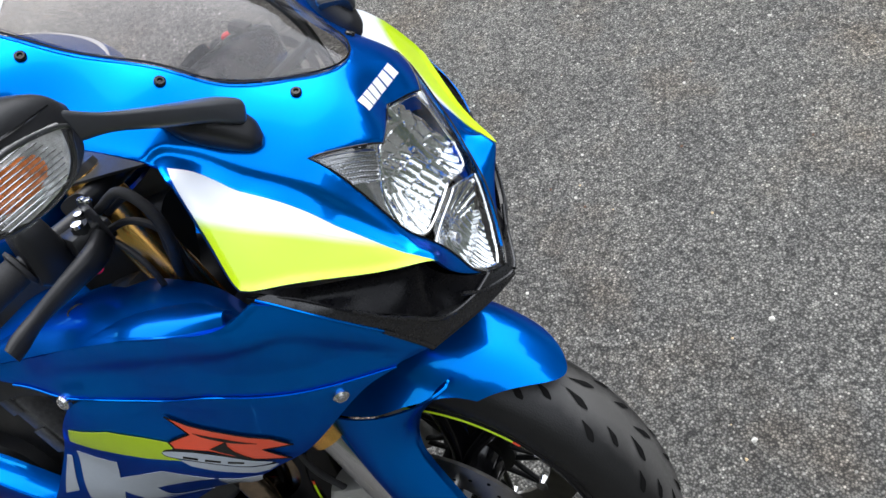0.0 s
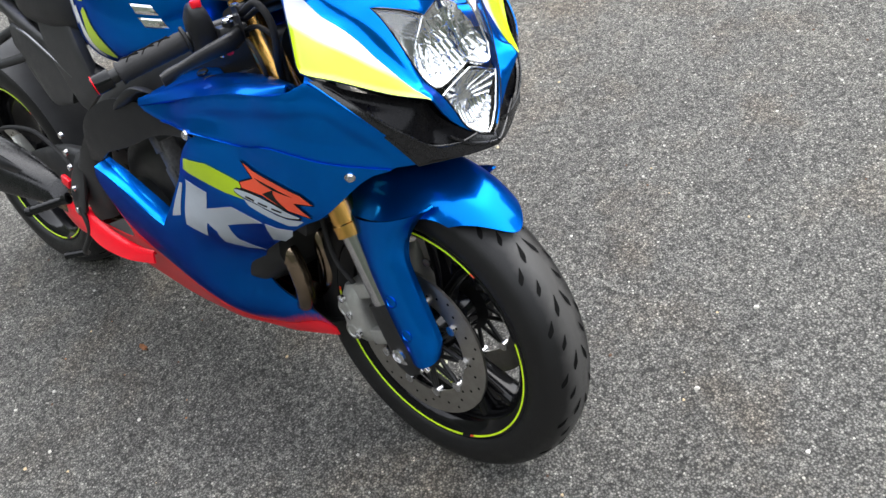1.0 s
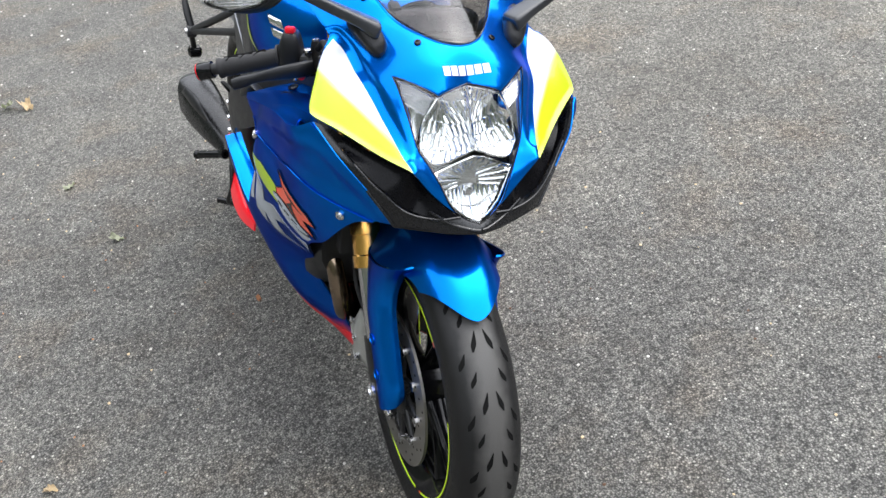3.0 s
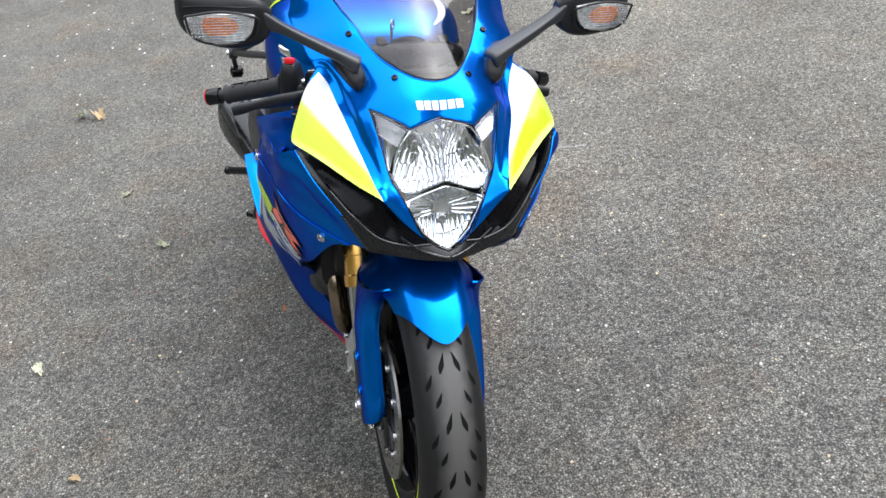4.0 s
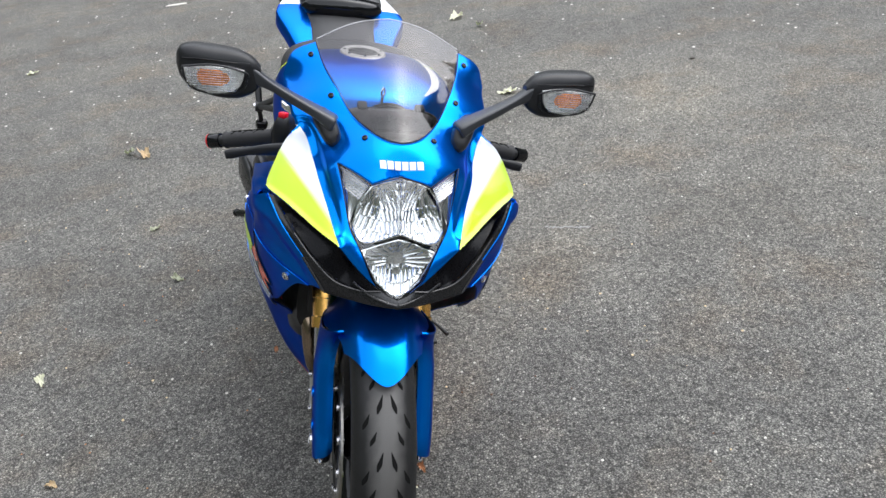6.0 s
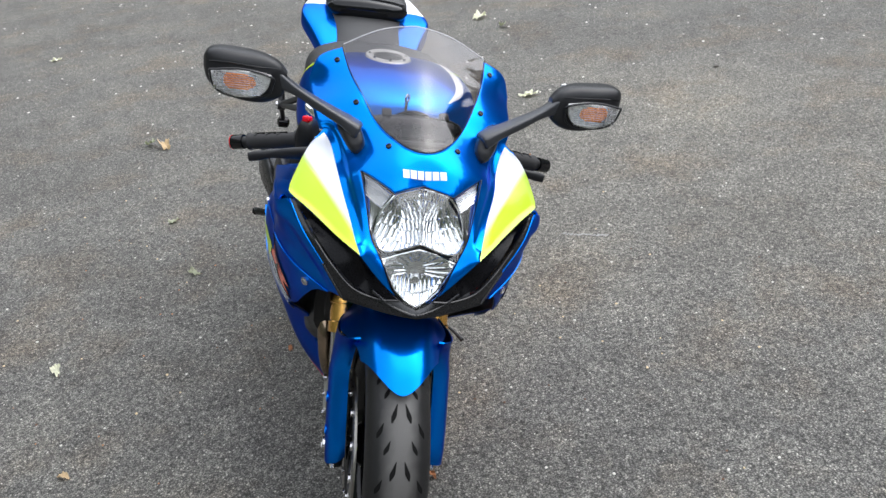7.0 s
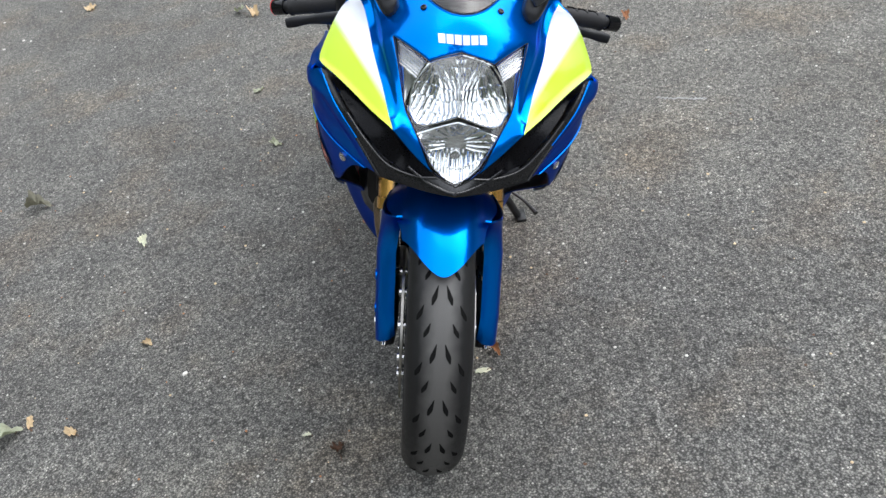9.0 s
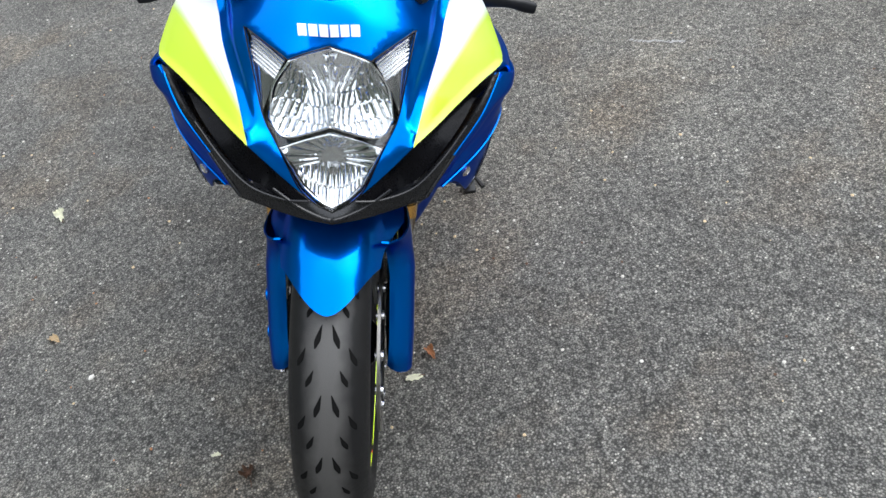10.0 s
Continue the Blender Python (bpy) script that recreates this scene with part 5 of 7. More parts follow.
    part("bulb", m(loft([((-0.054, 0.294, 1.036), (0.002, 0, 0), (0, 0, 0.004)), ((-0.0545, 0.302, 1.036), (0.003, 0, 0), (0, 0, 0.013)), ((-0.0545, 0.340, 1.039), (0.003, 0, 0), (0, 0, 0.014)), ((-0.054, 0.350, 1.040), (0.002, 0, 0), (0, 0, 0.004))], 4, 12, 2)), AMBER, sig, "amber bulb")
    lens = part("indicator_lens", m(plate([(-a, b) for a, b in ind], (-0.0470, 0.321, 1.037), (1, 0.12, 0.06), (0, 0, 1), 0.003, 0.0015)), LENS, sig, "clear ribbed lens")
    lens.visible_shadow = False
    part("bezel", m(tube([*ring, ring[0]], 0.0020, 1, 8)), BLACK, sig)
    part("seam", m(tube([(-0.062, 0.262, 1.064), (-0.0585, 0.30, 1.066), (-0.060, 0.345, 1.068), (-0.068, 0.374, 1.066)], 0.0012, 5, 6)), GLOSS, house)


for s in (-1, 1):
    mirror(s)

# ---- handlebars ----
def bar(s):
    def m(bm):
        return bm if s > 0 else mirrored(bm)
    end, inner, clamp = np.array((-0.332, 0.345, 0.831)), np.array((-0.272, 0.205, 0.868)), np.array((-0.240, 0.120, 0.880))
    d = (end - inner) / np.linalg.norm(end - inner)
    hb = part("handlebar", m(tube([clamp, inner, end - d * 0.01], 0.011, 3, 14)), MATT, bike, "black clip-on handlebar")
    g = [(0.0, 0.011), (0.002, 0.022), (0.006, 0.022), (0.008, 0.0165)]
    g += [(0.010 + 0.10 * k / 14, 0.0162 + (0.0007 if k % 2 else 0)) for k in range(15)]
    part("grip", m(spin([*g, (0.113, 0.018), (0.117, 0.018), (0.118, 0.012)], inner, d, 24)), GRIP, hb, "black rubber grip")
    chev = []
    for k in range(3):
        for e in (-1, 1):
            chev.append(tube([inner + d * (0.030 + 0.026 * k) + np.array((0.004 * e, 0.0, 0.0172)), inner + d * (0.042 + 0.026 * k) + np.array((0.0, 0.0, 0.0180)), inner + d * (0.054 + 0.026 * k) + np.array((0.010 * e, 0, 0.0150))], 0.0012, 4, 6))
    part("grip_pattern", m(join(*chev)), SHADE_RUBBER, hb)
    part("bar_end", m(spin([(0.0, 0.0), (0.0, 0.0155), (0.026, 0.0155), (0.029, 0.0140), (0.029, 0.0)], end - d * 0.027, d, 24)), GLOSS, hb, "black bar-end weight")
    part("bar_end_ring", m(spin([(0.0, 0.0135), (0.0, 0.0157), (0.0018, 0.0150), (0.0018, 0.0135)], end - d * 0.001, d, 24)), RED if s < 0 else GLOSS, hb)
    part("switch_box", m(loft([((-0.250, 0.172, 0.862), (0.020, 0.008, 0), (0, 0, 0.024)), ((-0.254, 0.180, 0.876), (0.025, 0.010, 0), (0, 0, 0.040)), ((-0.262, 0.198, 0.880), (0.026, 0.010, 0), (0, 0, 0.040)), ((-0.266, 0.207, 0.874), (0.020, 0.008, 0), (0, 0, 0.028))], 4, 20, 3.5)), BLACK, hb, "black switch housing")
    part("switch", m(block((-0.250, 0.193, 0.921), (0.020, 0.016, 0.012), (0, -12, 25), 0.003)), RED, hb, "red switch")
    lever = [(-0.200, 0.160, 0.872), (-0.190, 0.188, 0.870), (-0.196, 0.228, 0.864), (-0.206, 0.262, 0.856), (-0.208, 0.288, 0.850), (-0.207, 0.303, 0.847)]
    part("lever", m(loft([(p, ((0.012, 0.011, 0.008, 0.007, 0.0075, 0.006)[i], 0.002, 0), (0, 0.002, (0.011, 0.013, 0.011, 0.008, 0.010, 0.009)[i])) for i, p in enumerate(lever)], 6, 14, 2.6)), BLACK, hb, "black adjustable brake lever" if s < 0 else "black adjustable clutch lever")
    part("lever_perch", m(join(block((-0.222, 0.160, 0.872), (0.040, 0.045, 0.024), (0, -8, 20), 0.005), tube([(-0.215, 0.168, 0.850), (-0.215, 0.168, 0.892)], 0.009, 1, 14), block((-0.205, 0.180, 0.858), (0.016, 0.018, 0.012), (0, 0, 30), 0.003))), MATT, hb)
    part("adjuster", m(spin([(0.0, 0.0), (0.0, 0.006), (0.007, 0.006), (0.008, 0.0)], (-0.200, 0.186, 0.855), (0.8, 0.5, 0), 14)), RED, hb, "red lever adjuster")
    for x, y, z, r in ((-0.212, 0.172, 0.893, 0.006), (-0.232, 0.150, 0.889, 0.005), (-0.205, 0.196, 0.848, 0.004)):
        part("screw", m(spin([(0, 0), (0, r), (0.004, r * 0.9), (0.005, 0)], (x, y, z), (0.1, 0.1, 1), 12)), STEEL, hb)
    part("cable", m(tube([(-0.205, 0.155, 0.872), (-0.165, 0.150, 0.885), (-0.140, 0.140, 0.862), (-0.150, 0.125, 0.80), (-0.17, 0.10, 0.74)], 0.004, 8, 8)), GRIP, hb)
    part("cable", m(tube([(-0.235, 0.145, 0.865), (-0.170, 0.165, 0.860), (-0.150, 0.165, 0.82), (-0.19, 0.14, 0.76)], 0.0035, 8, 8)), GRIP, hb)
    box = part("master_cylinder", m(loft([((-0.218, 0.150, 0.884), (0.014, 0.006, 0), (0, 0.002, 0.016)), ((-0.206, 0.156, 0.890), (0.022, 0.010, 0), (0, 0.003, 0.024)), ((-0.190, 0.164, 0.896), (0.020, 0.010, 0), (0, 0.003, 0.024)), ((-0.180, 0.169, 0.899), (0.012, 0.006, 0), (0, 0.002, 0.015))], 5, 20, 3.4)), BLACK, hb, "black master cylinder")
    for k in range(2):
        part("lid_screw", m(spin([(0, 0), (0, 0.0045), (0.003, 0.004), (0.0035, 0)], (-0.206 + 0.018 * k, 0.157 + 0.008 * k, 0.9135 + 0.005 * k), (0, 0, 1), 12)), STEEL, box)
    part("hose", m(tube([(-0.186, 0.160, 0.905), (-0.150, 0.158, 0.925), (-0.120, 0.160, 0.905), (-0.118, 0.158, 0.870), (-0.142, 0.145, 0.825), (-0.175, 0.115, 0.775)], 0.0055, 8, 10)), GRIP, hb, "black brake hose" if s < 0 else "black clutch cable")
    part("hose", m(tube([(-0.190, 0.150, 0.895), (-0.155, 0.146, 0.912), (-0.132, 0.150, 0.885), (-0.140, 0.146, 0.845), (-0.165, 0.125, 0.790)], 0.0045, 8, 10)), GRIP, hb)


for s in (-1, 1):
    bar(s)
    part("inner_shield", join(block((-0.215, s * 0.160, 0.790), (0.050, 0.030, 0.040), (0, -20, 0), 0.008), block((-0.228, s * 0.163, 0.780), (0.02, 0.014, 0.010), (0, -10, 20), 0.002)), BLACK, bike, "black steering stop shield")
    part("fork_cap", spin([(0.0, 0.0), (0.0, 0.024), (0.012, 0.022), (0.014, 0.012), (0.018, 0.012), (0.018, 0.0)], on_fork(0.652, 0, s * 0.098), FD, 24), MATT, bike)
yoke = part("top_yoke", join(loft([(on_fork(0.635, 0, -0.13), FF * 0.026, FD * 0.012), (on_fork(0.635, 0, -0.098), FF * 0.036, FD * 0.014), (on_fork(0.635, -0.03, 0), FF * 0.045, FD * 0.014), (on_fork(0.635, 0, 0.098), FF * 0.036, FD * 0.014), (on_fork(0.635, 0, 0.13), FF * 0.026, FD * 0.012)], 6, 20, 3.0), loft([(on_fork(0.40, 0, -0.13), FF * 0.026, FD * 0.018), (on_fork(0.40, 0, -0.098), FF * 0.036, FD * 0.02), (on_fork(0.40, -0.03, 0), FF * 0.045, FD * 0.02), (on_fork(0.40, 0, 0.098), FF * 0.036, FD * 0.02), (on_fork(0.40, 0, 0.13), FF * 0.026, FD * 0.018)], 6, 20, 3.0)), MATT, bike, "black fork clamps")
part("stem_nut", spin([(0, 0.0), (0, 0.018), (0.012, 0.016), (0.014, 0.008), (0.006, 0.0)], on_fork(0.65, -0.034, 0), FD, 6), STEEL, yoke)
part("ignition_lock", spin([(0, 0.024), (0.03, 0.022), (0.034, 0.012), (0.030, 0.010), (0.030, 0)], on_fork(0.645, -0.075, 0), FD, 24), STEEL, yoke, "steel ignition lock")
dash = part("instrument_panel", loft([((-0.085, 0, 0.940), (0, 0.070, 0), (0.006, 0, 0.016)), ((-0.110, 0, 0.950), (0, 0.092, 0), (0.014, 0, 0.032)), ((-0.145, 0, 0.950), (0, 0.092, 0), (0.014, 0, 0.032)), ((-0.165, 0, 0.940), (0, 0.075, 0), (0.006, 0, 0.018))], 5, 26, 3.5), SHEEN, bike, "black instrument cluster behind the screen")
part("dial", spin([(0.0, 0.0), (0.0, 0.040), (0.004, 0.042), (0.006, 0.038), (0.004, 0.036), (0.004, 0.0)], (-0.164, 0.0, 0.953), (-0.8, 0, 0.6), 36), GLOSS, dash, "round dark dial")
part("dial_arc", tube([(-0.122, -0.042, 0.975), (-0.108, -0.015, 0.9815), (-0.108, 0.015, 0.9815), (-0.122, 0.042, 0.975)], 0.0010, 6, 6), CAP, dash, "pale edge of the cluster")
part("cluster_lug", join(*[block((-0.120, y, 0.985), (0.022, 0.018, 0.012), (0, 20, 0), 0.003) for y in (-0.055, 0.055)]), MATT, dash)
# added black sheet, hides the bright tank front in the dark behind the screen
part("cockpit_blackout", shell([[(x, w * k, z + 0.006 * (1 - k * k)) for k in np.linspace(-1, 1, 9)] for x, w, z in ((-0.130, 0.105, 0.925), (-0.200, 0.120, 0.918), (-0.270, 0.125, 0.905), (-0.335, 0.110, 0.896))], 0.003), MATT, bike, "added black sheet that darkens the space round the steering head")
part("key", join(spin([(0.0, 0.011), (0.003, 0.011), (0.003, 0.006), (0.0, 0.006)], (-0.318, 0.012, 0.962), (0.5, 0.8, 0), 20), block((-0.318, 0.012, 0.944), (0.003, 0.007, 0.026), (0, 0, 30), 0.001)), STEEL, bike, "steel ignition key with its ring")
# added dark sheet under the nose, blocks sky light above the mudguard
part("under_nose_blocker", shell([[(x, w * k, z - 0.010 * k * k) for k in np.linspace(-1, 1, 11)] for x, w, z in ((0.120, 0.060, 0.712), (0.060, 0.115, 0.712), (-0.020, 0.140, 0.706), (-0.110, 0.150, 0.700), (-0.200, 0.150, 0.690))], 0.003), MATT, bike, "added black sheet under the nose that keeps sky off the mudguard")
part("screen_bracket", join(tube([(-0.02, -0.05, 0.93), (-0.08, -0.10, 0.975), (-0.17, -0.13, 1.03)], 0.006, 6, 8), tube([(-0.02, 0.05, 0.93), (-0.08, 0.10, 0.975), (-0.17, 0.13, 1.03)], 0.006, 6, 8), tube([(-0.06, -0.09, 0.95), (-0.06, 0.09, 0.95)], 0.006, 1, 8)), MATT, bike)
# dark inner shell that closes the nose from behind
part("inner_cowl", loft([((0.045, 0, 0.84), (0, 0.05, 0), (-0.03, 0, 0.05)), ((0.01, 0, 0.84), (0, 0.085, 0), (-0.03, 0, 0.08)), ((-0.06, 0, 0.85), (0, 0.11, 0), (-0.02, 0, 0.085)), ((-0.10, 0, 0.84), (0, 0.09, 0), (-0.01, 0, 0.06))], 5, 22, 3.0), MATT, bike, "black inner cowl behind the headlight")

# ---- tank ----
TANK = ((-0.325, 0.865, 0.060, 0.045), (-0.350, 0.872, 0.120, 0.072), (-0.410, 0.872, 0.178, 0.100), (-0.500, 0.868, 0.207, 0.118), (-0.600, 0.862, 0.203, 0.124), (-0.680, 0.850, 0.172, 0.112), (-0.745, 0.835, 0.122, 0.088), (-0.790, 0.825, 0.080, 0.050))
tank = part("fuel_tank", loft([((x, 0, z), (0, w, 0), (0, 0, h)) for x, z, w, h in TANK], 7, 56, 3.0), PAINT, bike, "metallic blue fuel tank with lime and white flashes")
TANK_FINE = np.array(curve([(x, z, w, h) for x, z, w, h in TANK], 7))[::-1]


def on_tank(x, deg, s=1, lift=0.0012):
    """A place on the tank: along it and round its section from the flank (0) to the top (90)."""
    z, w, h = (np.interp(x, TANK_FINE[:, 0], TANK_FINE[:, k]) for k in (1, 2, 3))
    co, si = math.cos(radians(deg)), math.sin(radians(deg))
    return (x, s * (w + lift) * abs(co) ** (2 / 3), z + (h + lift) * math.copysign(abs(si) ** (2 / 3), si))


cap = part("filler_cap", spin([(-0.004, 0.054), (0.004, 0.054), (0.007, 0.051), (0.007, 0.036), (0.004, 0.034)], (-0.563, -0.005, 0.986), (0.06, 0, 1), 40), CAST, tank, "silver filler cap ring")
part("cap_lid", spin([(0.0, 0.036), (0.006, 0.034), (0.008, 0.028), (0.006, 0.0)], (-0.563, -0.005, 0.985), (0.06, 0, 1), 36), MATT, cap, "dark cap lid")
for k in range(7):
    t = radians(51.4 * k)
    part("cap_bolt", spin([(0.006, 0.0), (0.006, 0.004), (0.009, 0.0035), (0.009, 0.0)], (-0.563 + 0.044 * math.cos(t), -0.005 + 0.044 * math.sin(t), 0.986), (0.06, 0, 1), 10), STEEL, cap)


def tank_flash(line, name, mat, label, sides=(1, -1)):
    """A painted band along a line of (place along, degrees round, half width)."""
    fine = curve(line, 10)
    for s in sides:
        rows = []
        for i, p in enumerate(fine):
            d = fine[min(i + 1, len(fine) - 1)] - fine[max(i - 1, 0)]
            d = np.array((d[0], radians(d[1]) * 0.15))
            side = np.array((-d[1], d[0])) / (np.linalg.norm(d) + 1e-9)
            rows.append([on_tank(p[0] + side[0] * p[2] * e, p[1] + math.degrees(side[1] * p[2] * e / 0.15), s) for e in np.linspace(-1, 1, 7)])
        part(name, grid(rows), mat, tank, label)


tank_flash([(-0.525, 58, 0.003), (-0.556, 42, 0.009), (-0.575, 22, 0.011), (-0.577, 6, 0.011)], "lime_flash", LIME, "lime flash")
tank_flash([(-0.576, 2, 0.008), (-0.566, -9, 0.019), (-0.546, -20, 0.018), (-0.530, -28, 0.005)], "lime_flash", LIME, "lime flash")
tank_flash([(-0.592, 46, 0.003), (-0.618, 28, 0.009), (-0.622, 10, 0.012), (-0.616, -2, 0.008)], "white_flash", WHITE, "white flash")
tank_flash([(-0.604, 3, 0.004), (-0.598, -8, 0.010), (-0.584, -20, 0.008), (-0.566, -28, 0.003)], "white_flash", WHITE, "white flash")
tank_flash([(-0.62, 66, 0.004), (-0.55, 57, 0.011), (-0.48, 50, 0.014), (-0.42, 46, 0.012), (-0.375, 48, 0.003)], "shoulder_band", WHITE, "white band over the tank's left shoulder", (1,))
# two slanted chrome plates where the maker's badge sits
def flank(x, z, s, lift):
    cz, h = (np.interp(x, TANK_FINE[:, 0], TANK_FINE[:, k]) for k in (1, 3))
    q = (z - cz) / h
    return on_tank(x, math.degrees(math.asin(max(-1, min(1, math.copysign(abs(q) ** 1.5, q))))), s, lift)


for s in (1, -1):
    for x0, z0 in ((-0.408, 0.894), (-0.398, 0.871)):
        rows = []
        for k in np.linspace(0, 1, 6):
            rows.append([flank(x0 - 0.036 * e + 0.008 * k, z0 - 0.017 * k + 0.004 * e, s, 0.0035 - 0.0028 * (k in (0, 1) or e in (0, 1))) for e in np.linspace(0, 1, 9)])
        part("badge_plate", grid(rows), CHROME, tank, "chrome badge plate")

# ---- seats and tail ----
part("rider_seat", loft([((-0.676, 0, 0.864), (0, 0.120, 0), (0, 0, 0.056)), ((-0.700, 0, 0.866), (0, 0.174, 0), (0, 0, 0.088)), ((-0.76, 0, 0.866), (0, 0.188, 0), (0.004, 0, 0.097)), ((-0.82, 0, 0.867), (0, 0.188, 0), (0.006, 0, 0.096)), ((-0.885, 0, 0.861), (0, 0.179, 0), (0.008, 0, 0.089)), ((-0.955, 0, 0.843), (0, 0.146, 0), (0.008, 0, 0.060)), ((-1.02, 0, 0.856), (0, 0.115, 0), (0.012, 0, 0.050)), ((-1.12, 0, 0.915), (0, 0.098, 0), (0.015, 0, 0.034)), ((-1.205, 0, 0.955), (0, 0.110, 0), (0.012, 0, 0.024))], 7, 30, 2.8), SEATS, bike, "black vinyl rider seat")
pad = part("passenger_seat", loft([((-1.190, 0, 0.985), (0, 0.095, 0), (0.0, 0, 0.020)), ((-1.205, 0, 0.988), (0, 0.122, 0), (0.0, 0, 0.034)), ((-1.29, 0, 1.003), (0, 0.120, 0), (0.004, 0, 0.040)), ((-1.40, 0, 1.020), (0, 0.098, 0), (0.004, 0, 0.040)), ((-1.49, 0, 1.034), (0, 0.066, 0), (0.0, 0, 0.030)), ((-1.54, 0, 1.038), (0, 0.030, 0), (0, 0, 0.013))], 7, 32, 2.8), SEATS, bike, "black vinyl passenger pad")
part("pad_piping", tube([(-1.186, -0.112, 1.006), (-1.183, -0.06, 1.014), (-1.182, 0, 1.016), (-1.183, 0.06, 1.014), (-1.186, 0.112, 1.006)], 0.003, 6, 8), GLOSS, pad)
part("pad_front", loft([((-1.182, -0.120, 0.984), (0.006, 0, 0), (0, 0, 0.006)), ((-1.172, -0.09, 0.982), (0.016, 0, 0), (0, 0, 0.024)), ((-1.166, 0, 0.982), (0.020, 0, 0), (0, 0, 0.032)), ((-1.172, 0.09, 0.982), (0.016, 0, 0), (0, 0, 0.024)), ((-1.182, 0.120, 0.984), (0.006, 0, 0), (0, 0, 0.006))], 6, 20, 2.2), GLOSS, pad, "glossy black bolster in front of the pad")
tail = part("tail_cowl", loft([((-0.865, 0, 0.800), (0, 0.090, 0), (0, 0, 0.020)), ((-0.90, 0, 0.826), (0, 0.106, 0), (0, 0, 0.026)), ((-1.00, 0, 0.857), (0, 0.128, 0), (0, 0, 0.028)), ((-1.10, 0, 0.898), (0, 0.160, 0), (0, 0, 0.029)), ((-1.19, 0, 0.932), (0, 0.192, 0), (0, 0, 0.030)), ((-1.235, 0, 0.946), (0, 0.190, 0), (0, 0, 0.030))], 7, 56, 7.0), PAINT, bike, "metallic blue tail fairing")
part("white_tail_panel", loft([((-1.236, 0, 0.946), (0, 0.189, 0), (0, 0, 0.030)), ((-1.28, 0, 0.958), (0, 0.172, 0), (0, 0, 0.032)), ((-1.33, 0, 0.970), (0, 0.153, 0), (0, 0, 0.034))], 5, 56, 7.0), WHITE, tail, "white tail section")
part("lime_tail_panel", loft([((-1.331, 0, 0.970), (0, 0.152, 0), (0, 0, 0.034)), ((-1.42, 0, 0.978), (0, 0.115, 0), (0, 0, 0.044)), ((-1.52, 0, 0.998), (0, 0.070, 0), (0, 0, 0.032)), ((-1.58, 0, 1.008), (0, 0.030, 0), (0, 0, 0.016))], 5, 56, 5.0), LIME, tail, "lime tail section")
for s in (1, -1):
    for k in range(3):
        part("red_bar", block((-1.262 - 0.018 * k, s * (0.150 - 0.008 * k), 0.9785 + 0.0045 * k), (0.011, 0.016, 0.0015), (0, 14, s * 25), 0.0005, 1), ORANGE, tail)
    part("rear_indicator", loft([((-1.42, s * 0.09, 0.90), (0.008, 0, 0), (0, 0, 0.008)), ((-1.44, s * 0.14, 0.915), (0.008, 0, 0), (0, 0, 0.010)), ((-1.45, s * 0.168, 0.93), (0.012, 0, 0), (0, 0, 0.018)), ((-1.46, s * 0.178, 0.945), (0.006, 0, 0), (0, 0, 0.010))], 4, 14, 2.4), BLACK, bike, "black stalk-mounted rear indicator")
part("undertail", loft([((-0.88, 0, 0.76), (0, 0.10, 0), (0, 0, 0.04)), ((-1.1, 0, 0.80), (0, 0.12, 0), (0, 0, 0.05)), ((-1.3, 0, 0.86), (0, 0.11, 0), (0, 0, 0.04)), ((-1.5, 0, 0.93), (0, 0.06, 0), (0, 0, 0.03))], 5, 20, 3), SATIN, bike, "black undertail")

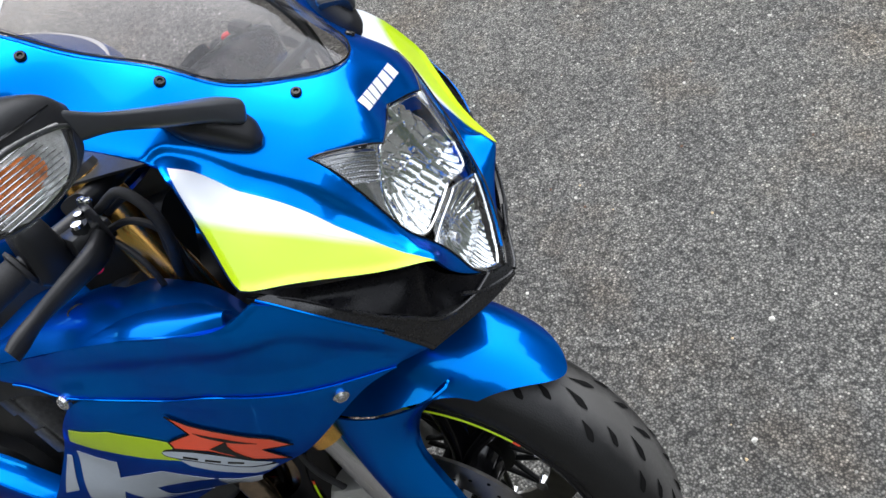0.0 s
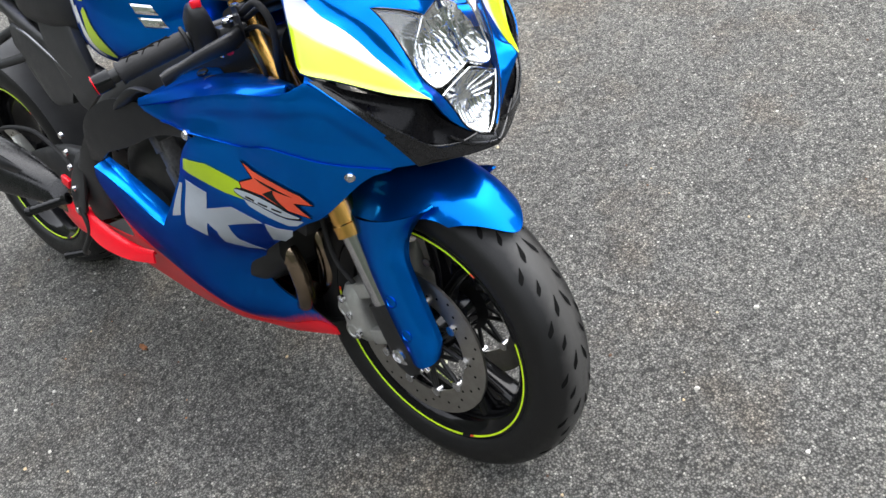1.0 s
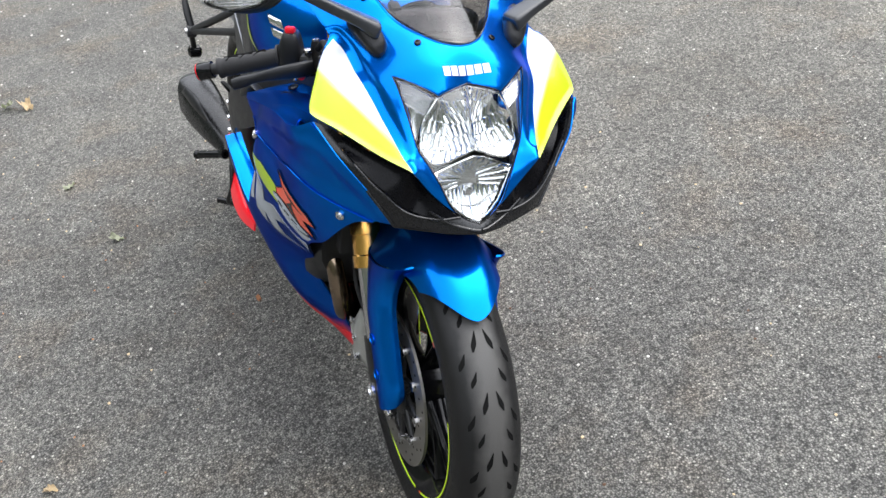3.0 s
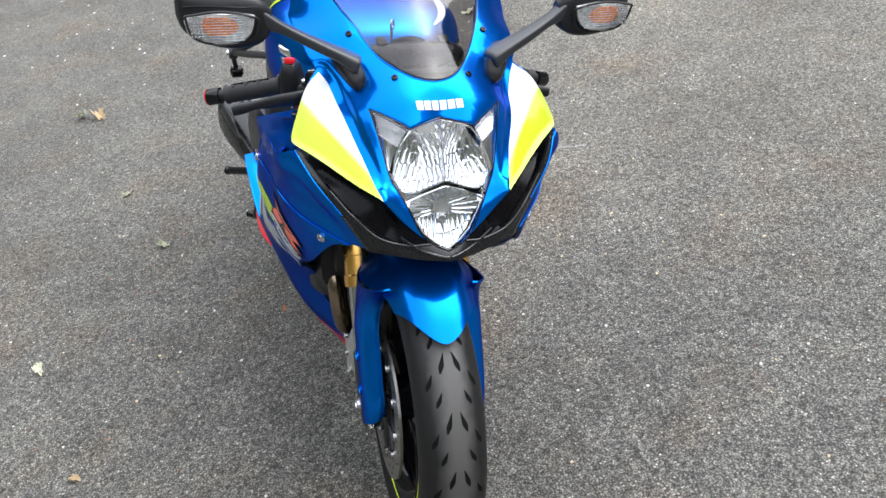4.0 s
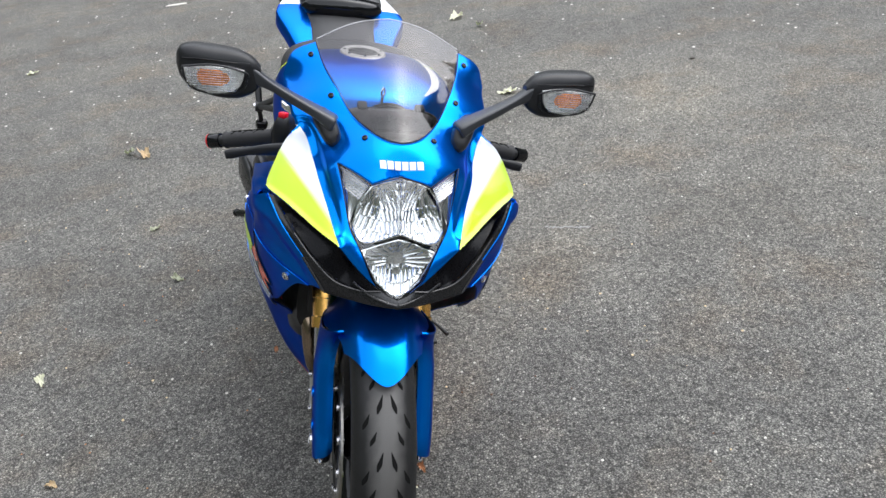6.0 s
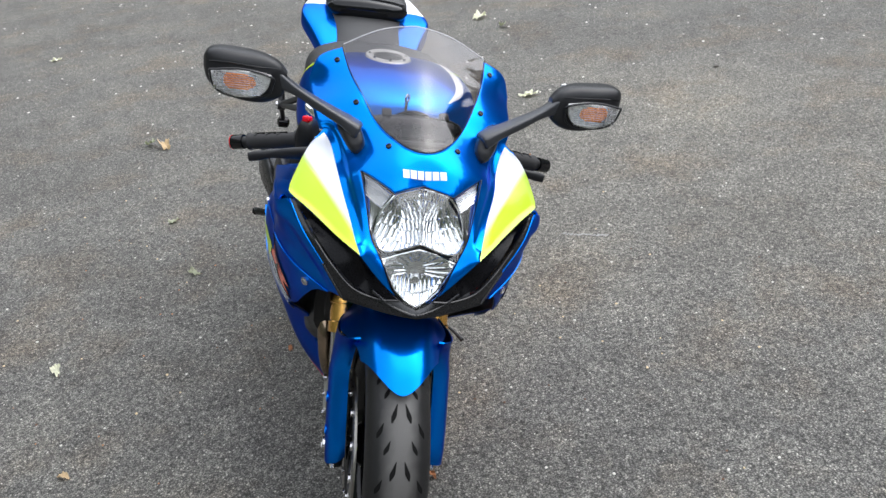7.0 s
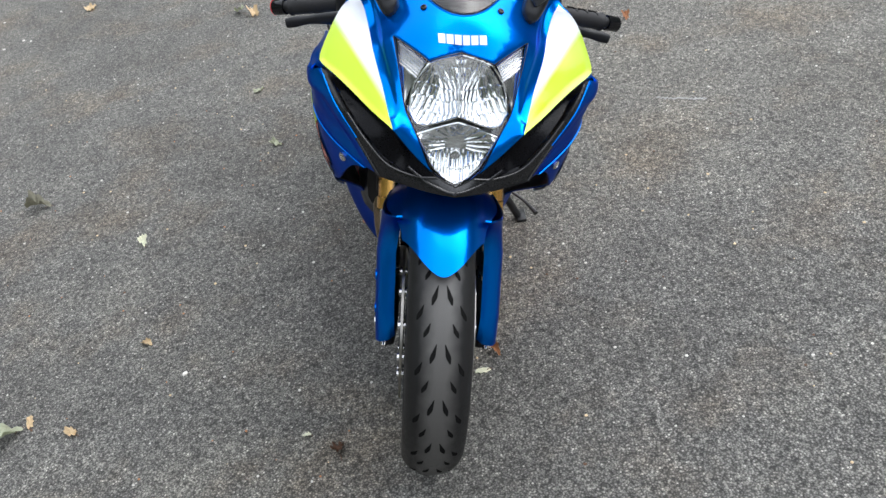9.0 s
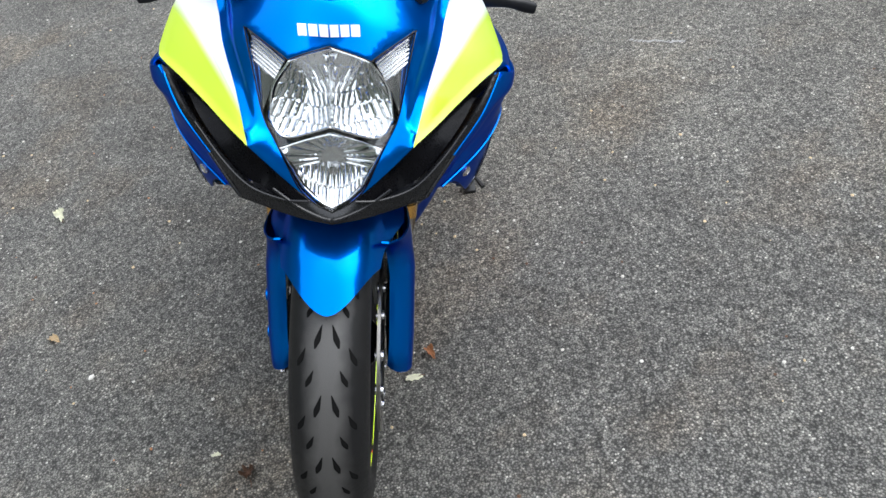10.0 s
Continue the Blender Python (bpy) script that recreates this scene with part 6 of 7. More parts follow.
# ---- frame, engine and radiator ----
for s in (1, -1):
    part("frame_spar", loft([((-0.215, s * 0.065, 0.79), (0, 0.028, 0), (0.02, 0, 0.07)), ((-0.36, s * 0.150, 0.775), (0, 0.026, 0), (0.02, 0, 0.062)), ((-0.52, s * 0.192, 0.720), (0, 0.024, 0), (0.03, 0, 0.060)), ((-0.68, s * 0.198, 0.630), (0, 0.024, 0), (0.05, 0, 0.055)), ((-0.775, s * 0.185, 0.50), (0, 0.026, 0), (0.06, 0, 0.035)), ((-0.80, s * 0.17, 0.38), (0, 0.022, 0), (0.05, 0, 0.02))], 7, 22, 3.2), SATIN, bike, "black aluminium frame spar")
    part("subframe_tube", tube([(-0.66, s * 0.16, 0.72), (-0.80, s * 0.165, 0.76), (-1.0, s * 0.14, 0.80), (-1.25, s * 0.10, 0.88)], 0.016, 6, 12), MATT, bike)
    part("seat_side_cover", loft([((-0.795, s * 0.156, 0.838), (0.062, 0, 0.004), (0, 0.012, 0)), ((-0.760, s * 0.168, 0.770), (0.064, 0, 0.016), (0, 0.013, 0)), ((-0.715, s * 0.172, 0.695), (0.046, 0, 0.030), (0, 0.012, 0)), ((-0.700, s * 0.172, 0.670), (0.036, 0, 0.026), (0, 0.008, 0))], 6, 20, 5), SATIN, bike, "black side cover under the seat")
    part("tail_side_cover", loft([((-1.00, s * 0.125, 0.790), (0.060, 0, 0.010), (0, 0.012, 0)), ((-0.95, s * 0.140, 0.715), (0.060, 0, 0.020), (0, 0.013, 0)), ((-0.90, s * 0.145, 0.640), (0.040, 0, 0.024), (0, 0.010, 0))], 6, 20, 5), SATIN, bike, "black inner panel beside the shock absorber")
    rail = part("seat_rail", loft([((-1.000, s * 0.150, 0.757), (0.004, 0, 0.026), (0, 0.012, 0)), ((-0.925, s * 0.160, 0.737), (0.012, 0, 0.044), (0, 0.013, 0)), ((-0.855, s * 0.166, 0.692), (0.024, 0, 0.060), (0, 0.013, 0)), ((-0.765, s * 0.172, 0.680), (0.020, 0, 0.030), (0, 0.010, 0))], 6, 20, 5), SATIN, bike, "black aluminium rail under the seat")
    # paler steel bead stands for the highlight on the rail's edge
    part("rail_highlight", tube([(-0.940, s * 0.172, 0.784), (-0.895, s * 0.176, 0.779), (-0.827, s * 0.179, 0.753), (-0.745, s * 0.182, 0.716)], [0.002, 0.0035, 0.0035, 0.002], 5, 8), CAP, rail, "bright bead along the rail edge as its highlight")
    m2 = (lambda bm: bm) if s > 0 else mirrored
    cover = part("frame_cover", m2(panel(SIDE_FORM, [[(-0.300, 0.25, 0.735), (-0.410, 0.25, 0.742), (-0.520, 0.25, 0.735), (-0.615, 0.25, 0.675), (-0.650, 0.25, 0.585)], [(-0.650, 0.25, 0.585), (-0.610, 0.25, 0.592), (-0.560, 0.25, 0.625)], [(-0.560, 0.25, 0.625), (-0.480, 0.25, 0.655), (-0.400, 0.25, 0.690), (-0.290, 0.25, 0.712)], [(-0.290, 0.25, 0.712), (-0.300, 0.25, 0.735)]], 0.012, 0.004, -0.020, 0.001)), BLACK, bike, "textured black frame cover")
    part("cover_flap", m2(loft([((-0.395, 0.225, 0.765), (0.02, 0, 0.0), (0, 0.012, 0.004)), ((-0.440, 0.232, 0.755), (0.01, 0, 0.016), (0, 0.014, 0.004)), ((-0.490, 0.235, 0.728), (0.01, 0, 0.014), (0, 0.012, 0.004)), ((-0.520, 0.228, 0.705), (0.004, 0, 0.006), (0, 0.006, 0.002))], 5, 14, 2.5)), BLACK, cover)
    part("radiator_tank", m2(join(block((-0.405, 0.205, 0.600), (0.030, 0.030, 0.135), (0, -26, 0), 0.004), *[block((-0.405 - 0.032 * (k - 1), 0.222, 0.600 + 0.062 * (k - 1)), (0.024, 0.004, 0.040), (0, -26, 0), 0.001) for k in range(3)])), FILTER, bike, "grey finned cooler behind the fairing opening")
part("radiator", block((-0.180, 0, 0.600), (0.030, 0.26, 0.21), (0, 12, 0), 0.006), FINS, bike, "dark radiator core")
engine = part("engine_block", loft([((-0.24, 0, 0.50), (0, 0.15, 0), (0.02, 0, 0.10)), ((-0.32, 0, 0.50), (0, 0.17, 0), (0.02, 0, 0.17)), ((-0.50, 0, 0.47), (0, 0.175, 0), (0, 0, 0.18)), ((-0.66, 0, 0.45), (0, 0.165, 0), (0, 0, 0.16)), ((-0.76, 0, 0.45), (0, 0.12, 0), (0, 0, 0.10))], 5, 24, 4), MATT, bike, "black engine")
part("clutch_cover", spin([(0.0, 0.085), (-0.020, 0.082), (-0.030, 0.070), (-0.034, 0.030), (-0.034, 0.0)], (-0.60, -0.170, 0.44), (0, 1, 0), 36), MATT, engine, "black clutch cover")
for k in range(5):
    t = radians(72 * k + 20)
    part("cover_bolt", spin([(0, 0.006), (-0.006, 0.006), (-0.007, 0)], (-0.60 + 0.076 * math.cos(t), -0.188, 0.44 + 0.076 * math.sin(t)), (0, 1, 0), 10), STEEL, engine)
for y in (-0.120, -0.045, 0.045, 0.120):
    part("exhaust_header", tube([(-0.320, y, 0.468), (-0.280, y, 0.458), (-0.255, y * 0.98, 0.420), (-0.248, y * 0.92, 0.360), (-0.268, y * 0.8, 0.305), (-0.330, y * 0.55, 0.268), (-0.42, y * 0.4, 0.258)], 0.0185, 7, 16), HEADER, bike, "heat-stained steel exhaust header")
part("header_flange", join(*[block((-0.300, y, 0.470), (0.02, 0.050, 0.050), (0, 10, 0), 0.006) for y in (-0.120, -0.045, 0.045, 0.120)]), MATT, bike)
part("collector", loft([((-0.38, 0, 0.225), (0, 0.07, 0), (0, 0, 0.03)), ((-0.55, 0, 0.235), (0, 0.06, 0), (0, 0, 0.035)), ((-0.78, -0.05, 0.26), (0, 0.035, 0), (0, 0, 0.035)), ((-0.90, -0.14, 0.33), (0, 0.028, 0), (0, 0, 0.028)), ((-0.99, -0.20, 0.405), (0, 0.026, 0), (0, 0, 0.026))], 6, 18, 2.2), HEADER, bike)
muff = part("silencer", loft([((-0.9550, -0.2000, 0.4130), (0, 0.018, 0.009), (-0.012, 0, 0.019)), ((-0.9897, -0.2060, 0.4230), (0, 0.027, 0.010), (-0.016, 0, 0.029)), ((-1.0667, -0.2200, 0.4400), (0, 0.039, 0.011), (-0.018, 0, 0.042)), ((-1.1590, -0.2360, 0.4560), (0, 0.048, 0.010), (-0.020, 0, 0.052)), ((-1.2245, -0.2460, 0.4660), (0, 0.050, 0.009), (-0.024, 0, 0.054))], 7, 28, 3.4), SHEEN, bike, "satin black stubby silencer")
part("end_cap", loft([((-1.2253, -0.2460, 0.4660), (0, 0.0495, 0.009), (-0.024, 0, 0.0535)), ((-1.2530, -0.2505, 0.4700), (0, 0.040, 0.007), (-0.024, 0, 0.043))], 5, 28, 3.4), CAP, muff, "brushed grey end cap")
part("outlet", loft([((-1.2520, -0.2502, 0.4698), (0, 0.039, 0.007), (-0.024, 0, 0.042)), ((-1.2607, -0.2520, 0.4716), (0, 0.037, 0.007), (-0.024, 0, 0.040)), ((-1.2792, -0.2545, 0.4740), (0, 0.024, 0.004), (-0.016, 0, 0.024))], 5, 28, 2.6), BLACK, muff)
part("heat_shield", loft([((-1.0050, -0.2520, 0.4771), (0.03, 0, 0.008), (0, 0.004, 0.004)), ((-1.0821, -0.2680, 0.4981), (0.03, 0, 0.008), (0, 0.008, 0.012)), ((-1.1744, -0.2840, 0.5043), (0.02, 0, 0.008), (0, 0.006, 0.008))], 5, 14, 2.2), BLACK, muff)
part("swingarm", join(*[loft([((-0.79, s * 0.12, 0.42), (0, 0.028, 0), (0, 0, 0.045)), ((-0.95, s * 0.135, 0.44), (0, 0.024, 0), (0, 0, 0.060)), ((-1.15, s * 0.135, 0.40), (0, 0.022, 0), (0, 0, 0.045)), ((-1.385, s * 0.130, 0.318), (0, 0.020, 0), (0, 0, 0.030)), ((-1.43, s * 0.130, 0.312), (0, 0.016, 0), (0, 0, 0.020))], 6, 18, 3) for s in (-1, 1)]), SATIN, bike, "black braced swingarm")
part("hugger", shell([[(RC[0] + 0.345 * math.cos(radians(t)), y, RC[2] + (0.345 - 0.03 * (y / 0.1) ** 2) * math.sin(radians(t))) for y in np.linspace(-0.10, 0.10, 9)] for t in np.linspace(20, 110, 14)], 0.003), SATIN, bike, "black rear hugger")
part("rear_caliper", block((-1.30, -0.115, 0.40), (0.07, 0.04, 0.05), (0, 30, 0), 0.008), CAST, bike)
part("rear_brake_hose", tube([(-1.30, -0.13, 0.43), (-1.22, -0.17, 0.50), (-1.05, -0.17, 0.53), (-0.92, -0.18, 0.50), (-0.84, -0.19, 0.46)], 0.005, 7, 8), GRIP, bike)

# ---- footrests, pedal and stand ----
for s in (-1, 1):
    rest = part("footrest_hanger", loft([((-0.79, s * 0.205, 0.54), (0.012, 0, 0), (0, 0.008, 0.01)), ((-0.80, s * 0.212, 0.50), (0.026, 0, 0), (0, 0.009, 0.01)), ((-0.815, s * 0.218, 0.45), (0.028, 0, 0), (0, 0.010, 0.01)), ((-0.825, s * 0.218, 0.41), (0.020, 0, 0), (0, 0.009, 0.01))], 5, 16, 3), SATIN, bike, "black footrest hanger")
    a, b = np.array((-0.835, s * 0.235, 0.445)), np.array((-0.930, s * 0.306, 0.412))
    part("footpeg", spin([(0.0, 0.006), (0.0, 0.013), *[(0.012 + 0.0075 * k, 0.0092 if k % 2 else 0.0110) for k in range(12)], (0.100, 0.012), (0.106, 0.011), (0.108, 0.0)], a, b - a, 16), GLOSS, rest, "knurled black footpeg")
    for x, z in ((-0.795, 0.525), (-0.812, 0.470), (-0.826, 0.415), (-0.79, 0.56), (-0.785, 0.60)):
        part("hanger_bolt", spin([(0, 0.0), (0, 0.0075), (s * 0.006, 0.0065), (s * 0.007, 0.0)], (x, s * 0.224, z), (0, 1, 0), 12), STEEL, rest)
    part("red_bracket", block((-0.860, s * 0.215, 0.470), (0.030, 0.012, 0.024), (0, 20, 0), 0.004), RED, rest, "red anodised bracket")
    # passenger footrest on its two-armed bracket
    hub = np.array((-1.290, s * 0.235, 0.634))
    br = part("passenger_hanger", join(tube([hub, (-1.12, s * 0.175, 0.715), (-0.98, s * 0.130, 0.785)], 0.010, 5, 10), tube([hub, (-1.10, s * 0.175, 0.680), (-0.97, s * 0.135, 0.715)], 0.010, 5, 10), spin([(-0.012, 0.0), (-0.012, 0.018), (0.012, 0.018), (0.012, 0.0)], hub, (0, 1, 0), 18)), SATIN, bike, "black passenger footrest hanger")
    part("folded_peg", loft([(hub + (0.0, 0, 0.015), (0.010, 0, 0), (0, 0.010, 0)), (hub + (-0.020, s * 0.004, 0.045), (0.011, 0, 0), (0, 0.011, 0)), (hub + (-0.045, s * 0.006, 0.078), (0.007, 0, 0), (0, 0.008, 0))], 5, 14, 2.6), BLACK, br, "folded black peg")
    part("hub_bolt", spin([(0, 0), (0, 0.009), (s * 0.006, 0.008), (s * 0.007, 0)], hub + (0, s * 0.012, 0), (0, 1, 0), 12), STEEL, br)
    part("stem", tube([hub + (-0.005, 0, -0.010), hub + (-0.030, -s * 0.005, -0.040), hub + (-0.045, -s * 0.010, -0.070)], 0.008, 4, 10), MATT, br)
    part("knob", spin([(-0.020, 0.0), (-0.020, 0.008), (-0.014, 0.018), (0.014, 0.018), (0.020, 0.008), (0.020, 0.0)], hub + (-0.046, -s * 0.010, -0.074), (0, 1, 0), 18), GLOSS, br, "black peg knob")
pedal = part("brake_pedal", tube([(-0.815, -0.225, 0.425), (-0.800, -0.230, 0.370), (-0.845, -0.235, 0.310), (-0.885, -0.215, 0.278)], 0.006, 6, 10), MATT, bike, "black brake pedal")
part("pedal_tip", spin([(0.0, 0.0), (0.0, 0.009), *[(0.006 + 0.006 * k, 0.008 if k % 2 else 0.0095) for k in range(9)], (0.062, 0.0)], (-0.885, -0.215, 0.280), (-0.6, -0.45, -0.1), 14), GLOSS, pedal)
stand = part("side_stand", tube([(-0.735, 0.15, 0.33), (-0.745, 0.215, 0.20), (-0.758, 0.290, 0.083)], [0.016, 0.013, 0.011], 4, 12), MATT, bike, "black side stand")
part("stand_foot", block((-0.765, 0.300, 0.078), (0.060, 0.030, 0.010), (LEAN, 0, 0), 0.003), MATT, stand)
part("stand_tang", tube([(-0.744, 0.212, 0.205), (-0.700, 0.285, 0.175), (-0.645, 0.318, 0.165)], [0.0045, 0.0042, 0.0065], 5, 8), MATT, stand, "black kick tang of the side stand")
# lower inner panel between the belly pans
part("belly_floor", shell([[(x, w * k, z + 0.012 * k * k) for k in np.linspace(-1, 1, 9)] for x, w, z in ((-0.215, 0.068, 0.246), (-0.33, 0.09, 0.226), (-0.45, 0.125, 0.244), (-0.60, 0.140, 0.262), (-0.74, 0.150, 0.278), (-0.86, 0.160, 0.322))], 0.003), MATT, bike, "dark floor between the belly pans")

# the bars and the front wheel stand turned a little to the right
STEER = Matrix.Translation(on_fork(0.635, -0.034, 0)) @ Matrix.Rotation(radians(-2.0), 4, FD) @ Matrix.Translation(-on_fork(0.635, -0.034, 0))
for ob in bike.children:
    if ob.name.split(".")[0] in ("front_wheel", "fork_leg", "brake_caliper", "front_mudguard", "handlebar", "top_yoke", "fork_cap"):
        ob.matrix_local = STEER

# flared red edges of the belly pan
WING_A = [(-0.580, 0.212, 0.372), (-0.660, 0.216, 0.378), (-0.760, 0.214, 0.395), (-0.860, 0.205, 0.425)]
WING_B = [(-0.575, 0.218, 0.358), (-0.660, 0.232, 0.348), (-0.760, 0.234, 0.352), (-0.850, 0.222, 0.385)]
for s in (-1, 1):
    rows = [[(np.array(a) * (1 - k) + np.array(b) * k + (0, 0, 0.012 * math.sin(k * math.pi))) * (1, s, 1) for k in np.linspace(0, 1, 7)] for a, b in zip(curve(WING_A, 8), curve(WING_B, 8))]
    part("belly_wing", shell(rows, 0.004), RED, bike, "bright red flared edge of the belly pan")
    part("belly_tail", loft([((-0.85, s * 0.185, 0.350), (0, 0.014, 0), (0, 0, 0.040)), ((-0.93, s * 0.190, 0.352), (0, 0.010, 0), (0, 0, 0.036)), ((-1.02, s * 0.188, 0.385), (0, 0.004, 0), (0, 0, 0.018))], 5, 14, 2.6), RED, bike, "red tail of the belly pan")

# ---- what lies on the yard ----
PALE = material("dry_pale_leaf", (0.74, 0.74, 0.58), 0.75, vary=0.25, scale=90, bump=0.4, bump_scale=250)
OLIVE = material("dry_olive_leaf", (0.40, 0.42, 0.30), 0.7, vary=0.3, scale=90, bump=0.4, bump_scale=250)
TAN = material("dry_tan_leaf", (0.62, 0.48, 0.29), 0.7, vary=0.3, scale=90, bump=0.4, bump_scale=250)
RUST = material("rusty_leaf", (0.38, 0.17, 0.075), 0.7, vary=0.3, scale=90, bump=0.4, bump_scale=250)
DULL = material("dull_grey_brown_leaf", (0.25, 0.24, 0.18), 0.75, vary=0.35, scale=70, bump=0.4, bump_scale=250)
BROWN = material("brown_leaf", (0.11, 0.055, 0.03), 0.75, vary=0.3, scale=90, bump=0.4, bump_scale=250)
CHALK = material("pale_stone", (0.58, 0.56, 0.51), 0.8, vary=0.2, scale=120, bump=0.4, bump_scale=400)
SAND = asphalt_material("sandy_gravel", 90, (1.15, 1.04, 0.92), 0.90)
DARK_ROUGH = material("dark_rough", (0.10, 0.092, 0.08), 0.9, vary=0.5, scale=12, bump=0.8, bump_scale=120)


def fallen_leaf(x, y, size, turn, mat, lobes, curl, label, seed):
    """A lobed, curled dry leaf with a stalk, lying on the ground."""
    rnd = random.Random(seed)
    n, rings = 40, 5
    rows = []
    for k in range(1, rings + 1):
        q = k / rings
        ring = []
        for j in range(n):
            t = 2 * math.pi * j / n
            r = size * 0.5 * q * (0.84 + 0.16 * math.cos(lobes * t) * q + 0.08 * math.sin(7 * t + seed))
            px, py = r * 1.25 * math.cos(t), r * 0.85 * math.sin(t)
            z = curl * size * ((py / size) ** 2 * 2.2 + 0.25 * math.sin(3 * px / size + seed) * q + 0.12 * math.sin(7 * t) * q * q)
            ring.append([px, py, z])
        rows.append(ring)
    low = min(p[2] for r in rows for p in r)
    rows = [[(p[0], p[1], p[2] - low + 0.0012) for p in r] for r in rows]
    bm = grid(rows, True)
    c = bm.verts.new((0, 0, sum(p[2] for p in rows[0]) / n))
    bm.verts.ensure_lookup_table()
    for j in range(n):
        bm.faces.new((c, bm.verts[(j + 1) % n], bm.verts[j]))
    bmesh.ops.solidify(bm, geom=bm.faces[:], thickness=0.0006)
    bm.verts.ensure_lookup_table()
    ob = part("leaf", bm, mat, None)
    ob.matrix_world = pose(x, y, 0.0004, 0, 0, turn)
    stalk = part("stalk", tube([(size * 0.30, 0, 0.002), (size * 0.55, size * 0.05, 0.004), (size * 0.75, size * 0.02, 0.0012)], 0.0009, 4, 6), BROWN, ob)
    return tagged(ob, label, "leaf", "fallen leaves")


LEAVES = [
    (-0.974, -0.910, 0.038, 20, PALE, 4, 0.9, "pale crumpled dry leaf on the asphalt"),
    (-1.512, -0.530, 0.042, 70, OLIVE, 3, 1.0, "curled grey-green dry leaf on the asphalt"),
    (-2.040, -0.670, 0.042, 120, OLIVE, 3, 0.7, "curled grey-green dry leaf on the asphalt"),
    (-3.130, -0.915, 0.070, 40, OLIVE, 3, 0.8, "grey-green dry leaf beside a tan one"),
    (-3.060, -0.830, 0.075, 200, TAN, 5, 0.8, "tan dry leaf beside a grey-green one"),
    (-1.330, -1.400, 0.072, 95, DULL, 3, 1.1, "large curled grey-brown leaf on the asphalt"),
    (-0.160, -1.060, 0.066, 140, OLIVE, 5, 0.8, "large grey-green dry leaf on the asphalt"),
    (-0.205, -1.015, 0.030, 10, TAN, 2, 0.8, "small tan leaf on the asphalt"),
    (-0.150, -0.890, 0.036, 55, TAN, 2, 0.8, "small tan leaf on the asphalt"),
    (0.040, -0.200, 0.038, 10, BROWN, 5, 1.0, "dark brown crumpled leaf beside the front tyre"),
    (-0.020, -0.280, 0.018, 80, PALE, 2, 0.5, "tiny pale yellow leaf on the asphalt"),
    (-0.450, -0.770, 0.030, 60, TAN, 2, 0.7, "small orange-tan leaf on the asphalt"),
    (-0.200, 0.180, 0.026, 30, RUST, 3, 0.9, "small rusty leaf beside the wheel"),
    (-0.140, 0.142, 0.030, 100, PALE, 2, 0.3, "pale flat leaf scrap beside the wheel"),
    (-3.710, -1.930, 0.085, 20, TAN, 4, 0.7, "tan dry leaf on the asphalt"),
    (-3.060, 1.180, 0.090, 70, PALE, 4, 0.5, "pale dry leaf on the asphalt"),
    (-4.760, 1.430, 0.070, 10, OLIVE, 3, 0.8, "small olive leaf on the asphalt"),
    (-5.130, 1.330, 0.120, 130, PALE, 5, 0.6, "large pale dry leaf on the asphalt"),
    (-7.190, 3.400, 0.120, 40, BROWN, 4, 0.9, "brown leaf by the edge of the yard"),
    (-2.120, 0.930, 0.042, 0, RUST, 3, 0.9, "rusty dry leaf on the asphalt"),
    (-0.885, -0.169, 0.022, 0, RUST, 2, 0.8, "tiny rusty leaf beside the motorcycle"),
    (-5.6, -2.0, 0.09, 80, PALE, 3, 0.6, "pale dry leaf on the asphalt"),
    (-6.6, 0.2, 0.09, 15, PALE, 3, 0.6, "pale dry leaf on the asphalt"),
]
for i, (x, y, size, turn, mat, lobes, curl, label) in enumerate(LEAVES):
    fallen_leaf(x, y, size, turn, mat, lobes, curl, label, i + 3)

paper = part("paper_scrap", plate([(-0.10, -0.03), (0.09, -0.04), (0.11, 0.02), (-0.02, 0.045), (-0.11, 0.03)], (-7.9, -1.08, 0.006), (0, 0, 1), (1, 0, 0), 0.004, 0.001), CHALK, None)
tagged(paper, "white paper scrap lying on the asphalt", "litter")


def stone(size, rnd):
    bm = bmesh.new()
    bmesh.ops.create_icosphere(bm, subdivisions=1, radius=size * 0.5)
    for v in bm.verts:
        v.co *= rnd.uniform(0.75, 1.2)
        v.co.z *= 0.6
    return bm


def scatter(name, mat, count, area, sizes, seed, label, category):
    """Crumbs too many to count, joined."""
    rnd = random.Random(seed)
    verts, faces = [], []
    for k in range(count):
        bm = stone(rnd.uniform(*sizes), rnd)
        turn = pose(rnd.uniform(area[0], area[1]), rnd.uniform(area[2], area[3]), 0.001, 0, 0, rnd.uniform(0, 360))
        bm.verts.ensure_lookup_table()
        base = len(verts)
        verts += [tuple(turn @ v.co) for v in bm.verts]
        faces += [[base + v.index for v in f.verts] for f in bm.faces]
        bm.free()
    me = bpy.data.meshes.new(name)
    me.from_pydata(verts, [], faces)
    me.materials.append(mat)
    return tagged(new(name, me), label, category, kind="stuff")


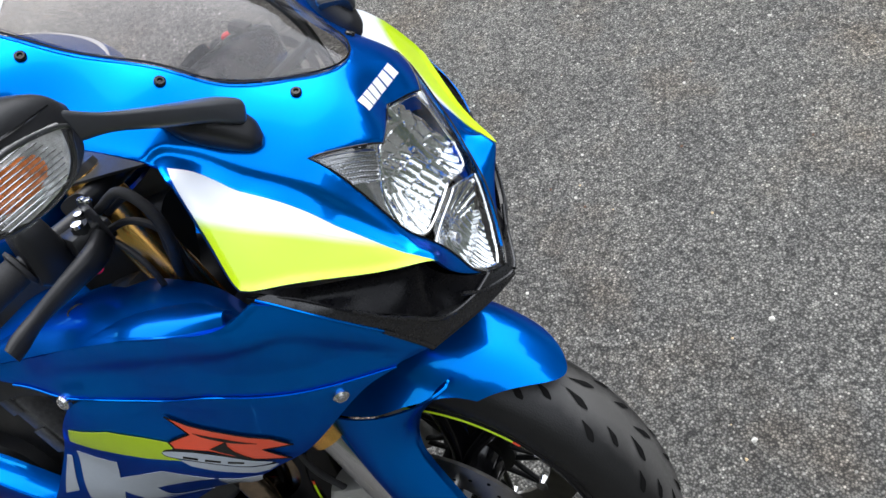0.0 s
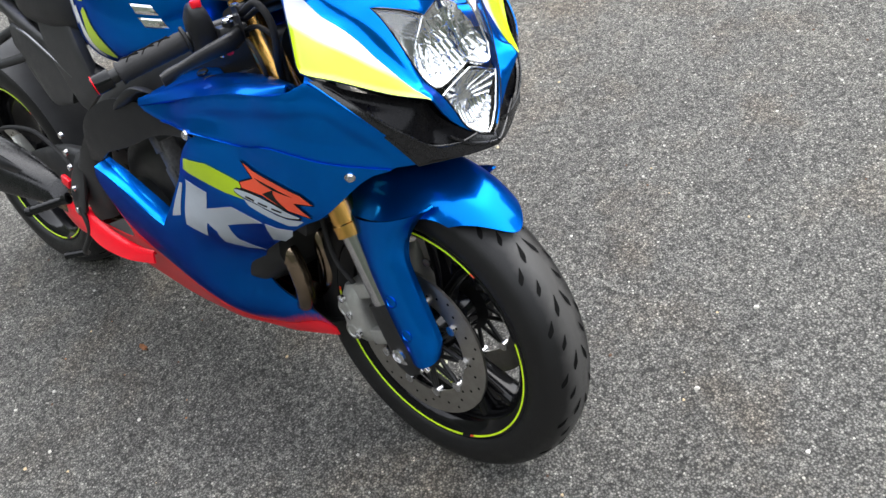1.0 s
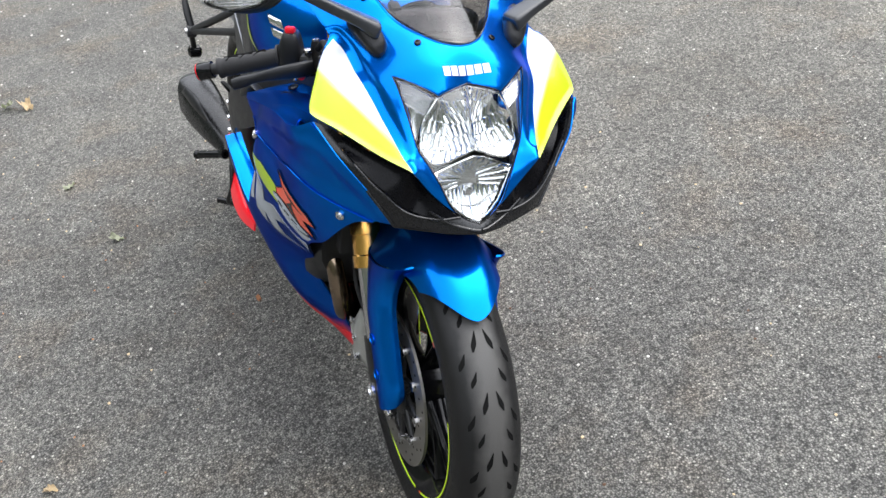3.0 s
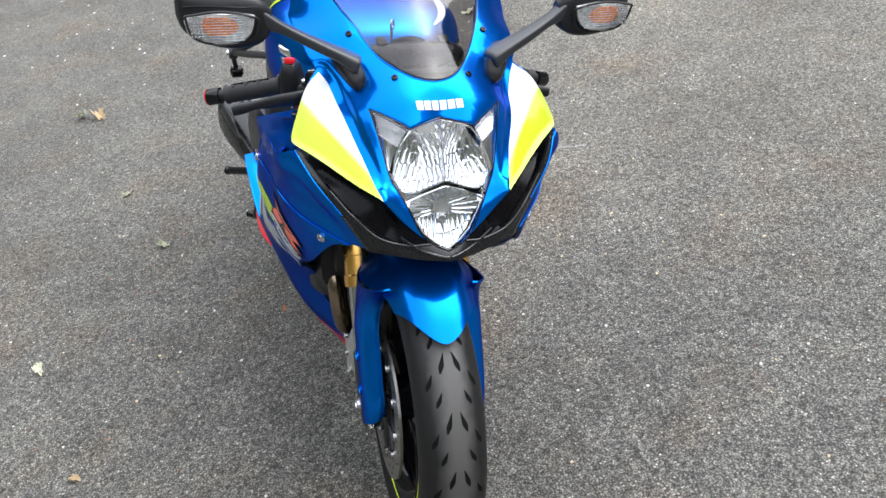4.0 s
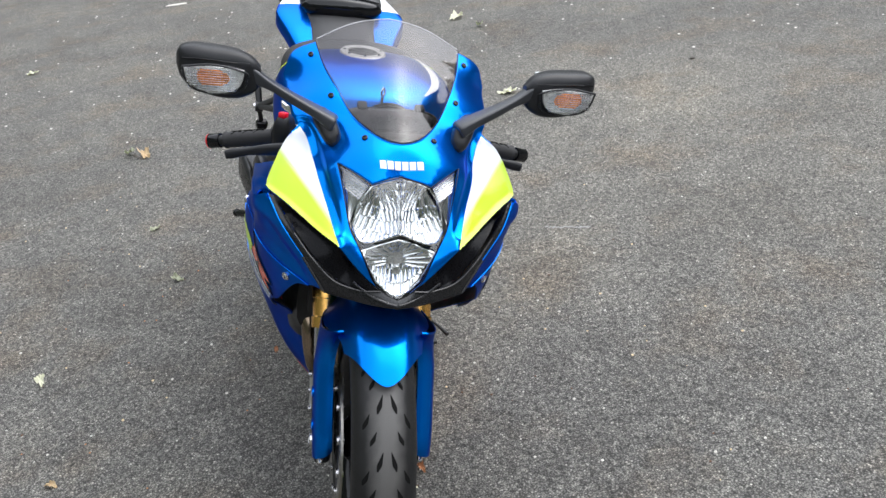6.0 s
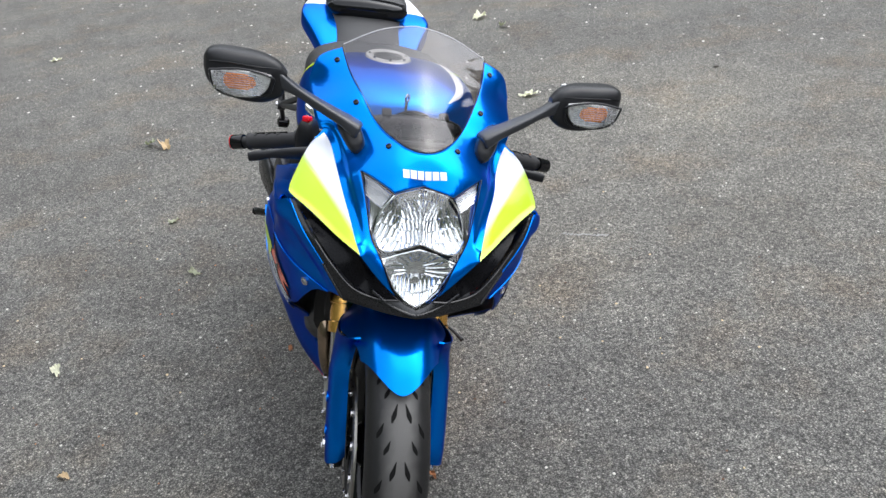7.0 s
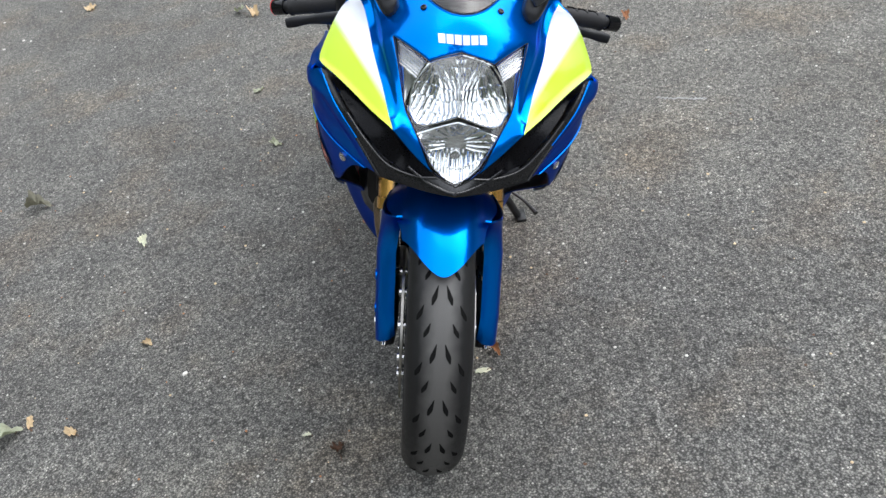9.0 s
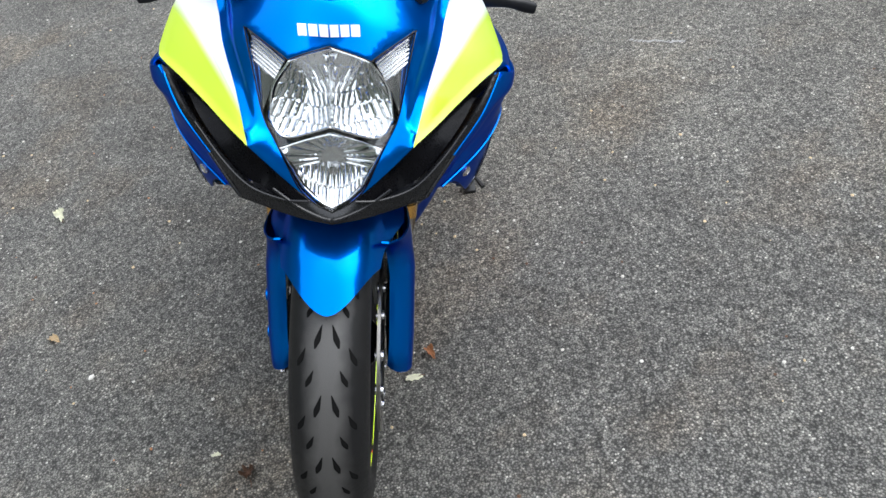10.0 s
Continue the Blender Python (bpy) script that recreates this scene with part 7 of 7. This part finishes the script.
scatter("pale_chips", CHALK, 420, (-3.5, 1.2, -2.2, 2.2), (0.003, 0.010), 5, "pale stone chips scattered over the asphalt", "chips")
scatter("far_chips", CHALK, 300, (-9, -3, -4, 4), (0.008, 0.022), 6, "pale stone chips scattered over the far asphalt", "chips")
scatter("leaf_crumbs", RUST, 60, (-2.0, 0.4, -1.7, -0.15), (0.003, 0.008), 7, "rusty leaf crumbs scattered over the asphalt", "crumbs")
scatter("tan_crumbs", TAN, 110, (-2.6, 0.4, -2.0, 1.2), (0.003, 0.010), 8, "tan leaf crumbs scattered over the asphalt", "crumbs")
scatter("dark_chips", BROWN, 140, (-4.5, 0.8, -2.2, 2.6), (0.003, 0.009), 9, "dark grit scattered over the asphalt", "grit")
for (x, y), size in (((-0.30, -0.63), 0.018), ((0.39, 0.575), 0.014), ((0.37, 0.330), 0.012), ((-3.10, 2.31), 0.035)):
    st = part("stone", stone(size, random.Random(int(size * 1e4))), CHALK if y < 2 else DARK_ROUGH, None)
    st.matrix_world = pose(x, y, size * 0.2)
    tagged(st, "pale stone on the asphalt" if y < 2 else "dark stone on the asphalt", "stone", "loose stones")

# faint chalky scuff
scuff = []
rnd = random.Random(4)
for k in range(26):
    u = k / 25
    scuff.append(block((-1.36 + 0.07 * u + rnd.uniform(-0.006, 0.006), 0.87 + 0.15 * u, 0.0006), (rnd.uniform(0.004, 0.012), rnd.uniform(0.004, 0.010), 0.0012), (0, 0, rnd.uniform(0, 90)), 0.0003, 1))
tagged(part("chalk_mark", join(*scuff), material("faint_chalk", (0.30, 0.30, 0.29), 0.85, vary=0.3, scale=120), None), "faint broken chalk mark on the asphalt", "chalk mark", kind="stuff")

# sandy verge at the edge of the asphalt
def ragged(pts, amp, seed):
    return [(x + amp * noise.noise((x * 1.7, y * 1.7, seed)), y + amp * noise.noise((x * 1.7, y * 1.7, seed + 5)), 0) for x, y, _ in curve([(a, b, 0) for a, b in pts], 24)]


EDGE = [(-16, 3.6), (-11, 3.2), (-8.0, 3.45), (-6.0, 3.85), (-4.3, 4.2), (-2.0, 5.2), (0.5, 6.4), (4, 8.0)]
edge = ragged(EDGE, 0.22, 1)
verge = part("verge", grid([[(x + (0.25 * k), y + d, z) for x, y, _ in edge] for k, (d, z) in enumerate(((0.0, 0.0005), (0.12, 0.012), (0.9, 0.018), (3.0, 0.03), (9.0, 0.06)))]), SAND, None)
tagged(verge, "sandy gravel verge beside the asphalt", "verge", kind="structure")
edge2 = ragged([(x, y - 0.10) for x, y in EDGE], 0.10, 1)
soil = part("dark_edge", grid([[(x, y, 0.0008) for x, y, _ in edge2], [(x, y + 0.10, 0.004) for x, y, _ in edge2], [(a[0], a[1] + 0.03, 0.006) for a in edge]]), DARK_ROUGH, None)
tagged(soil, "dark strip along the edge of the verge", "soil", kind="structure")
